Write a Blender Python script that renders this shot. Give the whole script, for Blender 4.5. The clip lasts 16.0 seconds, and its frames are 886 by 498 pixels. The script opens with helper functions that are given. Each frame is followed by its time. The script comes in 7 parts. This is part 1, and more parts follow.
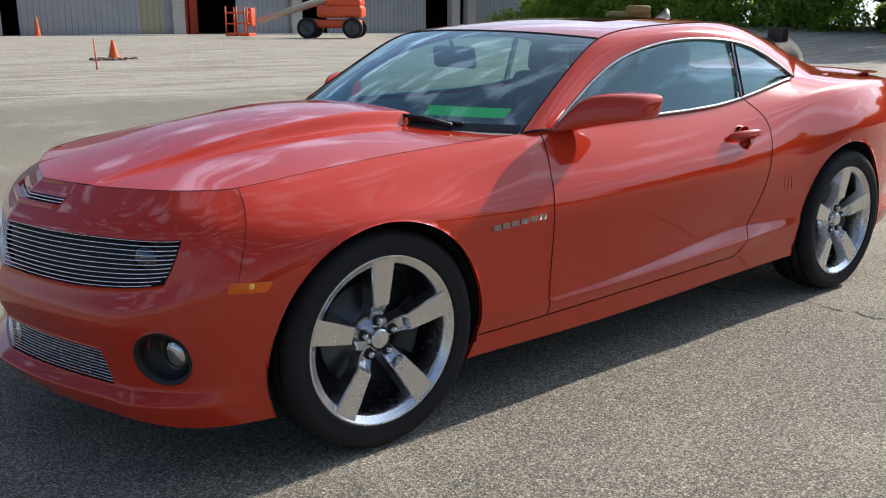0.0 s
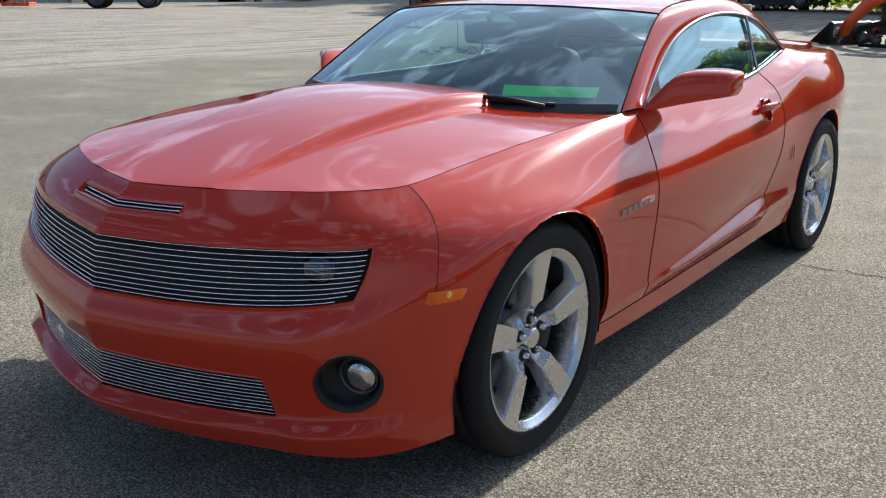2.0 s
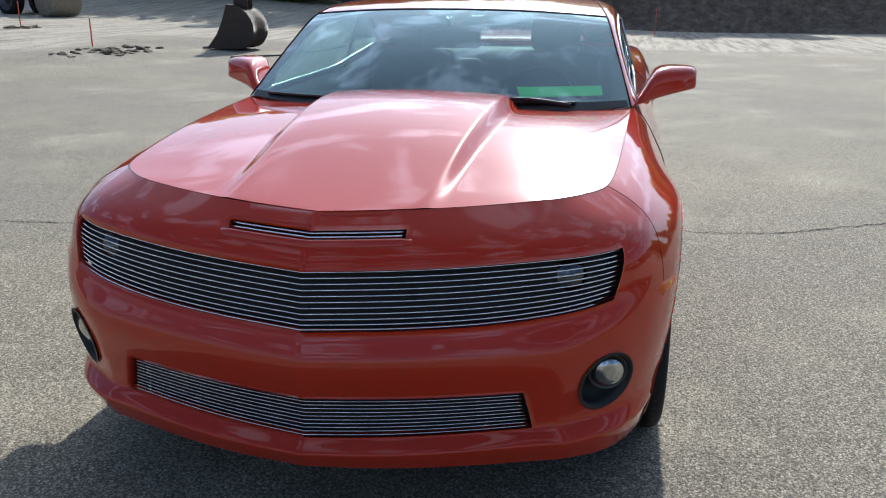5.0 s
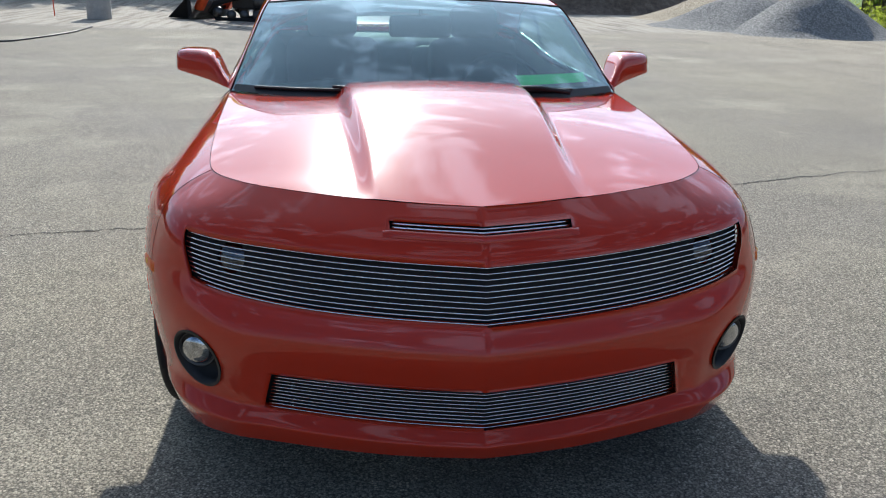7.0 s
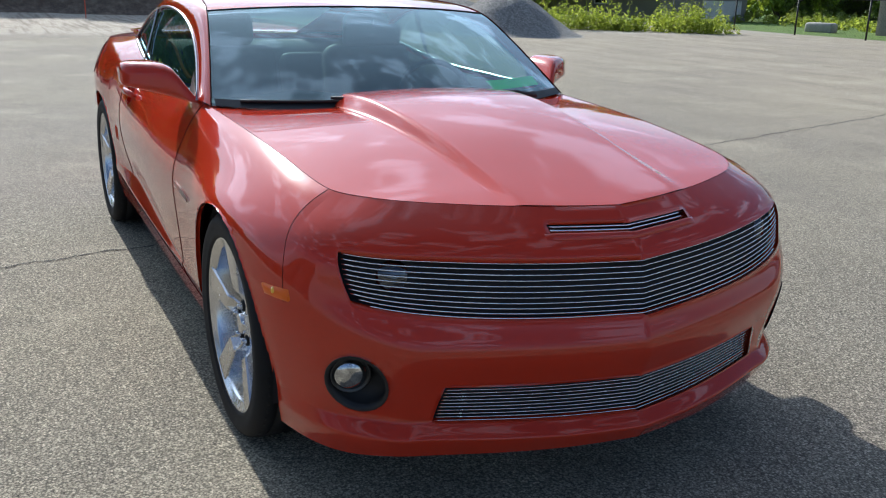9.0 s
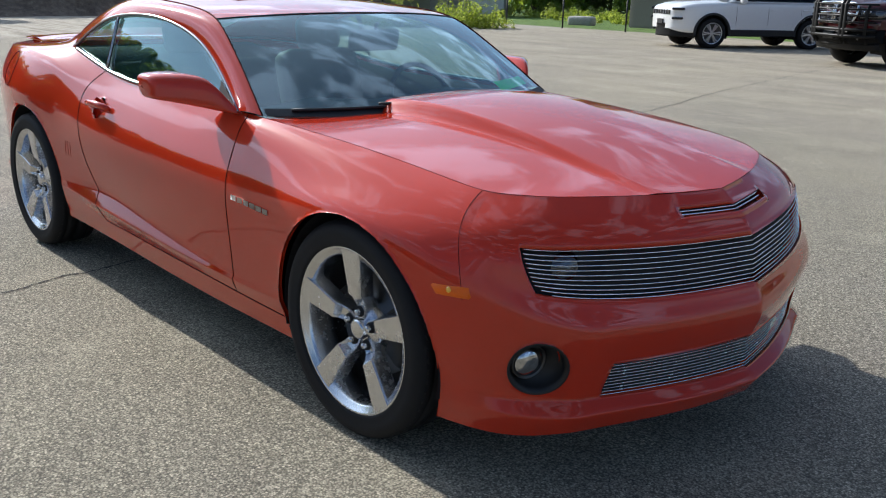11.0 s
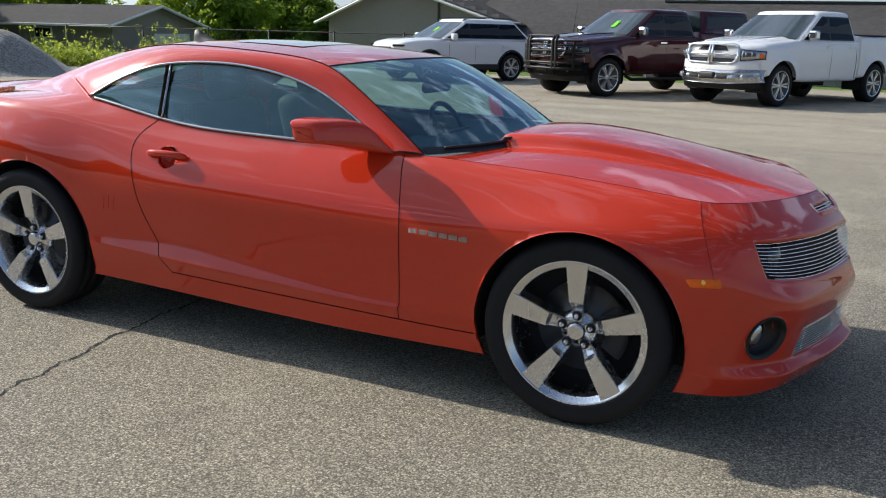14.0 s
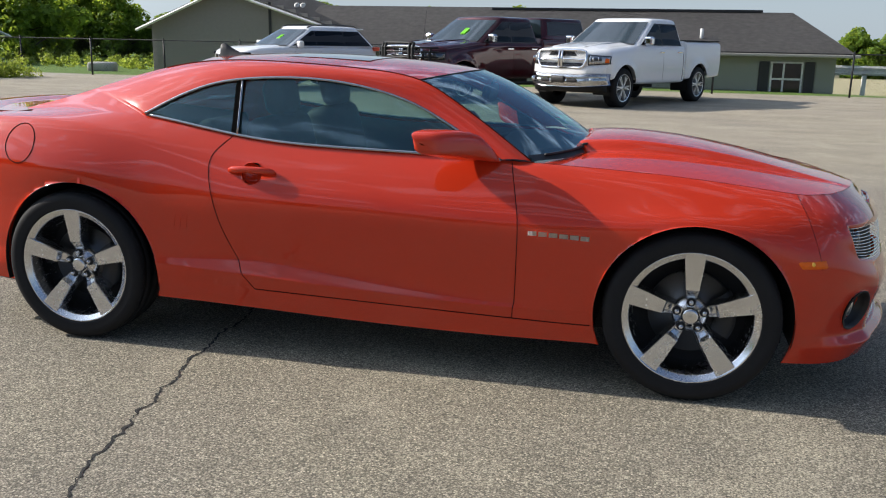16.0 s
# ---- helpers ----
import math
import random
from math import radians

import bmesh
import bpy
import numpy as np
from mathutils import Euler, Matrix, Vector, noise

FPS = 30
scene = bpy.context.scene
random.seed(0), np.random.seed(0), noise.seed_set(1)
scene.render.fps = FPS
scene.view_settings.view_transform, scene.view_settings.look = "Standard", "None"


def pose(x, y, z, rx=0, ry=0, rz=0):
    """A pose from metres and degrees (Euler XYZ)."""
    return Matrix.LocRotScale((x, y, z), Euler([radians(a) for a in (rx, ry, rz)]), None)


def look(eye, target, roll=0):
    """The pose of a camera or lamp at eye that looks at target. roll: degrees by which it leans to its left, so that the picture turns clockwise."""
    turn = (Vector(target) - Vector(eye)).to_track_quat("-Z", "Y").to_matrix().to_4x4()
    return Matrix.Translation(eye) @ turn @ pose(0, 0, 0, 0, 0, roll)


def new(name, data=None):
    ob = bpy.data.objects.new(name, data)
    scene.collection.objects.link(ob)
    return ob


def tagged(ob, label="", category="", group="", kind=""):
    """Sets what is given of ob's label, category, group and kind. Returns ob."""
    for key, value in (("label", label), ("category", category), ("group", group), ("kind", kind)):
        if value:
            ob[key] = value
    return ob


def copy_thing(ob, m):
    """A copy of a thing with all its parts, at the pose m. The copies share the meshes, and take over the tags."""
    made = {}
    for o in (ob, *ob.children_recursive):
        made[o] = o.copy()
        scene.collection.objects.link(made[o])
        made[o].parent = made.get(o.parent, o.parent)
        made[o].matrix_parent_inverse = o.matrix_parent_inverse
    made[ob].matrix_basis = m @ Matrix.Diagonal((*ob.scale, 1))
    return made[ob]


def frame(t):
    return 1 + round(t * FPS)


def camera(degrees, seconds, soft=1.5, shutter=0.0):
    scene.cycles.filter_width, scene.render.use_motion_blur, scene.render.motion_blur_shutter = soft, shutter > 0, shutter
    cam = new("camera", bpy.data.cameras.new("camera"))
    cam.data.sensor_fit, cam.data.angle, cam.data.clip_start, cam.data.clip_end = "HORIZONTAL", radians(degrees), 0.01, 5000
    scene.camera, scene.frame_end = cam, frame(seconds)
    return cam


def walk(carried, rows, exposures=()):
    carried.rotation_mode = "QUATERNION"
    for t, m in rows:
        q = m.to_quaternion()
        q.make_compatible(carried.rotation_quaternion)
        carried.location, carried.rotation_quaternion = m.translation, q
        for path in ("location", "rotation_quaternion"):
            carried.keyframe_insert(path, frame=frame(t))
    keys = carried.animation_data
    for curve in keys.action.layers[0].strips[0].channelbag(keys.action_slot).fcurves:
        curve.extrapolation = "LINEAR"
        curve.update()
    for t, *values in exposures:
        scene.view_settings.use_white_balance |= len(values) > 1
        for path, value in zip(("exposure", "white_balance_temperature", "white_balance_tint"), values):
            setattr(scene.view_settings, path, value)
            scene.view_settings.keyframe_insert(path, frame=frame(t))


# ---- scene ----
cam = camera(53.0, 16.0, 1.1)
PATH = [
    (0, (2.938, 3.075, 1.326), (1.723, 1.563, 0.836), 0.1),
    (0.5, (3.124, 2.833, 1.326), (1.818, 1.405, 0.82), 0.2),
    (1, (3.311, 2.604, 1.34), (1.92, 1.263, 0.825), 0.2),
    (1.5, (3.421, 2.363, 1.326), (1.956, 1.109, 0.798), 0.2),
    (2, (3.549, 2.168, 1.342), (2.025, 0.997, 0.791), 0.3),
    (2.5, (3.713, 1.944, 1.35), (2.11, 0.887, 0.791), 0.7),
    (3, (3.843, 1.742, 1.335), (2.16, 0.81, 0.79), -0.1),
    (3.5, (3.94, 1.494, 1.358), (2.198, 0.685, 0.799), 0.2),
    (4, (4.047, 1.242, 1.37), (2.244, 0.586, 0.804), 0.5),
    (4.2, (4.101, 1.138, 1.37), (2.278, 0.542, 0.806), 0.5),
    (6.3, (4.33, 0.03, 1.398), (2.417, 0.048, 0.815), 0.8),
    (6.5, (4.343, -0.101, 1.422), (2.435, -0.011, 0.828), 1.0),
    (7, (4.33, -0.363, 1.4), (2.433, -0.131, 0.812), 1.1),
    (7.5, (4.279, -0.63, 1.41), (2.41, -0.223, 0.826), 1.1),
    (8, (4.255, -0.997, 1.432), (2.44, -0.401, 0.843), 1.7),
    (8.5, (4.175, -1.264, 1.426), (2.415, -0.515, 0.842), 1.3),
    (9, (4.041, -1.535, 1.407), (2.345, -0.643, 0.835), 1.6),
    (11.3, (3.453, -2.675, 1.431), (2.098, -1.315, 0.868), 1.5),
    (11.5, (3.379, -2.8, 1.441), (2.056, -1.408, 0.883), 1.6),
    (12, (3.207, -3.048, 1.445), (1.97, -1.573, 0.9), 1.5),
    (12.5, (2.993, -3.253, 1.44), (1.845, -1.699, 0.925), 1.4),
    (13, (2.781, -3.468, 1.434), (1.74, -1.834, 0.94), 1.3),
    (13.5, (2.557, -3.728, 1.451), (1.623, -2.028, 0.966), 1.3),
    (14, (2.324, -3.913, 1.432), (1.488, -2.161, 0.955), 1.4),
    (14.5, (2.059, -4.064, 1.443), (1.322, -2.266, 0.97), 1.3),
    (15, (1.784, -4.267, 1.437), (1.136, -2.434, 0.97), 1.3),
    (15.5, (1.514, -4.427, 1.449), (0.963, -2.562, 0.985), 1.2),
    (16, (1.223, -4.509, 1.445), (0.782, -2.612, 0.988), 1.1),
]
walk(cam, [(t, look(eye, target, roll)) for t, eye, target, roll in PATH], exposures=[(0, 0.44, 6350, 10), (3.5, 0.44, 6150, 8), (7, 0.40, 6000, 8), (9, 0.38, 6000, 8), (12.5, 0.36, 6200, 8), (16, 0.42, 6450, 10)])

# ---------------- world, sun ----------------
SUN_ELEV, SUN_FROM = 30.0, 180.0      # degrees; the sun stands over -x
sun_way = Vector((math.cos(radians(SUN_FROM)) * math.cos(radians(SUN_ELEV)),
                  math.sin(radians(SUN_FROM)) * math.cos(radians(SUN_ELEV)), math.sin(radians(SUN_ELEV))))
world = bpy.data.worlds.new("sky")
scene.world = world
world.use_nodes = True
wn, wl = world.node_tree.nodes, world.node_tree.links
wn.clear()
w_out = wn.new("ShaderNodeOutputWorld")
w_bg = wn.new("ShaderNodeBackground")
w_sky = wn.new("ShaderNodeTexSky")
w_sky.sky_type = "NISHITA"
w_sky.sun_disc = False
w_sky.sun_elevation = radians(SUN_ELEV)
w_sky.sun_rotation = radians(270)
w_sky.air_density, w_sky.dust_density, w_sky.ozone_density = 1.0, 1.0, 1.3
w_co = wn.new("ShaderNodeTexCoord")
w_map = wn.new("ShaderNodeMapping")
w_map.inputs["Scale"].default_value = (1.0, 1.0, 2.0)
w_noise = wn.new("ShaderNodeTexNoise")
w_noise.inputs["Scale"].default_value = 6.0
w_noise.inputs["Detail"].default_value = 9
w_noise.inputs["Roughness"].default_value = 0.6
w_noise.inputs["Distortion"].default_value = 0.35
w_ramp = wn.new("ShaderNodeValToRGB")
w_ramp.color_ramp.elements[0].position = 0.525
w_ramp.color_ramp.elements[1].position = 0.61
w_mix = wn.new("ShaderNodeMixRGB")
w_tint = wn.new("ShaderNodeMixRGB")
w_tint.blend_type = "MULTIPLY"
w_tint.inputs["Fac"].default_value = 1.0
w_tint.inputs["Color2"].default_value = (0.90, 1.05, 1.28, 1)
w_lit = wn.new("ShaderNodeMixRGB")       # clouds are brighter towards the sun, as the sky is
w_lit.blend_type = "ADD"
w_lit.inputs["Fac"].default_value = 1.0
w_lit.inputs["Color2"].default_value = (6.5, 6.5, 6.5, 1)
w_gain = wn.new("ShaderNodeMixRGB")
w_gain.blend_type = "MULTIPLY"
w_gain.inputs["Fac"].default_value = 1.0
w_gain.inputs["Color2"].default_value = (2.3, 2.25, 2.2, 1)
wl.new(w_co.outputs["Generated"], w_map.inputs["Vector"])
wl.new(w_map.outputs["Vector"], w_noise.inputs["Vector"])
wl.new(w_noise.outputs["Fac"], w_ramp.inputs["Fac"])
w_sep = wn.new("ShaderNodeSeparateXYZ")
w_up = wn.new("ShaderNodeMapRange")
w_up.interpolation_type = "SMOOTHSTEP"
w_up.inputs["From Min"].default_value, w_up.inputs["From Max"].default_value = 0.10, 0.34
w_fade = wn.new("ShaderNodeMath")
w_fade.operation = "MULTIPLY"
wl.new(w_co.outputs["Generated"], w_sep.inputs[0])
wl.new(w_sep.outputs["Z"], w_up.inputs["Value"])
wl.new(w_ramp.outputs["Color"], w_fade.inputs[0])
wl.new(w_up.outputs["Result"], w_fade.inputs[1])
wl.new(w_fade.outputs[0], w_mix.inputs["Fac"])
wl.new(w_sky.outputs["Color"], w_tint.inputs["Color1"])
w_haze = wn.new("ShaderNodeMixRGB")      # pale haze low over the horizon
w_haze.inputs["Color2"].default_value = (8.6, 10.0, 11.4, 1)
w_low = wn.new("ShaderNodeMapRange")
w_low.interpolation_type = "SMOOTHSTEP"
w_low.inputs["From Min"].default_value, w_low.inputs["From Max"].default_value = 0.0, 0.28
w_low.inputs["To Min"].default_value, w_low.inputs["To Max"].default_value = 0.65, 0.0
wl.new(w_sep.outputs["Z"], w_low.inputs["Value"])
wl.new(w_low.outputs["Result"], w_haze.inputs["Fac"])
wl.new(w_tint.outputs["Color"], w_haze.inputs["Color1"])
wl.new(w_haze.outputs["Color"], w_mix.inputs["Color1"])
wl.new(w_tint.outputs["Color"], w_gain.inputs["Color1"])
wl.new(w_gain.outputs["Color"], w_lit.inputs["Color1"])
wl.new(w_lit.outputs["Color"], w_mix.inputs["Color2"])
w_dot = wn.new("ShaderNodeVectorMath")      # thin high veil that scatters light round the sun
w_dot.operation = "DOT_PRODUCT"
w_dot.inputs[1].default_value = sun_way
w_near = wn.new("ShaderNodeMapRange")
w_near.inputs["From Min"].default_value, w_near.inputs["From Max"].default_value = 0.25, 1.0
w_veil = wn.new("ShaderNodeMath")
w_veil.operation = "POWER"
w_veil.inputs[1].default_value = 2.0
w_glow = wn.new("ShaderNodeMixRGB")
w_glow.blend_type = "ADD"
w_glow.inputs["Color2"].default_value = (14.6, 16.4, 18.0, 1)
wl.new(w_co.outputs["Generated"], w_dot.inputs[0])
wl.new(w_dot.outputs["Value"], w_near.inputs["Value"])
wl.new(w_near.outputs["Result"], w_veil.inputs[0])
wl.new(w_veil.outputs[0], w_glow.inputs["Fac"])
wl.new(w_mix.outputs["Color"], w_glow.inputs["Color1"])
wl.new(w_glow.outputs["Color"], w_bg.inputs["Color"])
w_bg.inputs["Strength"].default_value = 0.052
wl.new(w_bg.outputs["Background"], w_out.inputs["Surface"])

sun_data = bpy.data.lights.new("sun", "SUN")
sun_data.energy, sun_data.angle, sun_data.color = 4.7, radians(0.55), (1.0, 0.93, 0.84)
sun = new("sun", sun_data)
sun.matrix_world = look(sun_way * 60, (0, 0, 0))


# ---------------- materials ----------------
def rgba(c):
    return (*c, 1.0)


class Nodes:
    """A short hand for building a node material."""

    def __init__(self, name):
        self.mat = bpy.data.materials.new(name)
        self.mat.use_nodes = True
        self.n, self.l = self.mat.node_tree.nodes, self.mat.node_tree.links
        self.b = self.n["Principled BSDF"]
        self.co = self.n.new("ShaderNodeTexCoord").outputs["Object"]

    def put(self, socket, value):
        if hasattr(value, "is_linked"):
            self.l.new(value, self.b.inputs[socket])
        else:
            self.b.inputs[socket].default_value = value
        return self

    def noise(self, scale, detail=4, rough=0.55, stretch=None, co=None, distortion=0.0):
        v = co or self.co
        if stretch:
            m = self.n.new("ShaderNodeMapping")
            m.inputs["Scale"].default_value = stretch
            self.l.new(v, m.inputs["Vector"])
            v = m.outputs["Vector"]
        t = self.n.new("ShaderNodeTexNoise")
        t.inputs["Scale"].default_value, t.inputs["Detail"].default_value = scale, detail
        t.inputs["Roughness"].default_value, t.inputs["Distortion"].default_value = rough, distortion
        self.l.new(v, t.inputs["Vector"])
        return t.outputs["Fac"]

    def voronoi(self, scale, out="Distance", feature="F1"):
        t = self.n.new("ShaderNodeTexVoronoi")
        t.feature = feature
        t.inputs["Scale"].default_value = scale
        self.l.new(self.co, t.inputs["Vector"])
        return t.outputs[out]

    def ramp(self, fac, *stops):
        r = self.n.new("ShaderNodeValToRGB")
        e = r.color_ramp.elements
        e[0].position, e[0].color = stops[0][0], rgba(stops[0][1])
        e[1].position, e[1].color = stops[-1][0], rgba(stops[-1][1])
        for p, c in stops[1:-1]:
            x = e.new(p)
            x.color = rgba(c)
        self.l.new(fac, r.inputs["Fac"])
        return r.outputs["Color"]

    def value(self, fac, lo, hi, a=0.0, b=1.0):
        m = self.n.new("ShaderNodeMapRange")
        m.inputs["From Min"].default_value, m.inputs["From Max"].default_value = lo, hi
        m.inputs["To Min"].default_value, m.inputs["To Max"].default_value = a, b
        self.l.new(fac, m.inputs["Value"])
        return m.outputs["Result"]

    def mix(self, fac, a, b, how="MIX"):
        m = self.n.new("ShaderNodeMixRGB")
        m.blend_type = how
        for s, v in (("Fac", fac), ("Color1", a), ("Color2", b)):
            if hasattr(v, "is_linked"):
                self.l.new(v, m.inputs[s])
            elif s == "Fac":
                m.inputs[s].default_value = v
            else:
                m.inputs[s].default_value = rgba(v)
        return m.outputs["Color"]

    def math(self, op, a, b=0.0):
        m = self.n.new("ShaderNodeMath")
        m.operation = op
        for i, v in enumerate((a, b)):
            if hasattr(v, "is_linked"):
                self.l.new(v, m.inputs[i])
            else:
                m.inputs[i].default_value = v
        return m.outputs[0]

    def axis(self, k):
        s = self.n.new("ShaderNodeSeparateXYZ")
        self.l.new(self.co, s.inputs[0])
        return s.outputs[k]

    def random(self):
        return self.n.new("ShaderNodeObjectInfo").outputs["Random"]

    def island(self):
        return self.n.new("ShaderNodeNewGeometry").outputs["Random Per Island"]

    def bump(self, height, strength=0.3, distance=0.01):
        b = self.n.new("ShaderNodeBump")
        b.inputs["Strength"].default_value, b.inputs["Distance"].default_value = strength, distance
        self.l.new(height, b.inputs["Height"])
        self.l.new(b.outputs["Normal"], self.b.inputs["Normal"])
        return self


def plain(name, color, rough=0.5, metal=0.0, vary=0.12, scale=8.0, coat=0.0, bump=0.0, spec=0.5):
    m = Nodes(name)
    big, fine = m.noise(scale, 3), m.noise(scale * 9, 5)
    f = m.math("ADD", m.math("MULTIPLY", big, 0.6), m.math("MULTIPLY", fine, 0.4))
    lo = tuple(c * (1 - vary) for c in color)
    hi = tuple(min(1, c * (1 + vary)) for c in color)
    m.put("Base Color", m.ramp(f, (0.3, lo), (0.7, hi)))
    m.put("Roughness", m.value(f, 0.3, 0.7, max(0.02, rough - 0.08), min(1, rough + 0.08)))
    m.put("Metallic", metal).put("Coat Weight", coat).put("Coat Roughness", 0.03)
    m.put("Specular IOR Level", spec)
    if bump:
        m.bump(fine, bump, 0.004)
    return m.mat


def car_paint(name, color, flake=0.25, rough=0.32):
    m = Nodes(name)
    f = m.noise(900, 2)
    dust = m.noise(3.0, 6)
    c = m.mix(m.value(f, 0.35, 0.65), tuple(v * 0.86 for v in color), tuple(min(1, v * 1.14) for v in color))
    c = m.mix(m.value(dust, 0.45, 0.8, 0.0, 0.012), c, (0.55, 0.48, 0.40))
    m.put("Base Color", c).put("Metallic", flake).put("Roughness", rough)
    m.put("Specular IOR Level", 0.02).put("Coat Weight", 1.0).put("Coat Roughness", m.value(dust, 0.3, 0.8, 0.008, 0.020)).put("Coat IOR", 1.5)
    return m.mat


def glass(name, tint, rough=0.0, dark=0.5, haze=.07, film_color=(.42, .56, .66), shine=0.25, bend=3.6, sheen=(1, 1, 1)):
    m = bpy.data.materials.new(name)
    m.use_nodes = True
    n, l = m.node_tree.nodes, m.node_tree.links
    n.clear()
    out, mix = n.new("ShaderNodeOutputMaterial"), n.new("ShaderNodeMixShader")
    tr, gl, fr = n.new("ShaderNodeBsdfTransparent"), n.new("ShaderNodeBsdfGlossy"), n.new("ShaderNodeLayerWeight")
    fr.inputs["Blend"].default_value = 0.5
    steep, gloss = n.new("ShaderNodeMath"), n.new("ShaderNodeMapRange")
    steep.operation = "POWER"
    steep.inputs[1].default_value = bend
    gloss.inputs["To Min"].default_value, gloss.inputs["To Max"].default_value = shine, 1.0
    tr.inputs["Color"].default_value = rgba(tuple(t * dark for t in tint))
    gl.inputs["Roughness"].default_value = rough
    gl.inputs["Color"].default_value = rgba(sheen)
    l.new(fr.outputs["Facing"], steep.inputs[0])
    l.new(steep.outputs[0], gloss.inputs["Value"])
    l.new(gloss.outputs["Result"], mix.inputs[0])
    l.new(tr.outputs[0], mix.inputs[1])
    l.new(gl.outputs[0], mix.inputs[2])
    # Dusty film; its blue also paints the sky's haze on the glass.
    film, dust = n.new("ShaderNodeMixShader"), n.new("ShaderNodeBsdfTranslucent")
    film_noise = n.new("ShaderNodeTexNoise")
    film_noise.inputs["Scale"].default_value, film_noise.inputs["Detail"].default_value = 5.0, 6.0
    amount = n.new("ShaderNodeMapRange")
    amount.inputs["From Min"].default_value, amount.inputs["From Max"].default_value = .3, .75
    amount.inputs["To Min"].default_value, amount.inputs["To Max"].default_value = haze * .5, haze * 1.6
    both_ways, back = n.new("ShaderNodeMixShader"), n.new("ShaderNodeBsdfDiffuse")
    dust.inputs["Color"].default_value = back.inputs["Color"].default_value = rgba(film_color)
    l.new(film_noise.outputs["Fac"], amount.inputs["Value"])
    l.new(dust.outputs[0], both_ways.inputs[1])
    l.new(back.outputs[0], both_ways.inputs[2])
    l.new(amount.outputs["Result"], film.inputs[0])
    l.new(mix.outputs[0], film.inputs[1])
    l.new(both_ways.outputs[0], film.inputs[2])
    l.new(film.outputs[0], out.inputs["Surface"])
    return m


PAINT = car_paint("orange_red_paint", (0.52, 0.033, 0.010), 0.0, 0.2)
BLACK = plain("black_plastic", (0.012, 0.012, 0.013), 0.55)
RUBBER = plain("tyre_rubber", (0.013, 0.013, 0.014), 0.7, vary=0.3, bump=0.15, spec=0.22)
RIM = plain("polished_alloy", (0.66, 0.665, 0.675), 0.24, metal=1.0, vary=0.02, scale=6)
SILVER = plain("silver_badge", (0.74, 0.73, 0.71), 0.45, metal=0.0, vary=0.05)
DARK_CHROME = plain("satin_trim", (0.36, 0.36, 0.365), 0.2, metal=1.0, vary=0.06)
CHROME = plain("chrome", (0.75, 0.75, 0.76), 0.10, metal=1.0, vary=0.04)
STEEL = plain("brake_steel", (0.10, 0.10, 0.10), 0.4, metal=0.9)
# Near black for liners, and for shade put into openings as colour.
DARK = plain("liner_and_shade_black", (0.008, 0.008, 0.009), 0.8)
SEAM = plain("shut_line", (0.050, 0.006, 0.005), 0.9, spec=0.1)
WINDSHIELD = glass("windshield_glass", (0.74, 0.95, 0.92), dark=0.98, haze=.065, film_color=(.20, .50, .66), shine=0.16, sheen=(.80, .97, 1.0))
SIDE_GLASS = glass("tinted_glass", (0.74, 0.97, 0.92), dark=0.68, haze=.06, film_color=(.16, .48, .60), shine=0.09, bend=3.0, sheen=(.70, .94, 1.0))
LENS = plain("clear_lens", (0.62, 0.64, 0.67), 0.10, metal=1.0, vary=0.5, scale=60, coat=1.0)
DIM_LENS = plain("shaded_lamp", (0.11, 0.115, 0.125), 0.10, metal=1.0, vary=0.4, scale=60)
ROOF_GLASS = plain("roof_glass", (0.09, 0.022, 0.018), 0.05, coat=1.0)
FOG_LENS = plain("ribbed_lamp_glass", (0.44, 0.45, 0.47), 0.08, metal=1.0, vary=0.75, scale=34, coat=1.0)
# Pale amber that paints the marker lamp's bright glint.
AMBER_GLINT = plain("amber_glint", (0.95, 0.50, 0.06), 0.25, coat=0.5)
AMBER = plain("amber_lens", (0.80, 0.13, 0.003), 0.3, coat=0.25, spec=0.25)
SEAT = plain("dark_upholstery", (0.03, 0.03, 0.032), 0.7)
GREEN = plain("green_paper", (0.04, 0.86, 0.12), 0.6, vary=0.05)


# ---------------- mesh helpers ----------------
def to_mesh(name, bm, mat, smooth=True):
    me = bpy.data.meshes.new(name)
    bm.normal_update()
    bm.to_mesh(me)
    bm.free()
    if mat:
        me.materials.append(mat)
    if smooth:
        me.polygons.foreach_set("use_smooth", [True] * len(me.polygons))
    return me


def part(name, bm, mat, parent=None, label="", smooth=True):
    ob = new(name, to_mesh(name, bm, mat, smooth))
    if parent is not None:
        ob.parent = parent
    if label:
        tagged(ob, label)
    return ob


def thing(name, label, category, group="", kind="", at=None):
    ob = new(name)
    ob.empty_display_size = 0.2
    if at is not None:
        ob.matrix_basis = at
    return tagged(ob, label, category, group, kind)


def box(bm, lo, hi, bevel=0.0, m=None, seg=2):
    made = bmesh.ops.create_cube(bm, size=1.0)["verts"]
    for v in made:
        v.co = Vector([lo[k] if v.co[k] < 0 else hi[k] for k in range(3)])
    if bevel:
        edges = list({e for v in made for e in v.link_edges})
        got = bmesh.ops.bevel(bm, geom=edges, offset=bevel, segments=seg, affect="EDGES", profile=0.5)
        made = list({v for f in got["faces"] for v in f.verts} | {v for v in made if v.is_valid})
    if m is not None:
        bmesh.ops.transform(bm, matrix=m, verts=made)
    return bm


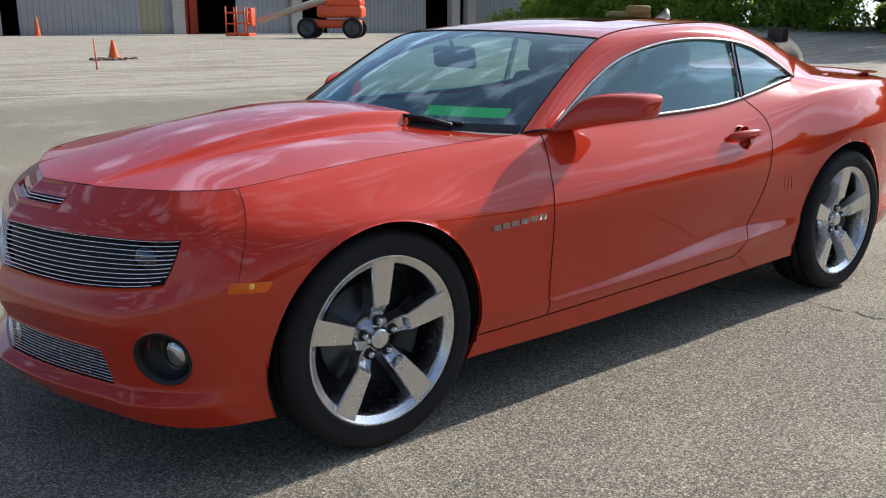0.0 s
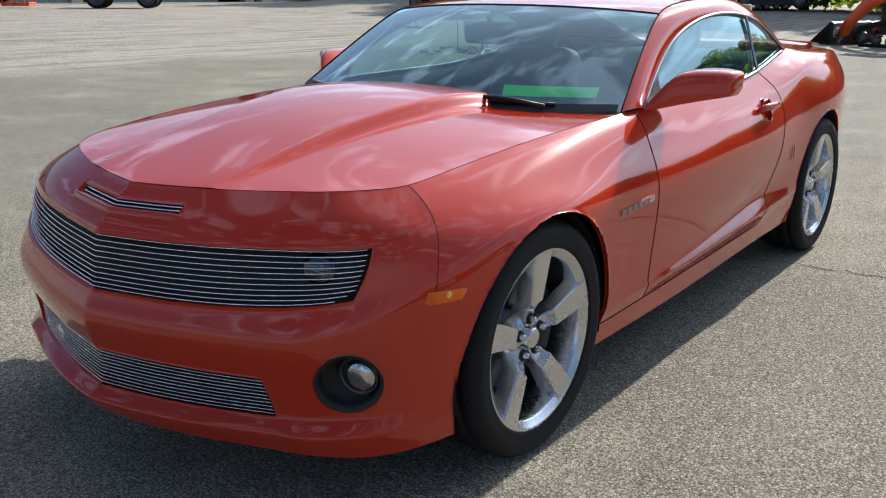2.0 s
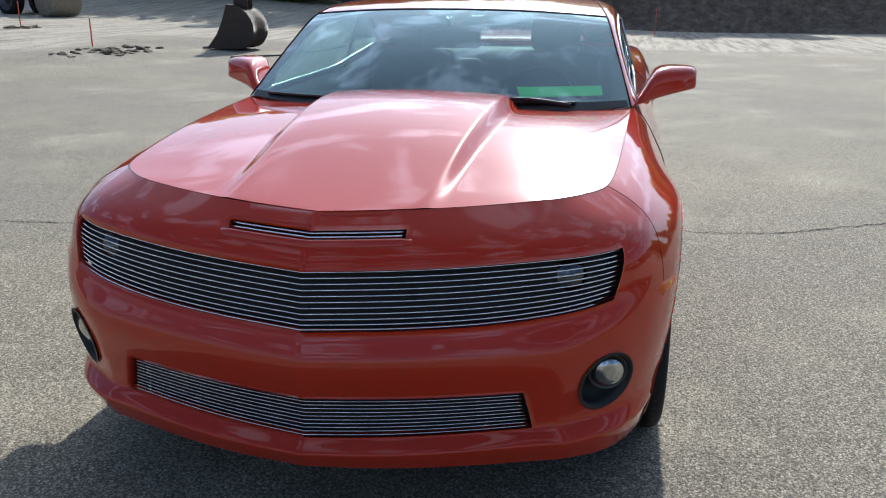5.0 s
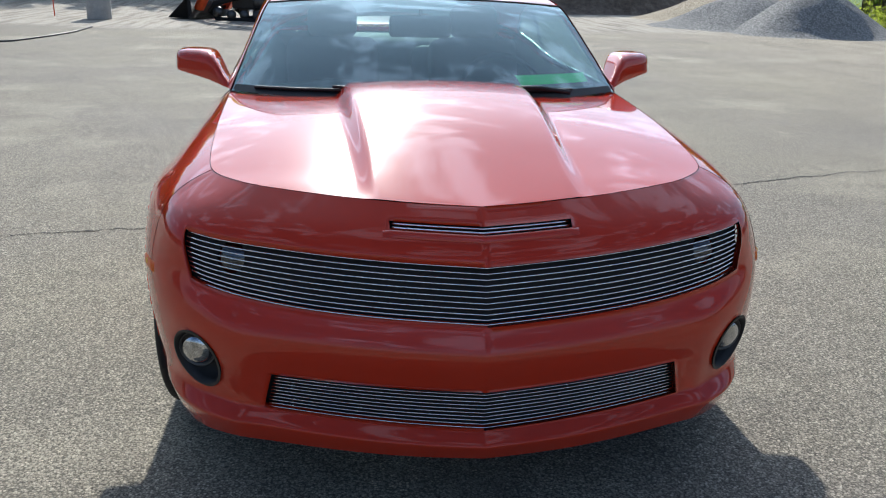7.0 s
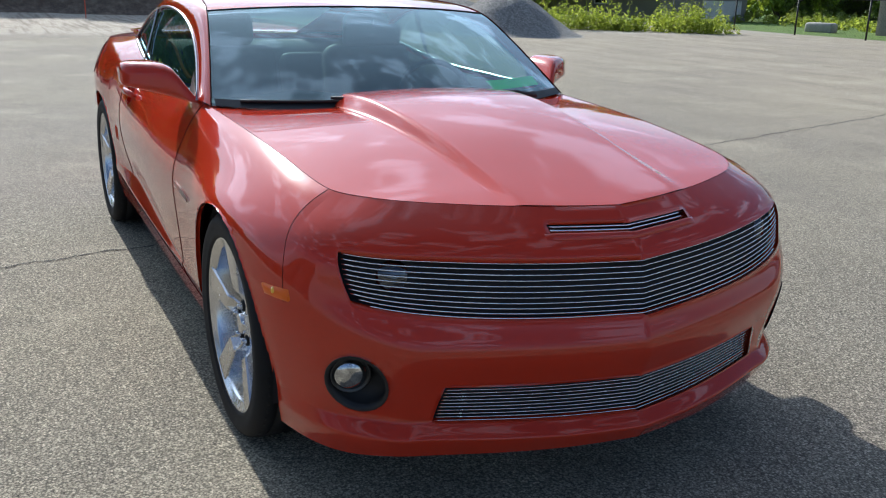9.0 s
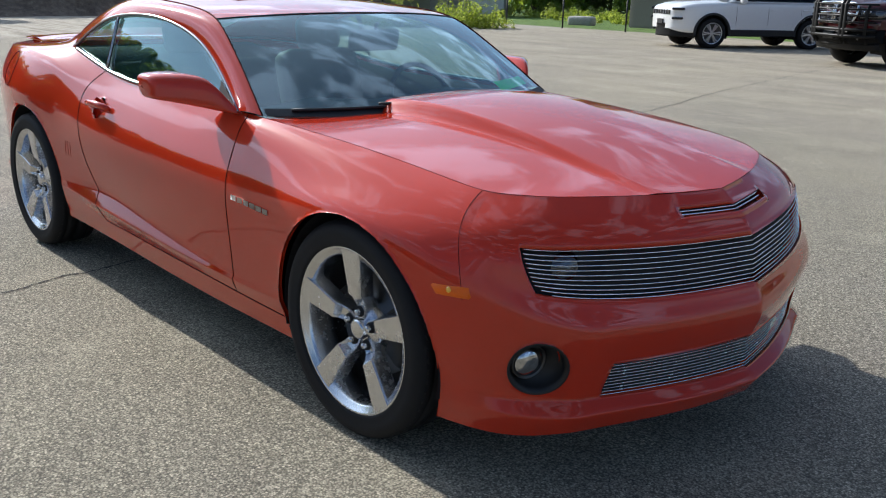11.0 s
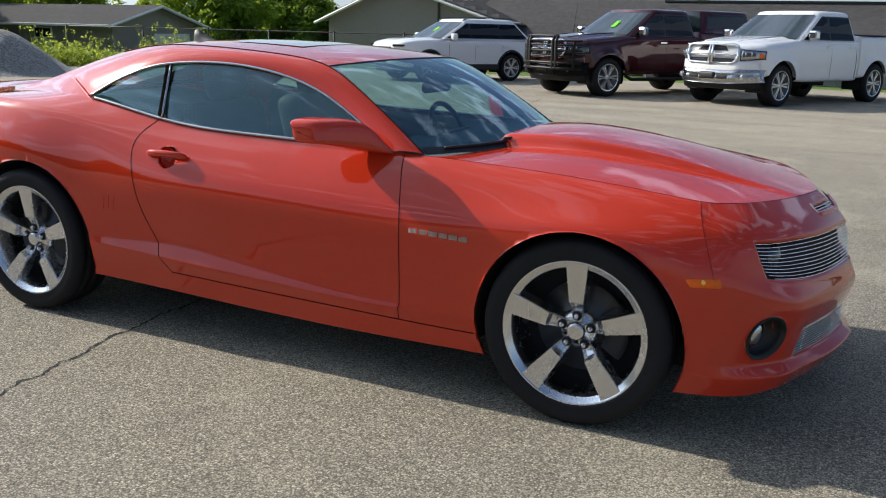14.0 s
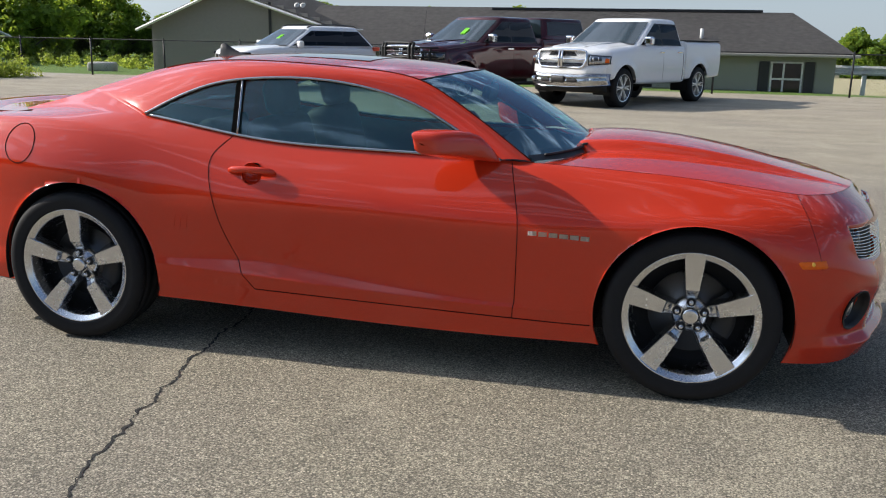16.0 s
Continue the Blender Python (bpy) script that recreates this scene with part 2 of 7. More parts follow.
def tube(bm, pts, r, sides=8, cap=True, flat=1.0):
    """A round bar along points; r: one radius or one each."""
    pts = [Vector(p) for p in pts]
    rings = []
    for i, p in enumerate(pts):
        a, b = pts[max(i - 1, 0)], pts[min(i + 1, len(pts) - 1)]
        d = (b - a).normalized()
        up = Vector((0, 0, 1)) if abs(d.z) < 0.9 else Vector((1, 0, 0))
        s = d.cross(up).normalized()
        u = s.cross(d)
        rr = r[i] if isinstance(r, (list, tuple)) else r
        rings.append([bm.verts.new(p + (s * math.cos(2 * math.pi * k / sides) + u * math.sin(2 * math.pi * k / sides) * flat) * rr) for k in range(sides)])
    for a, b in zip(rings, rings[1:]):
        for k in range(sides):
            bm.faces.new((a[k], a[(k + 1) % sides], b[(k + 1) % sides], b[k]))
    if cap:
        bm.faces.new(rings[0][::-1])
        bm.faces.new(rings[-1])
    return bm


def lathe(bm, profile, n=48, m=None, close=False):
    """Turns (radius, y) pairs round the y axis."""
    rings = []
    for r, y in profile:
        rings.append([bm.verts.new((r * math.cos(2 * math.pi * k / n), y, r * math.sin(2 * math.pi * k / n))) for k in range(n)])
    pairs = list(zip(rings, rings[1:])) + ([(rings[-1], rings[0])] if close else [])
    for a, b in pairs:
        for k in range(n):
            bm.faces.new((a[k], a[(k + 1) % n], b[(k + 1) % n], b[k]))
    if m is not None:
        bmesh.ops.transform(bm, matrix=m, verts=[v for ring in rings for v in ring])
    return bm


def sheet(bm, rows, flip=False):
    """A skin over rows of points."""
    grid = [[bm.verts.new(p) for p in row] for row in rows]
    for a, b in zip(grid, grid[1:]):
        for k in range(len(a) - 1):
            q = (a[k], a[k + 1], b[k + 1], b[k])
            bm.faces.new(q[::-1] if flip else q)
    return grid


def face_out(bm, way):
    """Turns all faces to one side."""
    bm.normal_update()
    for f in bm.faces:
        if f.normal.dot(way) < 0:
            f.normal_flip()


def curve(keys):
    """A smooth curve through keys of (parameter, value...), as a function of the parameter."""
    k = np.array(keys, float)
    t, p = k[:, 0], k[:, 1:]
    if t[0] > t[-1]:
        t, p = t[::-1], p[::-1]
    h = np.diff(t)[:, None]
    s = np.diff(p, axis=0) / h
    m = np.empty_like(p)
    m[0], m[-1] = s[0], s[-1]
    if len(t) > 2:
        m[1:-1] = (s[:-1] * h[1:] + s[1:] * h[:-1]) / (h[1:] + h[:-1])

    def f(x):
        x = min(max(x, t[0]), t[-1])
        i = int(min(max(np.searchsorted(t, x) - 1, 0), len(t) - 2))
        d = t[i + 1] - t[i]
        u = (x - t[i]) / d
        a, b, c, e = 2 * u**3 - 3 * u**2 + 1, u**3 - 2 * u**2 + u, -2 * u**3 + 3 * u**2, u**3 - u**2
        out = a * p[i] + b * d * m[i] + c * p[i + 1] + e * d * m[i + 1]
        return float(out[0]) if len(out) == 1 else Vector(out)

    return f


def softened(f, t0, t1, sigma, n=1600):
    """The curve f between t0 and t1 with its small waves ironed out; its ends stay."""
    ts = np.linspace(t0, t1, n)
    p = np.array([tuple(q) if isinstance(q, Vector) else (q,) for q in (f(t) for t in ts)])
    k = min(n - 1, max(1, int(3 * sigma / (t1 - t0) * n)))
    w = np.exp(-.5 * (np.arange(-k, k + 1) * (t1 - t0) / n / sigma) ** 2)
    w /= w.sum()
    wide = np.vstack([2 * p[0] - p[k:0:-1], p, 2 * p[-1] - p[-2:-k - 2:-1]])
    q = np.stack([np.convolve(wide[:, c], w, "valid") for c in range(p.shape[1])], 1)

    def g(t):
        out = [float(np.interp(t, ts, q[:, c])) for c in range(q.shape[1])]
        return out[0] if len(out) == 1 else Vector(out)

    return g


def smooth01(x):
    x = min(max(x, 0.0), 1.0)
    return x * x * (3 - 2 * x)


def both(bm):
    """Adds the mirror image over y = 0."""
    got = bmesh.ops.duplicate(bm, geom=bm.verts[:] + bm.edges[:] + bm.faces[:])["geom"]
    verts = [g for g in got if isinstance(g, bmesh.types.BMVert)]
    faces = [g for g in got if isinstance(g, bmesh.types.BMFace)]
    for v in verts:
        v.co.y = -v.co.y
    bmesh.ops.reverse_faces(bm, faces=faces)
    bmesh.ops.remove_doubles(bm, verts=bm.verts[:], dist=0.0004)
    return bm


def flipped(bm):
    """The mirror image over y = 0 as a new bmesh."""
    other = bm.copy()
    for v in other.verts:
        v.co.y = -v.co.y
    bmesh.ops.reverse_faces(other, faces=other.faces[:])
    return other


# ---------------- the coupe's body lines ----------------
# Way along the body at each of the stations 0 to 15.
KNOT = [0, .25, .53, .83, .96, 1.07, 1.50, 1.93, 2.24, 2.94, 3.58, 3.96, 4.37, 4.82, 5.25, 6.1]


def body_line(keys):
    f = curve([(KNOT[k], x, y, z) for k, x, y, z in keys])
    nose, corner, side = softened(f, 0, 6.1, .11), softened(f, 0, 6.1, .06), softened(f, 0, 6.1, .17)

    def at(u):
        k = float(np.interp(u, range(16), KNOT))
        return nose(k).lerp(corner(k), smooth01((k - .25) / .45)).lerp(side(k), smooth01((k - 1.0) / .5))

    return at


# Lines that run round the half body from the nose (0) by the front corner (4), the bumper seam (5), the front axle (6),
# the door's front (8) and rear (10) edges and the rear axle (12) to the tail (15). Listed from top to bottom.
BELT = body_line([(0, 2.152, 0, .836), (1, 2.105, .25, .841), (2, 2.005, .50, .851), (3, 1.92, .635, .857), (4, 1.855, .692, .860), (5, 1.815, .718, .864),
              (6, 1.42, .752, .912), (7, 1.0, .768, .938), (8, .64, .782, .953), (9, .0, .788, .968), (10, -.62, .778, .998), (11, -1.10, .738, 1.086),
              (12, -1.47, .668, 1.080), (13, -1.9, .625, 1.060), (14, -2.27, .575, 1.048), (15, -2.42, 0, 1.050)])
UPPER = body_line([(0, 2.284, 0, .715), (1, 2.240, .25, .722), (2, 2.165, .51, .734), (3, 2.012, .782, .746), (4, 1.93, .832, .760), (5, 1.848, .838, .788),
               (6, 1.42, .892, .815), (7, 1.0, .884, .814), (8, .678, .873, .830), (9, .0, .866, .862), (10, -.725, .858, .905), (11, -1.08, .846, .995),
               (12, -1.45, .828, 1.046), (13, -1.9, .776, 1.046), (14, -2.26, .66, 1.035), (15, -2.45, 0, 1.02)])
CREASE = body_line([(0, 2.308, 0, .556), (1, 2.265, .25, .563), (2, 2.192, .51, .580), (3, 2.062, .752, .620), (4, 1.985, .832, .650), (5, 1.885, .876, .69),
                (6, 1.43, .953, .770), (7, 1.0, .925, .722), (8, .705, .925, .715), (9, .0, .925, .745), (10, -.705, .914, .768), (11, -1.02, .896, .80),
                (12, -1.43, .934, .835), (13, -1.88, .880, .85), (14, -2.29, .735, .85), (15, -2.46, 0, .84)])
WAIST = body_line([(0, 2.340, 0, .490), (1, 2.298, .25, .494), (2, 2.225, .52, .507), (3, 2.13, .72, .53), (4, 2.03, .822, .56), (5, 1.91, .888, .600),
               (6, 1.43, .957, .68), (7, 1.0, .922, .575), (8, .705, .920, .56), (9, .0, .917, .582), (10, -.650, .913, .605), (11, -1.0, .914, .63),
               (12, -1.43, .926, .69), (13, -1.86, .876, .67), (14, -2.31, .73, .66), (15, -2.46, 0, .66)])
LOWER = body_line([(0, 2.310, 0, .389), (1, 2.272, .25, .394), (2, 2.184, .554, .404), (3, 2.12, .70, .42), (4, 2.03, .812, .44), (5, 1.91, .884, .47),
               (6, 1.43, .950, .48), (7, 1.0, .912, .385), (8, .70, .903, .356), (9, .0, .889, .404), (10, -.58, .879, .462), (11, -.93, .905, .436),
               (12, -1.43, .917, .50), (13, -1.86, .878, .50), (14, -2.30, .72, .5), (15, -2.44, 0, .5)])
SILL = body_line([(0, 2.312, 0, .283), (1, 2.270, .25, .288), (2, 2.158, .582, .298), (3, 2.094, .688, .298), (4, 2.008, .800, .305), (5, 1.892, .866, .318),
              (6, 1.43, .928, .36), (7, 1.0, .910, .352), (8, .695, .906, .342), (9, .0, .913, .366), (10, -.54, .917, .394), (11, -.95, .908, .412),
              (12, -1.43, .910, .43), (13, -1.85, .868, .42), (14, -2.29, .71, .42), (15, -2.42, 0, .42)])
DOORLINE = body_line([(0, 2.350, 0, .255), (1, 2.312, .25, .257), (2, 2.198, .560, .262), (3, 2.126, .708, .262), (4, 2.028, .810, .266), (5, 1.89, .866, .272),
                  (6, 1.43, .90, .30), (7, 1.0, .886, .284), (8, .69, .886, .290), (9, .0, .885, .306), (10, -.48, .886, .320), (11, -.95, .895, .335),
                  (12, -1.43, .905, .34), (13, -1.84, .87, .34), (14, -2.30, .77, .34), (15, -2.40, 0, .34)])
HEM = body_line([(0, 2.318, 0, .206), (1, 2.282, .25, .205), (2, 2.172, .545, .202), (3, 2.095, .69, .194), (4, 2.0, .785, .182), (5, 1.86, .848, .190),
             (6, 1.43, .88, .20), (7, 1.03, .868, .205), (8, .69, .865, .197), (9, .0, .862, .205), (10, -.47, .862, .222), (11, -.94, .87, .24),
             (12, -1.43, .88, .25), (13, -1.83, .86, .26), (14, -2.28, .75, .28), (15, -2.36, 0, .30)])
LINES = [BELT, UPPER, CREASE, WAIST, LOWER, SILL, DOORLINE, HEM]
CELLS_U, CELLS_V = 40, 40       # cells of the skin's net between two stations and between two lines


def skin_net():
    """The half body as a net of points, smooth but for the breaks along some of its lines."""
    us = np.linspace(0, 15, 15 * CELLS_U + 1)
    p = np.array([[tuple(ln(u)) for u in us] for ln in LINES])
    seg = p[1:] - p[:-1]
    size = np.maximum(np.linalg.norm(seg, axis=2, keepdims=True), 1e-6)
    way = seg / size
    side = np.clip((us - 4.6) / .8, 0, 1)[:, None]
    rear = np.clip((us - 9.8) / 1.2, 0, 1)[:, None]
    breaks = {1: .7 * rear, 2: .15 * side, 4: .8 * side, 5: .75 + .1 * side, 6: .75 + .05 * side}

    def slope(k, after):
        before, behind = max(k - 1, 0), min(k, 6)
        l0, l1 = size[before], size[behind]
        mean = (way[before] * l1 + way[behind] * l0) / (l0 + l1)
        if k == 0:      # the fender and the haunch leave the belt flat and then turn down
            flat = side * (np.clip((8.5 - us) / .8, 0, 1) + .5 * np.clip((us - 10.9) / .6, 0, 1) * np.clip((13.6 - us) / .6, 0, 1))[:, None]
            mean = mean * (1 - flat) + np.array((0, 1.15, -.12)) * flat
        q = breaks.get(k, 0.0)
        return mean * (1 - q) + way[behind if after else before] * q

    rows = []
    for i in range(7):
        m0, m1 = slope(i, True) * size[i], slope(i + 1, False) * size[i]
        for j in range(CELLS_V):
            w = j / CELLS_V
            rows.append((2 * w**3 - 3 * w**2 + 1) * p[i] + (w**3 - 2 * w**2 + w) * m0 + (3 * w**2 - 2 * w**3) * p[i + 1] + (w**3 - w**2) * m1)
    net = np.array(rows + [p[7]])
    # iron the wide fields between the breaks
    k, sigma = 3 * CELLS_V // 4, CELLS_V * .28
    w = np.exp(-.5 * (np.arange(-k, k + 1) / sigma) ** 2)
    w /= w.sum()
    a, b = 0, 4 * CELLS_V + 1
    f = net[a:b]
    wide = np.concatenate([2 * f[:1] - f[k:0:-1], f, 2 * f[-1:] - f[-2:-k - 2:-1]])
    crisp = .8 * rear[None] * np.clip(1 - (np.arange(a, b) - 1.6 * CELLS_V) / CELLS_V, 0, 1)[:, None, None]      # the crest over the rear wheel stays sharper
    net[a:b] = f * crisp + np.apply_along_axis(lambda c: np.convolve(c, w, "valid"), 0, wide) * (1 - crisp)
    return net


NET = skin_net()
# one more row of cells on each side, carried on straight
WIDE_NET = np.concatenate([2 * NET[:1] - NET[1:2], NET, 2 * NET[-1:] - NET[-2:-1]])
WIDE_NET = np.concatenate([2 * WIDE_NET[:, :1] - WIDE_NET[:, 1:2], WIDE_NET, 2 * WIDE_NET[:, -1:] - WIDE_NET[:, -2:-1]], axis=1)


def skin(u, v):
    """A point of the half body: u along the lines, v across them (0 the belt, 7 the hem)."""
    a, b = min(max(u, 0), 15) * CELLS_U, min(max(v, 0), 7) * CELLS_V
    i, j = min(int(a), 15 * CELLS_U - 1), min(int(b), 7 * CELLS_V - 1)

    def weights(f):
        return np.array((-.5 * f + f * f - .5 * f**3, 1 - 2.5 * f * f + 1.5 * f**3, .5 * f + 2 * f * f - 1.5 * f**3, -.5 * f * f + .5 * f**3))

    cell = WIDE_NET[j:j + 4, i:i + 4]
    return Vector(weights(b - j) @ (cell * weights(a - i)[None, :, None]).sum(axis=1))


def skin_out(u, v):
    """The outward normal of the half body."""
    e = 0.03
    a = skin(min(u + e, 15), v) - skin(max(u - e, 0), v)
    b = skin(u, min(v + e, 7)) - skin(u, max(v - e, 0))
    return b.cross(a).normalized()


def steps(stops, most):
    """Parameters from stop to stop, all stops included."""
    out = [stops[0]]
    for a, b in zip(stops, stops[1:]):
        n = max(1, math.ceil((b - a) / most - 1e-6))
        out += [a + (b - a) * (k + 1) / n for k in range(n)]
    return out


ARCHES = [(1.430, .352, .398), (-1.395, .360, .410)]


def arch_of(p):
    for cx, cz, r in ARCHES:
        if (p.x - cx) ** 2 + (p.z - cz) ** 2 < r * r - 1e-9:
            return cx, cz, r
    return None


FOG = skin(3.42, 4.16)
FOG_OUT = skin_out(3.42, 4.16)
FOG_R = .084


def hole_of(p, holes):
    for c, n, r in holes:
        d = p - c
        if d.length < .2 and (d - n * d.dot(n)).length < r:
            return "hole", c, n, r
    return None


def panel(us, vs, skip=None, arch=True, holes=()):
    """A piece of the body skin with the wheel arch cut out of it and a turned-in edge there."""
    bm = bmesh.new()
    pts = [[skin(u, v) for v in vs] for u in us]
    inside = [[(arch_of(p) if arch else None) or hole_of(p, holes) for p in row] for row in pts]
    keep = {}
    faces = []
    for i in range(len(us) - 1):
        for j in range(len(vs) - 1):
            if skip and skip((us[i] + us[i + 1]) / 2, (vs[j] + vs[j + 1]) / 2):
                continue
            c = [(i, j), (i, j + 1), (i + 1, j + 1), (i + 1, j)]
            if all(inside[a][b] for a, b in c):
                continue
            faces.append(c)
    moved = set()
    for c in faces:
        for a, b in c:
            if (a, b) not in keep:
                p = pts[a][b].copy()
                hole = inside[a][b]
                if hole and hole[0] == "hole":
                    d = p - hole[1]
                    n = hole[2] * d.dot(hole[2])
                    p = hole[1] + n + (d - n).normalized() * hole[3]
                    moved.add((a, b))
                elif hole:
                    cx, cz, r = hole
                    d = Vector((p.x - cx, 0, p.z - cz))
                    p = Vector((cx, p.y, cz)) + d.normalized() * r
                    moved.add((a, b))
                keep[a, b] = bm.verts.new(p)
    for c in faces:
        try:
            bm.faces.new([keep[q] for q in c])
        except ValueError:
            pass
    rim = {keep[q] for q in moved}
    for e in [e for e in bm.edges if e.is_boundary and e.verts[0] in rim and e.verts[1] in rim]:
        a, b = e.verts
        near = [h for h in holes if (a.co - h[0]).length < .15]
        back = -near[0][1] * .02 if near else Vector((0, -.014, 0))
        try:
            bm.faces.new((a, b, bm.verts.new(b.co + back), bm.verts.new(a.co + back)))
        except ValueError:
            pass
    bmesh.ops.remove_doubles(bm, verts=bm.verts[:], dist=0.0005)
    return bm


FINE_V = [0, .15, .35, .6, .8, 1, 1.2, 1.4, 1.6, 1.8, 1.93, 2, 2.07, 2.2, 2.4, 2.6, 2.8, 3, 3.2, 3.4, 3.6, 3.8, 4, 4.15, 4.3, 4.5, 4.7, 4.9, 5, 5.1, 5.3, 5.5, 5.7, 5.9, 6, 6.1, 6.3, 6.6, 7]


def upto(a, b):
    return [v for v in FINE_V if a <= v <= b]


coupe = thing("coupe", "orange-red two-door coupe with billet grilles and five-spoke wheels", "car")

SLOT = (.34, .52, .95)      # the slot in the nose: across, across, along


def front_holes(u, v):
    return (u < 3 and 1 < v < 2) or (u < 2 and 4 < v < 5) or (u < SLOT[2] and SLOT[0] < v < SLOT[1])


# Front bumper, one skin over both sides.
vs_front = sorted(set(steps([0, SLOT[0], SLOT[1], 1, 1.5, 2, 3, 4, 5, 6, 7], .14)))
bm = panel(steps([0, SLOT[2], 2, 3, 4, 5], .06), vs_front, front_holes, holes=[(FOG, FOG_OUT, FOG_R)])
low = panel(steps([5, 6], .03), [v for v in vs_front if v >= 3])
tmp = bpy.data.meshes.new("tmp")
low.to_mesh(tmp)
bm.from_mesh(tmp)
both(bm)
for e in [e for e in bm.edges if e.is_boundary and all(v.co.x > 1.95 and v.co.z > .26 and v.co.z < .84 for v in e.verts)]:
    a, b = e.verts
    if e.calc_length() < 1e-5 or max(abs(a.co.y), abs(b.co.y)) > .80:
        continue
    try:
        bm.faces.new((a, b, bm.verts.new(b.co + Vector((-.03, 0, 0))), bm.verts.new(a.co + Vector((-.03, 0, 0)))))
    except ValueError:
        pass
part("front_bumper", bm, PAINT, coupe)

def side_uv(x, z, u=9.0, v=1.5):
    """The parameters of the body's side at x and z."""
    for _ in range(30):
        p = skin(u, v)
        e = Vector((x - p.x, z - p.z))
        a, b = (skin(u + .01, v) - p) / .01, (skin(u, v + .01) - p) / .01
        det = a.x * b.z - a.z * b.x
        if abs(det) < 1e-9:
            break
        u = min(14, max(4.0, u + .8 * (e.x * b.z - e.y * b.x) / det))
        v = min(6.9, max(0.02, v + .8 * (a.x * e.y - a.z * e.x) / det))
    return u, v


def on_side(x, z, out=0.0, u=9.0):
    uv = side_uv(x, z, u)
    return skin(*uv) + skin_out(*uv) * out


GRIP = on_side(-.50, .852)
GRIP_OUT = Vector((0, 1, 0))
doors = {}
for side in (1, -1):
    def put(name, bm, mat, parent=coupe, label=""):
        use = flipped(bm) if side < 0 else bm.copy()
        bm.free()
        return part(name, use, mat, parent, label)

    # the fender reaches from the bumper to the door; ahead of the axle it ends at the side lamp
    f = panel(steps([5, 6, 7, 8], .03), FINE_V, lambda u, v: (u < 6 and v > 3) or (u > 6 and v > 6))
    put("fender", f, PAINT)
    door = put("door", panel(steps([8, 9, 9.62], .06) + steps([9.62, 9.98], .02)[1:] + [10], sorted(set(upto(0, 6) + steps([.7, 1.7], .06))), arch=False, holes=[(GRIP, GRIP_OUT, .047)]), PAINT)
    doors[side] = door
    put("rocker_panel", panel(steps([6, 7, 8, 9, 10], .06), upto(6, 7)), PAINT)
    q = panel(steps([10, 11, 12, 13, 14], .03), FINE_V)
    put("quarter_panel", q, PAINT)
put_rear = both(panel(steps([14, 15], .08), FINE_V, arch=False))
part("rear_bumper", put_rear, PAINT, coupe)

# ---------------- hood ----------------
HOOD_TOP = softened(curve([(.70, .992), (.95, 1.022), (1.10, 1.030), (1.36, 1.008), (1.62, .965), (1.88, .902), (2.05, .860), (2.152, .836)]), .70, 2.152, .09)
BULGE = softened(curve([(.70, .058), (.95, .058), (1.3, .048), (1.7, .030), (2.0, .010), (2.152, 0.0)]), .70, 2.152, .10)


BELT_ROW = np.array([tuple(BELT(u)) for u in np.linspace(0, 9, 1800)])[::-1]


def belt_at(x):
    return Vector([float(np.interp(x, BELT_ROW[:, 0], BELT_ROW[:, c])) for c in range(3)])


def hood_z(x, y):
    e = belt_at(x)
    half = max(e.y, .01)
    t = min(abs(y) / half, 1.0)
    base = HOOD_TOP(x) - BULGE(x)
    z = base + (e.z - base) * t**2.2
    edge = .345 - .055 * smooth01((x - .9) / 1.2)
    w = .062 - .012 * smooth01((x - .9) / .5)
    return z + BULGE(x) * smooth01((edge - abs(y)) / w + .5) * (1 - .25 * (y / .4) ** 2)


def hood_rear(y):
    return .925 - .19 * min(1.0, abs(y) / .775) ** 2.5 - (.06 if abs(y) > .39 else 0.06 * smooth01((abs(y) - .31) / .08))


bm = bmesh.new()
rows = []
NY = 84
for a in range(81):
    s = a / 80
    s = 1 - (1 - s) ** 1.25
    row = []
    for b in range(-NY, NY + 1):
        t = b / NY
        # the side edge runs from the cowl to the nose
        x_edge = .735 + (2.152 - .735) * s
        e = belt_at(x_edge)
        y = e.y * t
        x0 = hood_rear(y)
        x = x0 + (x_edge - .735) / (2.152 - .735) * (2.152 - x0)
        lim = belt_at(x).y
        y = max(-lim, min(lim, y))
        row.append(Vector((x, y, hood_z(x, y))))
    rows.append(row)
sheet(bm, rows, flip=True)
bm.verts.index_update()
bm.verts.ensure_lookup_table()
back = bm.verts[0: 2 * NY + 1]
low = [bm.verts.new(v.co + Vector((-.004, 0, -.05))) for v in back]
for k in range(2 * NY):
    bm.faces.new((back[k], back[k + 1], low[k + 1], low[k]))
bmesh.ops.remove_doubles(bm, verts=bm.verts[:], dist=0.0003)
part("hood", bm, PAINT, coupe)

# ---------------- greenhouse ----------------
WIN_TOP = softened(curve([(0, .60, .797, .957), (1, .40, .745, 1.072), (2, .27, .722, 1.142), (3, .12, .705, 1.205), (4, -.13, .695, 1.258), (5, -.39, .693, 1.272),
                 (6, -.645, .695, 1.256), (7, -.79, .701, 1.226), (8, -.940, .713, 1.170), (9, -1.050, .729, 1.112), (10, -1.10, .738, 1.086)]), 0, 10, .45)
ROOF_EDGE = softened(curve([(0, .735, .776, .953), (1, .53, .725, 1.095), (2, .36, .686, 1.200), (3, .215, .655, 1.279), (4, .0, .620, 1.312), (5, -.38, .590, 1.333),
                   (6, -.70, .550, 1.340), (7, -.95, .485, 1.322), (8, -1.12, .468, 1.293), (9, -1.35, .456, 1.236), (10, -1.55, .448, 1.174), (13, -2.0, .44, 1.054)]), 0, 13, .45)


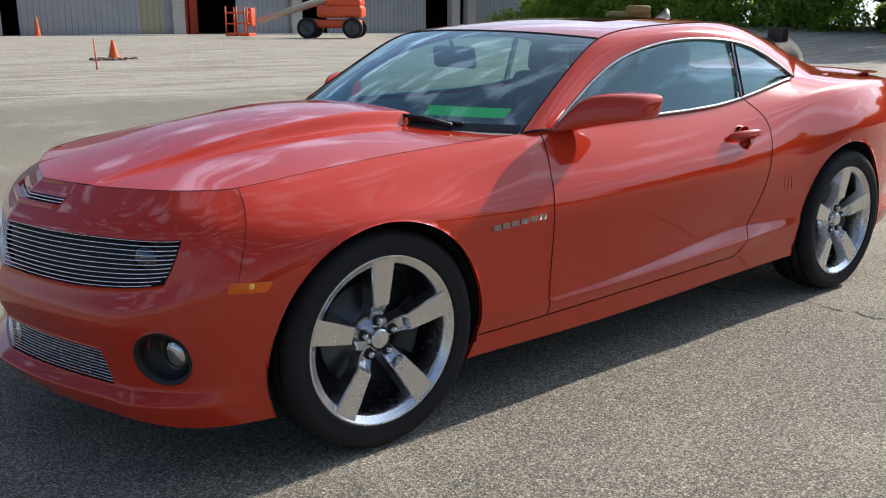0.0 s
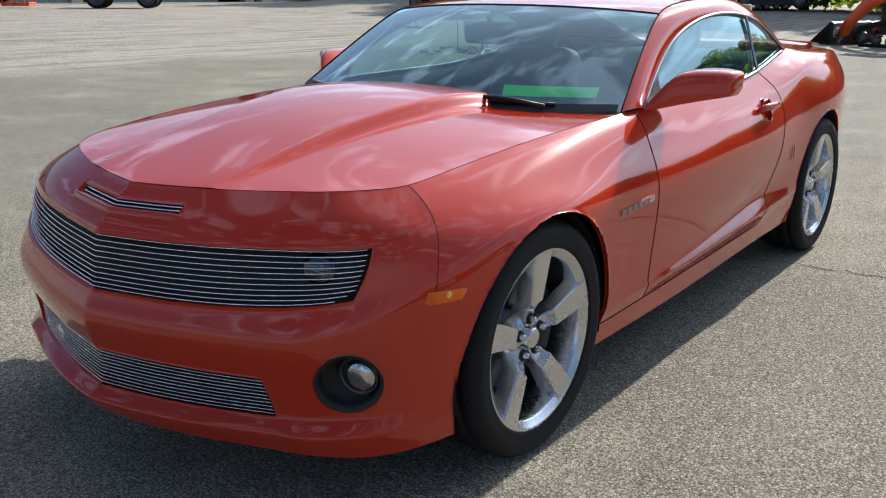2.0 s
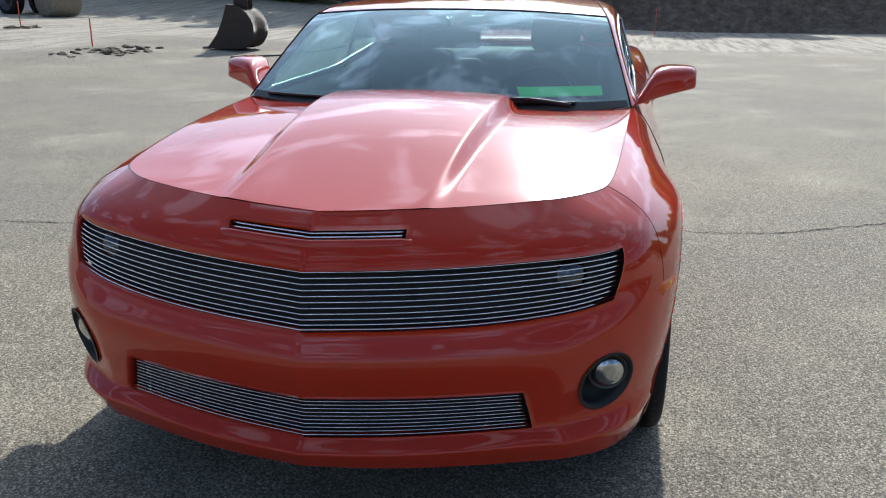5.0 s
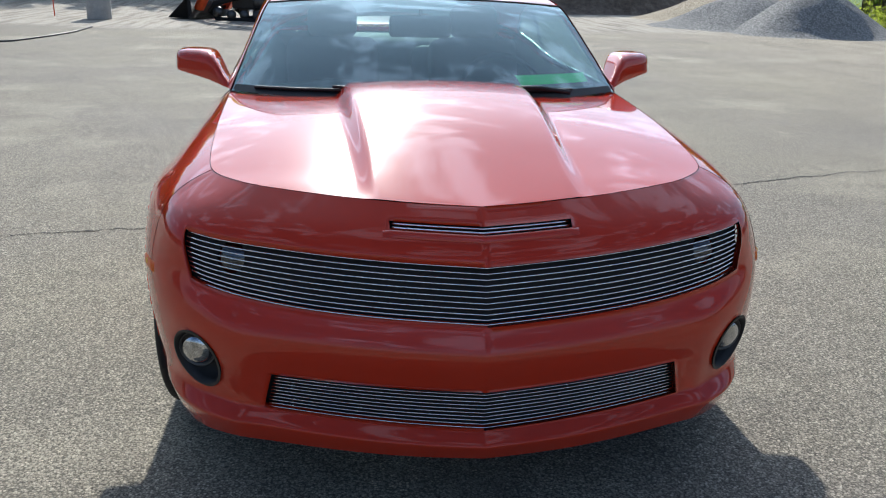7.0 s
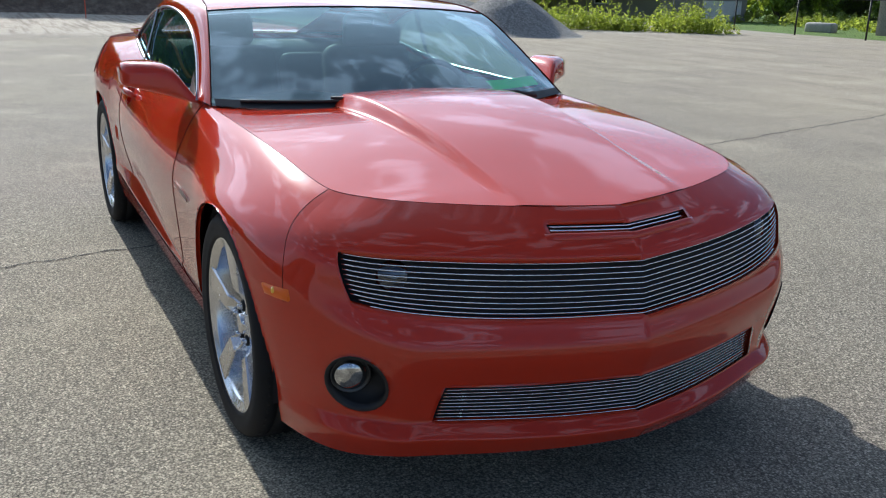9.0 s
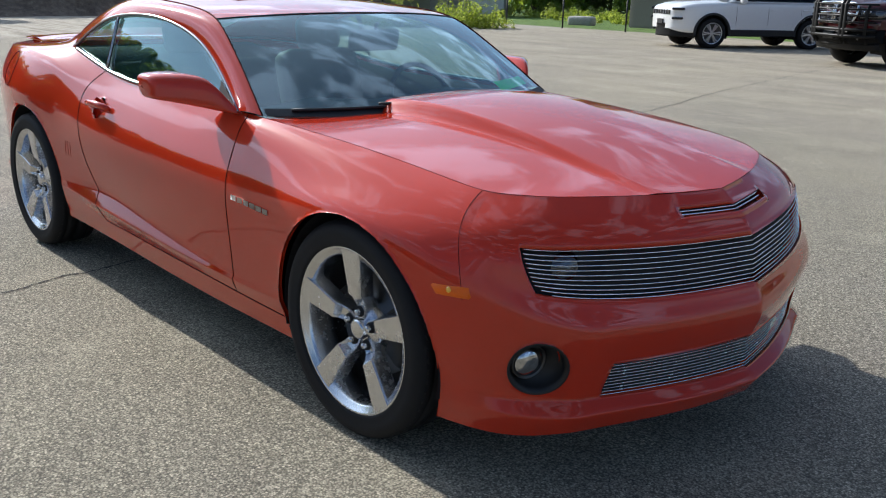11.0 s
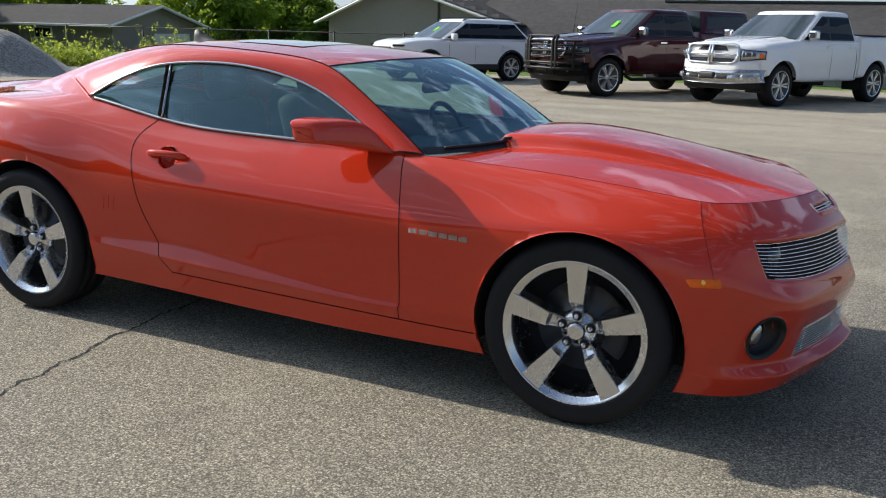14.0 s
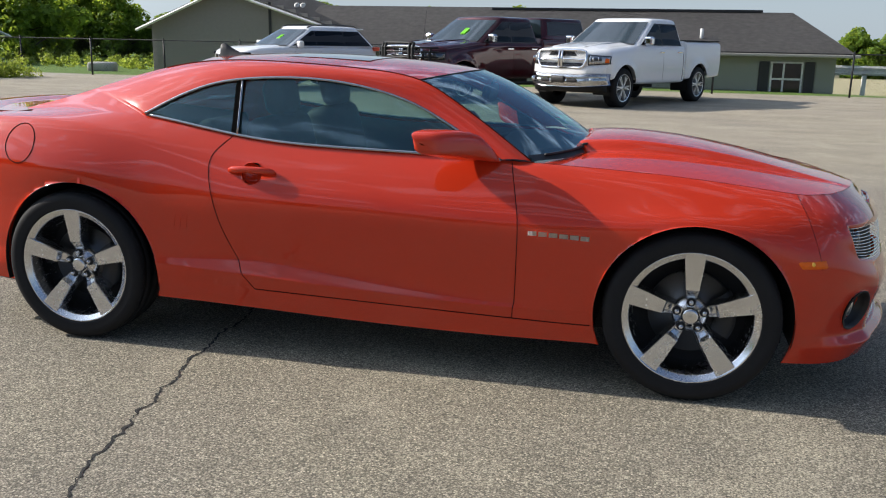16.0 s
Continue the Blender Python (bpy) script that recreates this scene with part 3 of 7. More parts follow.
def side_low(s):
    """The lower edge of the roof's side: the window's top, then the quarter's upper edge."""
    if s <= 10:
        return WIN_TOP(s)
    return BELT(11 + (s - 10) * 2 / 3)


def arc(a, b, t, out, lift):
    return a.lerp(b, t) + out * (4 * t * (1 - t) * lift)


for side in (1, -1):
    bm = bmesh.new()
    rows = []
    for s in steps([0, 3, 10, 13], .07):
        a, b = side_low(s), ROOF_EDGE(s)
        lift = .012 + .012 * smooth01((s - 2) / 3) + .006 * smooth01((s - 5.5) / 2) - .046 * smooth01((s - 9.2) / 3)
        out = Vector((.15, .75, .6)).normalized()
        rows.append([arc(a, b, t / 10, out, lift) for t in range(11)])
    sheet(bm, rows)
    put("roof_rail", bm, PAINT)
    bm = bmesh.new()
    rows = []
    for s in steps([0, 10], .125):
        a = WIN_TOP(s)
        x = a.x
        lo, hi = 8.0, 11.0
        for _ in range(40):
            mid = (lo + hi) / 2
            if BELT(mid).x > x:
                lo = mid
            else:
                hi = mid
        b = BELT(lo)
        if x > .59:
            b = a
        rows.append([arc(b, a, t / 6, Vector((0, 1, .2)), .006) - Vector((0, .008, 0)) for t in range(7)])
    sheet(bm, rows)
    face_out(bm, Vector((0, 1, .3)))
    put("side_window", bm, SIDE_GLASS)
    bm = bmesh.new()
    tube(bm, [WIN_TOP(s) + Vector((0, .002, 0)) for s in steps([0, 10], .25)], .0068, 6)
    put("window_trim", bm, DARK_CHROME, label="dark satin metal window trim")
    bm = bmesh.new()
    tube(bm, [BELT(8.12 + (11 - 8.12) * k / 40) + Vector((0, .003, .006)) for k in range(41)], .008, 6)
    put("window_trim", bm, DARK_CHROME, label="dark satin metal window trim")

# roof panel, windshield, rear window
bm = bmesh.new()
ROOF_MID = softened(curve([(3, .345, 1.302), (4, .10, 1.336), (5, -.34, 1.364), (6, -.70, 1.365), (7, -1.0, 1.347)]), 3, 7, .4)
rows = []
for s in steps([3, 7], .2):
    e, c = ROOF_EDGE(s), ROOF_MID(s)
    rows.append([Vector((c.x + (e.x - c.x) * (k / 12) ** 2, e.y * k / 12, c.y + (e.z - c.y) * abs(k / 12) ** 2.2)) for k in range(-12, 13)])
sheet(bm, rows)
part("roof", bm, PAINT, coupe)


def ROOF_Z(x, y):
    """The roof's height."""
    lo, hi = 3.0, 7.0
    for _ in range(30):
        mid = (lo + hi) / 2
        if ROOF_MID(mid).x > x:
            lo = mid
        else:
            hi = mid
    e, c = ROOF_EDGE(lo), ROOF_MID(lo)
    return c.y + (e.z - c.y) * min(1, abs(y) / e.y) ** 2.2


bm = bmesh.new()
rows = []
for i in range(17):
    t = i / 16
    s = 3 * t
    e = ROOF_EDGE(s)
    cx, cz = .99 + (.345 - .99) * t, .945 + (1.302 - .945) * t + .035 * 4 * t * (1 - t)
    rows.append([Vector((cx + (e.x - cx) * (k / 14) ** 2, e.y * k / 14, cz + (e.z - cz) * abs(k / 14) ** 2.3)) for k in range(-14, 15)])
sheet(bm, rows)
face_out(bm, Vector((.5, 0, 1)))
part("windshield", bm, WINDSHIELD, coupe)
bm = bmesh.new()
rows = []
for i in range(13):
    t = i / 12
    e = ROOF_EDGE(7 + 5.2 * t)
    cx, cz = -1.0 - .95 * t, 1.347 + (1.085 - 1.347) * t
    rows.append([Vector((cx + (e.x - cx) * (k / 10) ** 2, e.y * k / 10, cz + (e.z - cz) * abs(k / 10) ** 2)) for k in range(-10, 11)])
sheet(bm, rows)
face_out(bm, Vector((-.5, 0, 1)))
part("rear_window", bm, SIDE_GLASS, coupe)
bm = bmesh.new()
rows = []
for i in range(9):
    t = i / 8
    x = -1.90 - .52 * t
    half = .615 * (1 - max(0, t - .6) ** 2)
    rows.append([Vector((x + (.06 * (k / 8) ** 2 if t > .5 else 0), half * k / 8, 1.06 + .01 * t)) for k in range(-8, 9)])
sheet(bm, rows)
part("trunk_lid", bm, PAINT, coupe)



# ---------------- wheels ----------------
def wheel_meshes():
    """The parts of one wheel; its outer side looks to +y, the axle is the y axis."""
    out = {}
    bm = bmesh.new()
    lathe(bm, [(.268, .080), (.277, .108), (.284, .114), (.290, .113), (.312, .119), (.330, .118), (.345, .110), (.354, .098), (.359, .080), (.3595, .062), (.355, .060), (.355, .054), (.361, .052),
               (.362, .012), (.356, .010), (.356, -.010), (.362, -.012), (.361, -.052), (.355, -.054), (.355, -.06), (.3595, -.062), (.355, -.1), (.33, -.12), (.27, -.1)], 96)
    # tread blocks along the shoulder
    for k in range(64):
        a = 2 * math.pi * k / 64
        box(bm, (-.009, .064, .3520), (.009, .092, .3572), m=Matrix.Rotation(a, 4, "Y") @ Matrix.Rotation(.25, 4, "Z"))
    out["tyre"] = to_mesh("tyre", bm, RUBBER)
    bm = bmesh.new()
    lathe(bm, [(.232, -.12), (.236, .0), (.242, .055), (.2455, .080), (.2475, .091), (.2515, .0955), (.266, .1005), (.2695, .1055), (.275, .1075), (.279, .105), (.280, .098)], 96)
    out["rim"] = to_mesh("rim", bm, RIM)
    for k in range(5):
        bm = bmesh.new()
        a = math.pi / 2 + k * 2 * math.pi / 5
        rows = []
        for r, half, y, pocket in ((.036, .017, .058, 0), (.062, .020, .058, .006), (.082, .0225, .062, .014), (.104, .0255, .074, .015), (.114, .0275, .086, .0), (.150, .0310, .090, 0), (.20, .0365, .0955, 0), (.250, .0405, .101, 0), (.267, .0435, .1035, 0)):
            prof = [(-half - .010, y - .050), (-half - .002, y - .006), (-half + .001, y), (-half * .55, y - pocket), (half * .55, y - pocket), (half - .001, y), (half + .002, y - .006), (half + .010, y - .050)]
            rows.append([Vector((r * math.cos(a) - w * math.sin(a), yy, r * math.sin(a) + w * math.cos(a))) for w, yy in prof])
        sheet(bm, rows)
        bmesh.ops.recalc_face_normals(bm, faces=bm.faces[:])
        out["spoke", k] = to_mesh("spoke", bm, RIM, smooth=False)
    bm = bmesh.new()
    lathe(bm, [(.0001, .079), (.024, .079), (.0305, .077), (.033, .072), (.0345, .056), (.062, .046), (.074, .030), (.080, .0)], 40)
    out["hub"] = to_mesh("hub", bm, RIM)
    for k in range(5):
        a = math.pi / 2 + k * 2 * math.pi / 5
        bm = bmesh.new()
        lathe(bm, [(.0001, .082), (.0075, .081), (.0105, .076), (.0105, .05)], 6, m=Matrix.Translation((.058 * math.cos(a), 0, .058 * math.sin(a))))
        lathe(bm, [(.0165, .064), (.0175, .050), (.012, .052)], 20, m=Matrix.Translation((.058 * math.cos(a), 0, .058 * math.sin(a))))
        out["lug_nut", k] = to_mesh("lug_nut", bm, LUG)
        # A flat black disc paints a well's shade round each nut.
        bm = bmesh.new()
        lathe(bm, [(.0001, .0665), (.0165, .0665), (.0185, .060)], 20, m=Matrix.Translation((.058 * math.cos(a), 0, .058 * math.sin(a))))
        out["lug_well", k] = to_mesh("lug_well", bm, DARK)
    bm = bmesh.new()
    lathe(bm, [(.0001, .012), (.09, .012), (.095, -.002), (.172, -.002), (.172, -.028), (.0001, -.028)], 56)
    out["brake_disc"] = to_mesh("brake_disc", bm, STEEL)
    bm = bmesh.new()
    rows = [[Vector((r * math.cos(t), y, r * math.sin(t))) for r, y in ((.10, .012), (.105, .030), (.165, .034), (.185, .026), (.187, -.02))] for t in np.linspace(2.5, 3.7, 14)]
    sheet(bm, rows)
    out["brake_caliper"] = to_mesh("brake_caliper", bm, BLACK)
    # Added black disc that stands in for the shade behind the spokes.
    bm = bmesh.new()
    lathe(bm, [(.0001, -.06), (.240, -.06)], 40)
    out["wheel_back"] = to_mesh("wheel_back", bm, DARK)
    return out


LUG = plain("steel_lug", (0.60, 0.60, 0.61), 0.25, metal=1.0)
WHEEL = wheel_meshes()
for x, z in ((1.426, .3605), (-1.426, .3605)):
    for side in (1, -1):
        hub = new("wheel")
        hub.parent = coupe
        hub.matrix_basis = pose(x, side * (.803 if x > 0 else .794), z, 0, 0, 0 if side > 0 else 180)
        tagged(hub, "silver five-spoke alloy wheel with a black tyre")
        for key, me in WHEEL.items():
            p = new(key if isinstance(key, str) else key[0], me)
            p.parent = hub
for cx, cz, r in ARCHES:
    for s in (1, -1):
        bm = bmesh.new()
        rows = []
        for k in range(33):
            a = -.22 + (math.pi + .44) * k / 32
            rows.append([Vector((cx + (r + .004) * math.cos(a), s * y, cz + (r + .004) * math.sin(a))) for y in (.893, .50)])
        sheet(bm, rows)
        sheet(bm, [[Vector((cx + t * (r + .012), s * .50, z)) for t in (-1, 1)] for z in (.16, cz + r)])
        part("wheel_arch_liner", bm, DARK, coupe)
bm = bmesh.new()
rows = [[Vector((x, y, .235)) for y in np.linspace(-h, h, 5)] for x, h in ((-2.25, .70), (-1.84, .80), (-1.82, .49), (-.98, .49), (-.96, .84), (1.02, .84), (1.04, .49), (1.84, .49), (1.86, .80), (2.02, .72), (2.16, .45), (2.27, .10))]
sheet(bm, rows)
part("underbody", bm, DARK, coupe)

# ---------------- grilles and lamps ----------------
BILLET = plain("polished_billet", (0.92, 0.92, 0.92), 0.18, metal=1.0, vary=0.05, scale=30)


BRUSHED = plain("brushed_bar", (0.80, 0.80, 0.80), 0.22, metal=1.0, vary=0.08, scale=30)


def mirrored_path(us, v, off):
    right = [skin(u, v) + off for u in us]
    left = [Vector((p.x, -p.y, p.z)) for p in right[::-1]]
    return left + right[1:]


bm = bmesh.new()
sheet(bm, [mirrored_path(steps([0, 3.03], .15), v, Vector((-.045, 0, 0))) for v in steps([.95, 2.05], .11)], flip=True)
upper_grille = part("upper_grille", bm, DARK, coupe, "dark grille opening with polished bars")
for k in range(11):
    bm = bmesh.new()
    t = 1.03 + .94 * k / 10
    tube(bm, mirrored_path(steps([0, 2.95 - (.06 if k == 9 else .15 if k == 10 else 0)], .1), t, Vector((-.009, 0, 0))), .0018, 6, flat=1.0)
    part("bar", bm, BILLET, upper_grille)
bm = bmesh.new()
sheet(bm, [mirrored_path(steps([0, 2.03], .15), v, Vector((-.045, 0, 0))) for v in steps([3.92, 5.08], .11)])
lower_grille = part("lower_grille", bm, DARK, coupe, "dark lower intake with polished bars")
for k in range(10):
    bm = bmesh.new()
    t = 4.10 + .86 * k / 9
    tube(bm, mirrored_path(steps([0, 1.96], .1), t, Vector((-.008, 0, 0))), .0015, 6)
    part("bar", bm, BRUSHED, lower_grille)
bm = bmesh.new()
rows = []
for v, out in ((SLOT[1] - .012, .001), (SLOT[1] + .004, .009), (SLOT[1] + .045, .0085), (SLOT[1] + .10, .0005)):
    half = [skin(u, v) + skin_out(max(u, .12), v) * (out * smooth01((1.02 - u) / .10)) for u in steps([0, 1.02], .06)]
    rows.append([Vector((p.x, -p.y, p.z)) for p in half[:0:-1]] + half)
sheet(bm, rows)
face_out(bm, Vector((.6, 0, .8)))
part("slot_lip", bm, PAINT, coupe)
bm = bmesh.new()
sheet(bm, [mirrored_path(steps([0, 1.0], .1), v, Vector((-.035, 0, -.004))) for v in (SLOT[0] - .03, SLOT[1] + .03)])
nose_slot = part("nose_slot", bm, DARK, coupe, "narrow dark slot in the nose")
for k in range(2):
    bm = bmesh.new()
    tube(bm, mirrored_path(steps([0, .92], .1), SLOT[0] + .06 + .07 * k, Vector((-.010, 0, 0))), .0028, 6)
    part("bar", bm, BILLET, nose_slot)
for side in (1, -1):
    bm = bmesh.new()
    c = skin(2.45, 1.45)
    lathe(bm, [(.0001, .014), (.028, .010), (.048, -.002), (.054, -.02)], 28, m=Matrix.Translation(c - Vector((.05, 0, 0))) @ Matrix.Rotation(radians(-70), 4, "Z"))
    put("headlight", bm, DIM_LENS, label="round headlight behind the bars")
    # fog lamp: a black cup with a clear round lens
    turn = FOG_OUT.to_track_quat("Y", "Z").to_matrix().to_4x4()
    bm = bmesh.new()
    lathe(bm, [(FOG_R + .004, .0015), (FOG_R - .004, .003), (FOG_R - .008, -.020), (.064, -.048), (.0001, -.058)], 40, m=Matrix.Translation(FOG) @ turn)
    fog = put("fog_lamp", bm, BLACK, label="black round recess with a clear fog lamp")
    bm = bmesh.new()
    ahead = (FOG_OUT * .45 + Vector((1, 0, 0)) * .55).normalized()
    turn = Matrix.Translation(FOG + Vector((-.004, .014, .010)) - FOG_OUT * .004) @ ahead.to_track_quat("Y", "Z").to_matrix().to_4x4()
    lathe(bm, [(.0001, -.010), (.020, -.011), (.036, -.016), (.046, -.025), (.049, -.034)], 36, m=turn)
    lens = put("lens", bm, FOG_LENS, fog)
    bm = bmesh.new()
    lathe(bm, [(.047, -.034), (.050, -.024), (.0535, -.026), (.055, -.060)], 36, m=turn)
    put("lamp_ring", bm, STEEL, lens)
    # amber side lamp set into the flank
    rows = []
    for j in range(5):
        z = .636 - .040 * j / 4
        rows.append([on_side(x, z - .03 * (i / 8) * (1 - j / 4) * .2, .005 if 0 < i < 8 and 0 < j < 4 else -.003, 5.3) for i, x in enumerate(np.linspace(1.925 + .004 * j, 1.800 + .007 * j, 9))]) 
    bm = bmesh.new()
    sheet(bm, rows)
    side_marker = put("side_marker", bm, AMBER, label="amber side marker lamp")
    # A small pale bump stands in for the bright glint on the lens.
    bm = bmesh.new()
    bulb = on_side(1.868, .618, .0035, 5.3)
    lathe(bm, [(.0001, .004), (.005, .0032), (.0085, .001), (.010, -.002)], 14, m=Matrix.Translation(bulb))
    put("bulb", bm, AMBER_GLINT, side_marker)


# ---------------- shut lines and trim ----------------
def line(pts, r=.0009, name="shut_line", mat=None, parent=None):
    bm = bmesh.new()
    tube(bm, pts, r, 5)
    return put(name, bm, mat or SEAM, parent or coupe)


for side in (1, -1):
    line([skin(5, v) for v in steps([0, 3], .15)])
    line([BELT(u) + Vector((0, 0, .0006)) for u in steps([0, 5, 8.05], .1)], .0006)
    line([skin(8, v) for v in steps([.05, 6], .12)], .0021)
    line([skin(u, 6) for u in steps([6.95, 10], .1)], .0026)
    line([skin(10, v) for v in steps([.02, 6], .12)], .0021)
    line([ROOF_EDGE(s) + Vector((0, .001, .001)) for s in steps([0, 8], .2)], .0028)
    if side < 0:
        ring = []
        for k in range(33):
            a = 2 * math.pi * k / 32
            ring.append(on_side(-1.69 + .083 * math.cos(a), .935 + .090 * math.sin(a), 0, 12.5))
        line(ring, .0026, "fuel_door_gap")
    # model badge on the fender: blank metal bars in place of its letters
    for k in range(6):
        bm = bmesh.new()
        x0 = 1.003 - k * .0435
        rows = [[on_side(x0 - .036 * i / 3, .672 + dz - .004 * (k / 5 - .5) * -2, .004, 7.3) for i in range(4)] for dz in (-.0095, .0095)]
        sheet(bm, rows)
        bmesh.ops.solidify(bm, geom=bm.faces[:], thickness=.004)
        put("badge_bar", bm, SILVER)
    # slim vents in the quarter panel behind the door
    for k in range(3):
        bm = bmesh.new()
        pts = [on_side(-.81 - .030 * k - .012 * t, .655 - .075 * t, .0002, 10.6) for t in np.linspace(0, 1, 9)]
        tube(bm, pts, [.0006, .0012, .0018, .002, .002, .002, .0018, .0012, .0006], 6)
        put("vent", bm, PAINT)
    # door handle: a painted pull over a round hollow
    bm = bmesh.new()
    lathe(bm, [(.049, .004), (.044, -.012), (.03, -.024), (.0001, -.028)], 28, m=Matrix.Translation(GRIP))
    put("handle_recess", bm, PAINT, doors[side])
    bm = bmesh.new()
    hp = [on_side(-.392 - .215 * t, .856 + .003 * t, o, 9.7) for t, o in ((0, .002), (.03, .012), (.12, .024), (.3, .030), (.5, .032), (.7, .030), (.88, .024), (.97, .012), (1, .002))]
    tube(bm, hp, [.006, .011, .013, .0135, .0135, .0135, .014, .013, .007], 10, flat=1.15)
    put("door_handle", bm, PAINT, doors[side])
    # B-pillar bar between the side windows
    bm = bmesh.new()
    a, b = WIN_TOP(5.98), BELT(9.99)
    rows = [[a.lerp(b, t) + Vector((dx, .004, 0)) for dx in (-.020, .020)] for t in np.linspace(.02, .98, 8)]
    sheet(bm, rows)
    bmesh.ops.solidify(bm, geom=bm.faces[:], thickness=.006)
    put("window_pillar", bm, BLACK)
    bm = bmesh.new()
    tube(bm, [a.lerp(b, t) + Vector((.012, .008, 0)) for t in np.linspace(.03, .97, 8)], .006, 6)
    put("pillar_trim", bm, DARK_CHROME)
    # wing mirror
    bm = bmesh.new()
    rows = []
    for y, low, top, rear, front in ((.785, .942, .962, .49, .600), (.805, .946, .978, .455, .598), (.825, .949, 1.010, .405, .585), (.846, .954, 1.046, .355, .566), (.868, .959, 1.074, .320, .545), (.890, .965, 1.084, .303, .523),
                                     (.930, .974, 1.088, .290, .487), (.985, .986, 1.086, .283, .440), (1.016, .992, 1.082, .282, .410), (1.030, .996, 1.076, .283, .392), (1.036, 1.003, 1.068, .288, .376), (1.038, 1.015, 1.055, .300, .350), (1.0385, 1.03, 1.04, .315, .325)):
        ring = []
        for k in range(36):
            a = 2 * math.pi * k / 36
            cs, sn = math.cos(a), math.sin(a)
            dx = (front - rear) / 2 * math.copysign(abs(cs) ** (.55 if cs > 0 else .3), cs)
            ring.append(Vector(((front + rear) / 2 + dx - .02 * sn, y, (low + top) / 2 + (top - low) / 2 * math.copysign(abs(sn) ** .42, sn))))
        rows.append(ring + [ring[0]])
    sheet(bm, rows)
    bmesh.ops.remove_doubles(bm, verts=bm.verts[:], dist=.0002)
    bmesh.ops.recalc_face_normals(bm, faces=bm.faces[:])
    put("wing_mirror", bm, PAINT)
    bm = bmesh.new()
    sheet(bm, [[Vector((.62, .802, .958)), Vector((.555, .800, .958)), Vector((.44, .796, .962))], [Vector((.60, .800, .963)), Vector((.50, .783, 1.018)), Vector((.425, .765, 1.058))]])
    put("mirror_sail", bm, BLACK)

# cowl, wipers, glass seal
bm = bmesh.new()
rows = []
for k in range(-20, 21):
    t = k / 20
    y = .74 * t
    x0 = hood_rear(y)
    xw = .99 + (.735 - .99) * t**2
    rows.append([Vector((x0 + .03, y, hood_z(x0 + .01, y) - .035)), Vector((x0 - .01, y, hood_z(x0, y) - .045)), Vector((min(xw, x0) - .04, y, .950)), Vector((min(xw, x0) - .10, y, .965))])
sheet(bm, rows)
part("cowl", bm, BLACK, coupe)


def ws(t, k):
    """The windshield's surface: t upwards, k across from -1 to 1."""
    e = ROOF_EDGE(3 * t)
    cx, cz = .99 + (.345 - .99) * t, .945 + (1.302 - .945) * t + .035 * 4 * t * (1 - t)
    return Vector((cx + (e.x - cx) * k * k, e.y * k, cz + (e.z - cz) * abs(k) ** 2.3))


WS_OUT = Vector((.5, 0, .86))
for k0, k1, t0, t1 in ((-.88, -.10, .030, .062), (.0, .74, .070, .036)):
    bm = bmesh.new()
    tube(bm, [ws(t0 + (t1 - t0) * s, k0 + (k1 - k0) * s) + WS_OUT * .010 for s in np.linspace(0, 1, 12)], .0065, 6)
    wiper = part("wiper", bm, BLACK, coupe)
    bm = bmesh.new()
    root = ws(.0, (k0 + k1) / 2 + .34) + WS_OUT * .022
    tube(bm, [root, ws(.03, (k0 + k1) / 2 + .18) + WS_OUT * .032, ws((t0 + t1) / 2, (k0 + k1) / 2) + WS_OUT * .026], [.011, .009, .006], 6)
    part("wiper_arm", bm, BLACK, wiper)
bm = bmesh.new()
sheet(bm, [[ws(t, k) + WS_OUT * .004 for k in np.linspace(-.985, .985, 30)] for t in (-.01, .02, .048)])
part("glass_border", bm, BLACK, coupe, "black lower border of the windshield")
bm = bmesh.new()
tube(bm, [ws(1.0, k) + WS_OUT * .001 for k in np.linspace(-1, 1, 24)], .0035, 6)
part("glass_seal", bm, BLACK, coupe)
bm = bmesh.new()
sheet(bm, [[ws(t, k) - WS_OUT * .010 for k in np.linspace(.48 - .25 * (t - .1), .88, 10)] for t in (.115, .15, .19)])
tagged(part("green_paper", bm, GREEN), "bright green paper strip behind the windshield", "paper")
bm = bmesh.new()
rows = [[Vector((x, y, ROOF_Z(x, y) + .002)) for y in np.linspace(-.36, .36, 9)] for x in np.linspace(-.12, -.55, 7)]
sheet(bm, rows)
part("sunroof", bm, ROOF_GLASS, coupe)
bm = bmesh.new()
rows = []
for t in np.linspace(0, 1, 9):
    x, z0 = -.93 - .145 * t, 1.352 - .022 * t
    h = .082 * min(1, t * 1.12) ** 1.25 * (1 if t < .95 else .86)
    rows.append([Vector((x, y, z)) for y, z in ((-.026, z0), (-.012, z0 + h * .55), (-.004, z0 + h), (.004, z0 + h), (.012, z0 + h * .55), (.026, z0))])
sheet(bm, rows)
bm.faces.new([bm.verts.new(p) for p in rows[-1]])
part("roof_antenna", bm, BLACK, coupe)
# low spoiler on the tail
bm = bmesh.new()
rows = []
for k in range(-14, 15):
    t = k / 14
    x, y = -2.31 + .20 * t**2, .575 * t
    h = .020 * (1 - .6 * abs(t) ** 6)
    rows.append([Vector((x + .10, y, 1.060)), Vector((x + .02, y, 1.064 + h * .7)), Vector((x - .05, y, 1.062 + h)), Vector((x - .075, y, 1.058 + h * .8)), Vector((x - .06, y, 1.03))])
sheet(bm, rows)
part("spoiler", bm, PAINT, coupe)

# ---------------- cabin ----------------
def soft_block(bm, lo, hi, b=.04, m=None):
    return box(bm, lo, hi, b, m, 3)


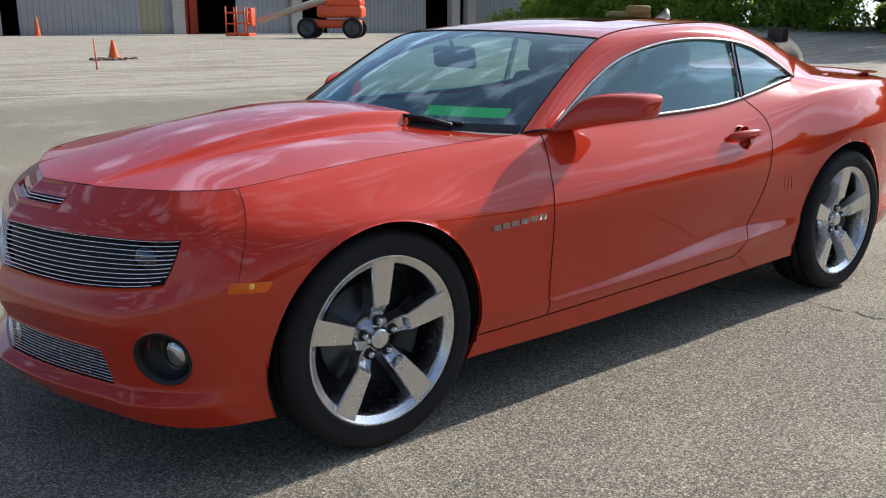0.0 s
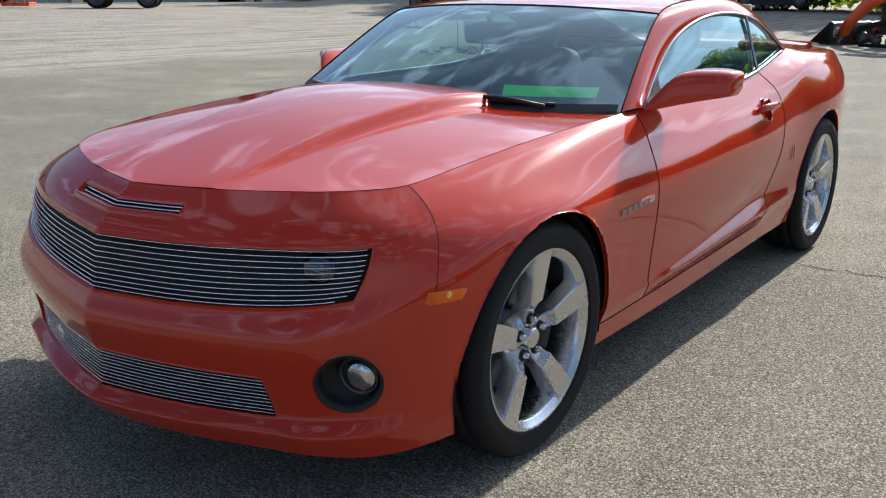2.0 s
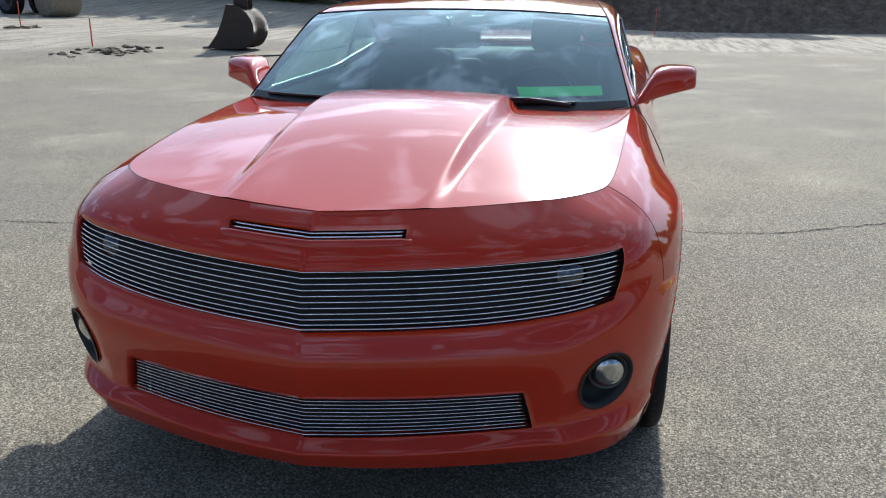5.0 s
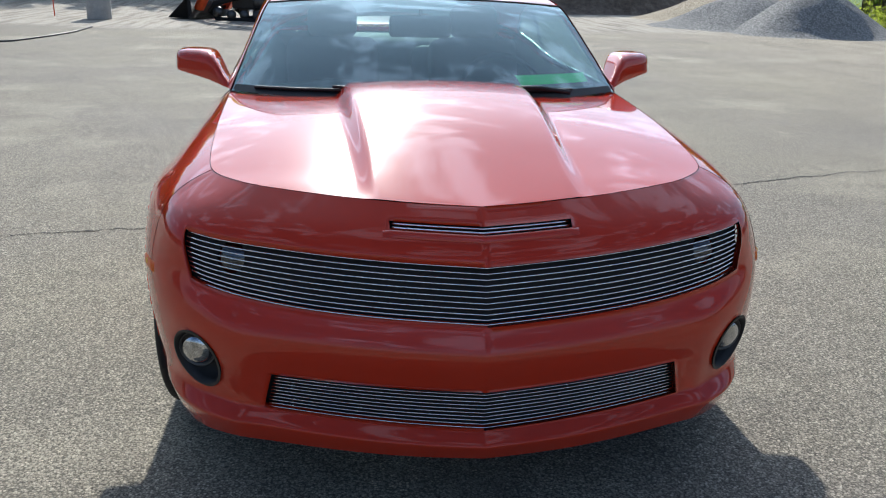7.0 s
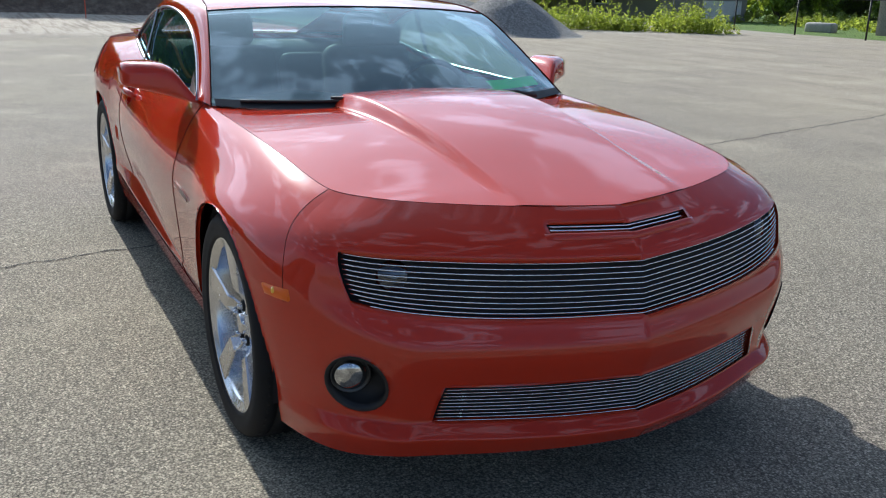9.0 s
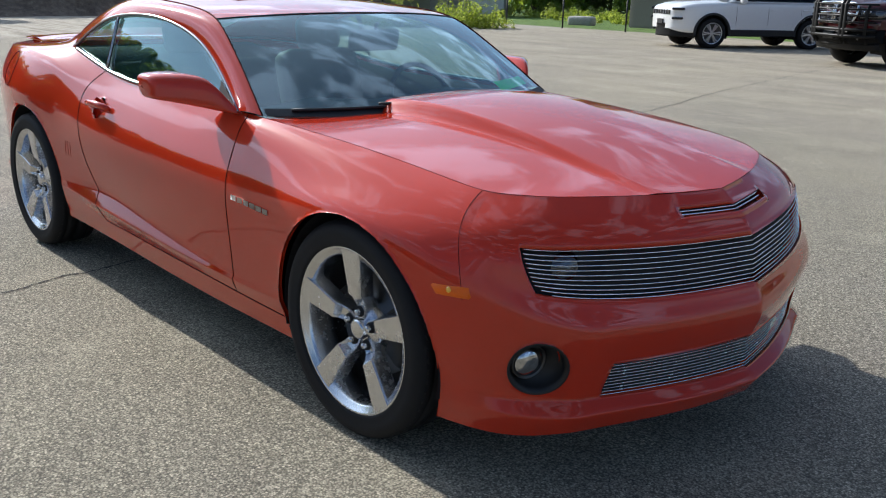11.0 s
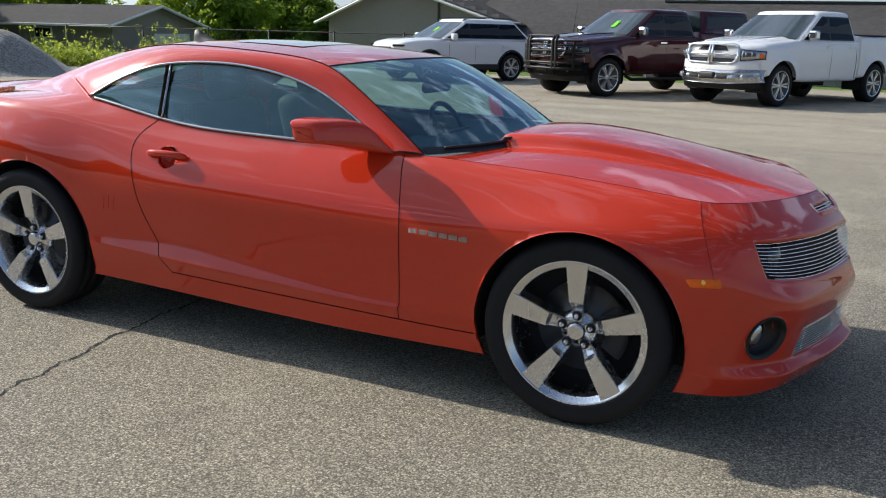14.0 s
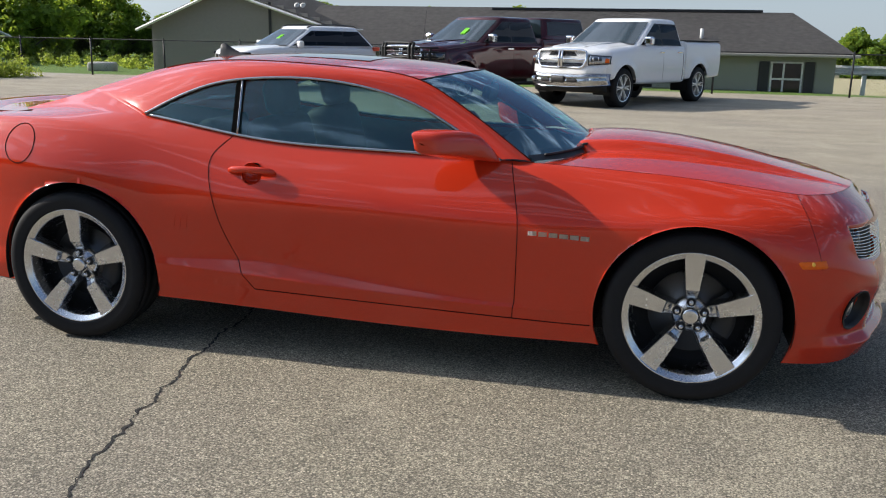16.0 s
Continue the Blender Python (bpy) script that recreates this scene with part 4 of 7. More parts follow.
bm = bmesh.new()
rows = [[Vector((x, y, z)) for y in np.linspace(-.74, .74, 9)] for x, z in ((.98, .925), (.80, .93), (.62, .945), (.48, .945), (.42, .90), (.40, .60), (.30, .32), (-1.0, .30), (-1.15, .62), (-1.30, .98), (-1.9, 1.03))]
for r in rows[:5]:
    for v in r:
        v.z += .028 * math.exp(-((abs(v.y) - .38) / .16) ** 2) * (1 if v.x < .75 else 0)
sheet(bm, rows)
part("dashboard", bm, SEAT, coupe)
for side in (1, -1):
    bm = bmesh.new()
    sheet(bm, [[BELT(u) * 1.0 + Vector((0, -.025 - dy, dz)) for u in steps([8, 11], .2)] for dz, dy in ((-.012, 0), (-.08, .05), (-.6, .06))])
    put("door_lining", bm, SEAT)
    bm = bmesh.new()
    soft_block(bm, (-.45, .14, .34), (.06, .62, .54), .06)
    soft_block(bm, (-.12, -.24, -.02), (.06, .24, .60), .06, pose(-.42, .38, .50, 0, -14, 0))
    soft_block(bm, (-.06, -.13, 0), (.05, .13, .18), .05, pose(-.545, .38, 1.075, 0, -10, 0))
    put("seat", bm, SEAT)
    bm = bmesh.new()
    soft_block(bm, (-1.12, .10, .40), (-.72, .58, .56), .06)
    soft_block(bm, (-.10, -.24, 0), (.06, .24, .50), .06, pose(-1.08, .34, .52, 0, -22, 0))
    put("rear_seat", bm, SEAT)
bm = bmesh.new()
ring = [Vector((0, .185 * math.cos(a), .185 * math.sin(a))) for a in np.linspace(0, 2 * math.pi, 33)]
tube(bm, ring, .014, 8, cap=False)
tube(bm, [Vector((0, -.17, 0)), Vector((.01, 0, -.01)), Vector((0, .17, 0))], .02, 6)
tube(bm, [Vector((.01, 0, 0)), Vector((.22, 0, -.03))], .035, 8)
bmesh.ops.transform(bm, matrix=pose(.30, .38, .885, 0, -22, 0), verts=bm.verts[:])
part("steering_wheel", bm, BLACK, coupe)
bm = bmesh.new()
soft_block(bm, (-.014, -.135, -.048), (.026, .135, .048), .02, pose(.40, 0, 1.190, 0, 10, 0))
tube(bm, [Vector((.41, 0, 1.22)), Vector((.43, 0, 1.262))], .009, 6)
part("rear_view_mirror", bm, BLACK, coupe)

# ---------------- ground ----------------
def ground_z(x, y):
    z = .09 * smooth01((y - 3.0) / 12) if y > 0 else .75 * smooth01((-y - 3) / 27)
    z += .12 * smooth01((-x - 6) / 16) * (1 - smooth01((abs(y) - 8) / 8))
    # the gravel climbs towards the wood
    z += .75 * smooth01((-x - 24) / 13) * smooth01((y + 38) / 10) * (1 - smooth01((y + 6) / 12)) * (.62 + .38 * smooth01((-11 - y) / 8))
    if y > 23.5:
        z -= (.12 + .88 * smooth01((x - 5) / 4)) * smooth01((y - 23.5) / 10)
    return z


m = Nodes("lot_surface")
x_, y_ = m.axis(0), m.axis(1)
fine, grit, big, tracks = m.noise(210, 5, .7), m.voronoi(140, "Color"), m.noise(.30, 6), m.noise(1.6, 6, .6, (.25, 3.5, 1))
g = m.n.new("ShaderNodeSeparateColor")
m.l.new(grit, g.inputs[0])


def chips(r, k, b):
    warm = [(0.0, .24), (0.35, .30), (0.68, .39), (0.9, .53), (1.0, .70)]
    return m.ramp(r, *[(q, (v * .92 * k, v * .82 * k, v * .63 * k * b)) for q, v in warm])


stone = m.mix(m.value(big, .36, .66), chips(g.outputs[0], .94, 1.05), chips(g.outputs[0], 1.14, .95))
stone = m.mix(m.value(m.noise(1.3, 5), .50, .78, 0, .8), stone, chips(g.outputs[0], .82, 1.02))
stone = m.mix(m.value(m.noise(.75, 7, .62), .52, .70, 0, .85), stone, chips(g.outputs[1], 1.55, .96))
asphalt = m.mix(m.value(m.voronoi(140), .42, .68, 0, .62), stone, (.030, .027, .022))
pits = m.math("MULTIPLY", m.value(m.noise(80, 3, .6), .57, .66), m.value(m.noise(2.4, 4), .35, .65, .25, .8))
asphalt = m.mix(pits, asphalt, (.028, .025, .020))
asphalt = m.mix(m.value(fine, .50, .7, 0, .25), asphalt, (.06, .055, .044))
sand = m.math("MULTIPLY", m.value(m.math("ADD", y_, m.math("MULTIPLY", m.noise(.5, 5), 4.0)), 4.5, 12.0), m.value(m.noise(.9, 6, .6, (.35, 1.6, 1)), .35, .62, .35, 1))
asphalt = m.mix(m.math("MULTIPLY", sand, .45), asphalt, (.50, .425, .315))      # drifted sand over the far side of the lot
gravel = m.ramp(m.noise(26, 7, .7), (.25, (.24, .21, .165)), (.5, (.42, .375, .30)), (.75, (.58, .52, .43)))
gravel = m.mix(m.value(tracks, .46, .66, 0, .8), gravel, (.17, .145, .11))
gravel = m.mix(m.value(m.noise(2.2, 7, .7), .52, .70, 0, .6), gravel, (.23, .20, .155))
grass = m.ramp(m.noise(9, 6), (.3, (.06, .12, .018)), (.6, (.14, .22, .04)), (.8, (.24, .29, .08)))
wob = m.math("MULTIPLY", m.math("SUBTRACT", m.noise(.5, 5), .5), 2.6)
south = m.value(m.math("ADD", y_, wob), -10.6, -11.8)
west = m.value(m.math("ADD", x_, wob), -17.2, -18.2)
north = m.value(m.math("ADD", y_, m.math("MULTIPLY", wob, .15)), 23.1, 23.4)
c = m.mix(m.math("MAXIMUM", south, west), asphalt, gravel)
field = m.mix(m.value(m.noise(2.0, 5), .4, .6), (.46, .40, .26), (.34, .31, .16))
far = m.math("MULTIPLY", m.value(m.math("ADD", y_, wob), 44, 47), m.value(x_, 2, 5))
c = m.mix(m.math("MULTIPLY", north, m.value(far, 0, 1, 1, 1)), c, m.mix(far, grass, field))
m.put("Base Color", c).put("Roughness", .9).put("Specular IOR Level", .3)
hmix = m.math("SUBTRACT", m.math("ADD", m.math("MULTIPLY", g.outputs[1], .6), fine), m.math("MULTIPLY", pits, .8))
m.bump(m.math("ADD", hmix, m.math("MULTIPLY", m.math("MAXIMUM", south, west), m.math("MULTIPLY", m.noise(7, 6), 10.0))), .7, .007)
GROUND = m.mat
bm = bmesh.new()
xs = [-1500, -400, -200, -120] + list(range(-80, -20, 5)) + list(range(-20, 21, 2)) + [26, 34, 50, 80, 150, 400, 1500]
ys = [-1500, -400, -200, -120] + list(range(-80, -20, 5)) + list(range(-20, 41, 1)) + [46, 54, 70, 100, 150, 400, 1500]
sheet(bm, [[Vector((x, y, ground_z(x, y))) for y in ys] for x in xs], flip=True)
ground = tagged(part("ground", bm, GROUND), "worn speckled asphalt lot turning to pale gravel", "ground", kind="structure")

CRACK = plain("crack_dark", (.018, .017, .016), .95)


def crack(keys, width, seed):
    rnd = random.Random(seed)
    f = curve(keys)
    bm = bmesh.new()
    rows = []
    n = int((keys[-1][0] - keys[0][0]) * 60)
    wander = 0
    for i in range(n + 1):
        t = keys[0][0] + (keys[-1][0] - keys[0][0]) * i / n
        wander = wander * .88 + rnd.uniform(-.013, .013)
        w = width * rnd.uniform(.3, 1.5)
        p = f(t)
        x = p + wander if isinstance(p, float) else p[0] + wander
        rows.append([Vector((x - w, t, ground_z(x, t) + .003)), Vector((x + w, t, ground_z(x, t) + .003))])
    sheet(bm, rows)
    part("crack", bm, CRACK, ground)


crack([(-4.2, -.30), (-2.3, -.52), (-1.6, -.66), (-.95, -.76), (-.5, -.80), (.9, -1.05), (1.7, -1.2)], .006, 3)
crack([(1.7, -1.2), (2.8, -1.75), (4.0, -2.1), (5.8, -2.5), (9.0, -3.2), (14, -4.0)], .008, 5)

# ---------------- materials of the surroundings ----------------
WHITE_PAINT = car_paint("white_paint", (.80, .80, .79), 0.0, .35)
MAROON = car_paint("maroon_paint", (.042, .004, .007), .3, .3)
AUTO_GLASS = plain("dark_auto_glass", (.006, .010, .014), .04, coat=0.0, spec=.5)
MIRROR_CHROME = plain("dull_chrome", (.42, .42, .43), .28, metal=1.0)
ORANGE = plain("machine_orange", (.72, .085, .015), .45, vary=.2, coat=.2)
CREAM = plain("boom_cream", (.55, .47, .34), .5, vary=.2)
YELLOW = plain("machine_yellow", (.55, .30, .03), .5, vary=.25)
CONCRETE = plain("concrete", (.42, .40, .36), .9, vary=.2, bump=.4)
TAN_SIDING = plain("tan_siding", (.25, .23, .195), .75, vary=.08)
SAGE_SIDING = plain("sage_siding", (.29, .30, .24), .75, vary=.08)
GREY_METAL = plain("grey_metal_siding", (.30, .31, .32), .5, vary=.12, scale=1.2)
WOOD_PANEL = plain("plywood", (.33, .30, .20), .8, vary=.15)
TRIM_WHITE = plain("white_trim", (.70, .69, .66), .6)
SHINGLE = plain("roof_shingles", (.115, .108, .102), .9, vary=.35, scale=5, bump=.4)
SHUTTER = plain("dark_shutter", (.03, .03, .03), .7)
BARK = plain("bark", (.10, .075, .05), .95, vary=.3, bump=.5)
FENCE = plain("black_fence", (.012, .012, .012), .6)
CONE = plain("cone_orange", (.80, .13, .02), .6)
RED_STAKE = plain("red_stake", (.75, .10, .04), .6)
GUARD = plain("guard_black", (.006, .006, .006), .5, spec=.25)
MESH_CHROME = plain("grille_chrome", (.58, .58, .59), .22, metal=1.0)
TRUCK_GLASS = plain("parked_windshield", (.020, .032, .036), .04, spec=.9)
LIME = plain("lime_paper", (.30, .85, .05), .6)


def leafy(name, dark, mid, light):
    m = Nodes(name)
    c = m.ramp(m.island(), (0.0, dark), (.55, mid), (1.0, light))
    m.put("Base Color", c).put("Roughness", .55).put("Specular IOR Level", .3)
    thin, mix = m.n.new("ShaderNodeBsdfTranslucent"), m.n.new("ShaderNodeMixShader")
    mix.inputs[0].default_value = .62
    m.l.new(m.mix(.5, c, (.55, .62, .05)), thin.inputs["Color"])
    m.l.new(m.b.outputs[0], mix.inputs[1])
    m.l.new(thin.outputs[0], mix.inputs[2])
    m.l.new(mix.outputs[0], m.n["Material Output"].inputs["Surface"])
    return m.mat


LEAF = leafy("leaves", (.05, .11, .018), (.16, .28, .04), (.28, .40, .07))
LEAF_DARK = leafy("dark_leaves", (.045, .10, .018), (.14, .24, .04), (.26, .38, .07))
WEED = leafy("weeds", (.12, .17, .03), (.24, .32, .06), (.42, .45, .15))
m = Nodes("dirt")
c = m.ramp(m.noise(3.5, 8, .7), (.25, (.05, .038, .028)), (.5, (.14, .105, .075)), (.78, (.30, .24, .18)))
m.put("Base Color", c).put("Roughness", .95).bump(m.noise(9, 8, .7), .9, .08)
DIRT = m.mat


def heap_mat(name, a, b, c):
    m = Nodes(name)
    s = m.n.new("ShaderNodeSeparateColor")
    m.l.new(m.voronoi(34, "Color"), s.inputs[0])
    grain = m.math("ADD", m.math("MULTIPLY", s.outputs[0], .6), m.math("MULTIPLY", m.noise(9, 6, .7), .4))
    m.put("Base Color", m.mix(m.value(m.noise(.9, 4), .42, .66, 0, .35), m.ramp(grain, (.15, a), (.5, b), (.85, c)), b))
    m.put("Roughness", .95).bump(m.math("ADD", s.outputs[1], m.noise(30, 4)), 1.0, .05)
    return m.mat


GREY_STONE = heap_mat("grey_stone", (.11, .11, .105), (.26, .255, .24), (.48, .47, .44))
TAN_STONE = heap_mat("tan_stone", (.20, .16, .10), (.43, .36, .25), (.66, .58, .44))


# ---------------- vehicles parked behind ----------------
BG_WHEEL = {}
FAR_ALLOY = plain("bright_alloy", (.66, .67, .68), .33, metal=.8, vary=.05)


def far_wheel(r, w, bright=True):
    if (r, w) not in BG_WHEEL:
        a, b, c = bmesh.new(), bmesh.new(), bmesh.new()
        lathe(a, [(r * .70, w * .42), (r * .74, w * .5), (r * .9, w * .5), (r, w * .36), (r, -w * .5), (r * .6, -w * .5)], 36)
        lathe(b, [(.0001, w * .25), (r * .18, w * .3), (r * .22, w * .12), (r * .60, w * .12), (r * .64, w * .46), (r * .72, w * .46)], 36)
        lathe(c, [(r * .655, w * .30), (r * .66, w * .46), (r * .70, w * .48), (r * .725, w * .44)], 36)
        lathe(c, [(.0001, w * .40), (r * .12, w * .38), (r * .16, w * .28)], 18)
        for k in range(12):
            t = 2 * math.pi * (k // 2) / 6 + (.13 if k % 2 else -.13)
            rows = [[Vector((q * math.cos(t) - s * math.sin(t), y, q * math.sin(t) + s * math.cos(t))) for s, y in ((-h, w * .2), (-h * .8, w * .42), (h * .8, w * .42), (h, w * .2))] for q, h in ((r * .10, r * .03), (r * .35, r * .032), (r * .68, r * .05))]
            sheet(c, rows)
        BG_WHEEL[r, w] = (to_mesh("tyre", a, RUBBER), to_mesh("rim", b, STEEL), to_mesh("spokes", c, FAR_ALLOY, False))
    return BG_WHEEL[r, w]


def add_wheels(car, base, track, r, w):
    for x in (base / 2, -base / 2):
        for s in (1, -1):
            hub = new("wheel")
            hub.parent = car
            hub.matrix_basis = pose(x, s * track / 2, r, 0, 0, 0 if s > 0 else 180)
            for name, me in zip(("tyre", "rim", "spokes"), far_wheel(r, w)):
                p = new(name, me)
                p.parent = hub


def hull(stations, arches, r_arch, crown=.03, flare=.0, edge=(.17, .17, 1.0)):
    """A car's lower body from (x, half width, bottom, shoulder, top) stations, with wheel arches cut in the sides."""
    st = sorted(stations)
    xs = steps([s[0] for s in st], .05)
    raw = np.array([[np.interp(x, [s[0] for s in st], [s[k] for s in st]) for k in (1, 2, 3, 4)] for x in xs])
    soft = np.array([raw[max(0, i - 2):i + 3].mean(axis=0) if 2 <= i < len(xs) - 2 else raw[i] for i in range(len(xs))])
    bm = bmesh.new()
    rows = []
    for x, (w, zb, zs, zt) in zip(xs, soft):
        half = [(w * .90, zb), (w * .975, zb + .03)]
        half += [(w * (.985 + .018 * math.sin(math.pi * t)), zb + .05 + (zs - zb - .05) * t) for t in np.linspace(0, 1, 15)]
        rw = min(edge[0] + (edge[1] - edge[0]) * smooth01((x - edge[2]) / .7), w * .4)
        half += [(w * .985 - rw * (1 - math.cos(a)), zs + (zt - zs) * math.sin(a)) for a in np.linspace(.25, math.pi / 2, 9)]
        y1 = half[-1][0]
        half += [(y1 * q, zt + crown * smooth01((1 - q) * 2.2)) for q in (.85, .72, .6, .4, .2, 0)]
        row = []
        for y, z in half:
            for ax, az in arches:
                d = math.hypot(x - ax, z - az)
                if y > .6 and z < zs + .02:
                    y += flare * math.exp(-((d - r_arch) / .09) ** 2)
            row.append(Vector((x, y, z)))
        rows.append(row + [Vector((p.x, -p.y, p.z)) for p in row[-2::-1]])
    grid = sheet(bm, rows, flip=True)
    bm.faces.new(grid[0])
    bm.faces.new(grid[-1][::-1])
    for ax, az in arches:
        inside = lambda v: (v.co.x - ax) ** 2 + (v.co.z - az) ** 2 < r_arch**2 and abs(v.co.y) > .45
        gone = [f for f in bm.faces if len(f.verts) == 4 and all(inside(v) for v in f.verts)]
        bmesh.ops.delete(bm, geom=gone, context="FACES")
        for v in bm.verts:
            if inside(v) and v.link_faces:
                d = Vector((v.co.x - ax, 0, v.co.z - az)).normalized() * r_arch
                v.co = Vector((ax + d.x, v.co.y, az + d.z))
    bmesh.ops.recalc_face_normals(bm, faces=bm.faces[:])
    return bm


def arch_liners(car, arches, r_arch, w):
    for ax, az in arches:
        for s in (1, -1):
            bm = bmesh.new()
            sheet(bm, [[Vector((ax + (r_arch + .005) * math.cos(a), s * y, az + (r_arch + .005) * math.sin(a))) for y in (w - .03, w - .45)] for a in np.linspace(-.3, math.pi + .3, 20)])
            sheet(bm, [[Vector((ax + t * r_arch, s * (w - .45), z)) for t in (-1, 1)] for z in (az - .12, az + r_arch)])
            part("wheel_arch_liner", bm, DARK, car)


def cabin(xf, xft, xrt, xr, wb, wt, zb, zt, bow=.05):
    """A cab between windshield foot, windshield head, roof rear and rear foot."""
    bm = bmesh.new()
    rows = []

    def ring(a, b, w, z):
        loop = [(a, 0), (a - .015, w * .35), (a - .05, w * .68), (a - .11, w * .90), (a - .19, w), (a - .5, w), (b + .3, w), (b + .12, w), (b + .04, w * .94), (b + .01, w * .7), (b, w * .35), (b, 0)]
        return [Vector((x, y, z)) for x, y in loop] + [Vector((x, -y, z)) for x, y in loop[-2:0:-1]] + [Vector((loop[0][0], 0, z))]
    for t in np.linspace(0, 1, 9):
        side = wb + (wt - wb) * (.85 * t + .15 * t * t)
        rows.append(ring(xf + (xft - xf) * t, xr + (xrt - xr) * t, side, zb + (zt - zb) * t))
    for q, up in ((.97, .35), (.90, .65), (.75, .88), (.4, 1.0)):
        mx = (xft + xrt) / 2
        rows.append([Vector((mx + (v.x - mx) * (q * .35 + .65 if q > .8 else q), v.y * q, zt + bow * up)) for v in ring(xft, xrt, wt, 0)])
    g = sheet(bm, rows)
    bm.faces.new(g[-1][:-1])
    bmesh.ops.remove_doubles(bm, verts=bm.verts[:], dist=.001)
    bmesh.ops.recalc_face_normals(bm, faces=bm.faces[:])
    return bm


def pane(car, name, pts, mat=None, thick=.006):
    bm = bmesh.new()
    bm.faces.new([bm.verts.new(p) for p in pts])
    bmesh.ops.solidify(bm, geom=bm.faces[:], thickness=thick)
    bmesh.ops.recalc_face_normals(bm, faces=bm.faces[:])
    return part(name, bm, mat or AUTO_GLASS, car, smooth=False)


def block(car, name, lo, hi, mat, bevel=.02, label="", turn=0):
    bm = bmesh.new()
    if turn:
        mid = Vector([(a + b) / 2 for a, b in zip(lo, hi)])
        half = [(b - a) / 2 for a, b in zip(lo, hi)]
        box(bm, tuple(-h for h in half), tuple(half), bevel, Matrix.Translation(mid) @ Matrix.Rotation(radians(turn), 4, "Z"))
    else:
        box(bm, lo, hi, bevel)
    return part(name, bm, mat, car, label, smooth=False)


def windows(car, xf, xft, xrt, xr, wb, wt, zb, zt, splits, lo=.10, hi=.90, rear=True, gap=.03):
    """Windshield, side panes between the split stations, and a rear pane, a little proud of the cab."""
    def side(x, t, s):
        return Vector((x, s * (wb + (wt - wb) * (.85 * t + .15 * t * t) + .006), zb + (zt - zb) * t))
    for s in (1, -1):
        ends = [(min(splits[0] - gap, xf - .24 + (xft - xf) * t), max(splits[-1] + gap, xr + .14 + (xrt - xr) * t)) for t in (lo, hi)]
        bm = bmesh.new()
        rows = []
        for q in np.linspace(-.05, 1.05, 7):
            t, x0, x1 = lo + (hi - lo) * q, ends[0][0] + (ends[1][0] - ends[0][0]) * q, ends[0][1] + (ends[1][1] - ends[0][1]) * q
            rows.append([side(x0 + (x1 - x0) * k, t, s) - Vector((0, s * .0025, 0)) for k in (-.008, 1.008)])
        sheet(bm, rows, flip=s < 0)
        part("window_surround", bm, BLACK, car)
        for a, b in zip(splits, splits[1:]):
            fa = [min(a - gap, xf - .24 + (xft - xf) * t) for t in (lo, hi)]
            fb = [max(b + gap, xr + .14 + (xrt - xr) * t) for t in (lo, hi)]
            pts = [side(fa[0], lo, s), side(fa[0] + (fa[1] - fa[0]) * .9, lo + (hi - lo) * .9, s), side(fa[1] - .05, hi, s), side(fb[1] + .03, hi, s), side(fb[0] + (fb[1] - fb[0]) * .9, lo + (hi - lo) * .9, s), side(fb[0], lo, s)]
            pane(car, "side_window", pts if s > 0 else pts[::-1])
    def front(t, k):
        return Vector((xf + (xft - xf) * t + .012 - .11 * abs(k) ** 3, k * (wb + (wt - wb) * t) * .90, zb + (zt - zb) * t + .01))
    bm = bmesh.new()
    sheet(bm, [[front(t, k) for k in np.linspace(-1, 1, 13)] for t in (.04, .35, .65, .95)])
    part("windshield", bm, TRUCK_GLASS, car)
    bm = bmesh.new()
    sheet(bm, [[front(t, k) + Vector((.006, 0, .004)) for k in np.linspace(-1, 1, 13)] for t in (.0, .06)])
    part("cowl", bm, BLACK, car)
    if rear:
        pane(car, "rear_window", [Vector((xr + (xrt - xr) * t - .008, k * (wb + (wt - wb) * t) * .85, zb + (zt - zb) * t)) for t, k in ((.15, 1), (.9, 1), (.9, -1), (.15, -1))])


def common(car, w, belt, doors, z_handle, chrome, mirror_x, mirror_w, size=1.0):
    for s in (1, -1):
        for x in doors:
            block(car, "door_handle", (x - .10, s * w - .012, z_handle), (x + .10, s * w + .024, z_handle + .035), chrome, .008)
        block(car, "mirror", (mirror_x - .06, min(s * mirror_w, s * (mirror_w + .22 * size)), belt + .03), (mirror_x + .09, max(s * mirror_w, s * (mirror_w + .22 * size)), belt + .03 + .22 * size), chrome, .045)
        block(car, "mirror_foot", (mirror_x - .03, min(s * (mirror_w - .1), s * (mirror_w + .06)), belt + .03), (mirror_x + .05, max(s * (mirror_w - .1), s * (mirror_w + .06)), belt + .10), BLACK, .02)


def door_gaps(car, w, xs, z0, z1):
    for s in (1, -1):
        for x in xs:
            bm = bmesh.new()
            tube(bm, [Vector((x, s * (w * (.985 + .018 * math.sin(math.pi * q)) - .001), z0 + (z1 - z0) * q)) for q in np.linspace(0, 1, 7)], .005, 5)
            part("door_gap", bm, SEAM, car)


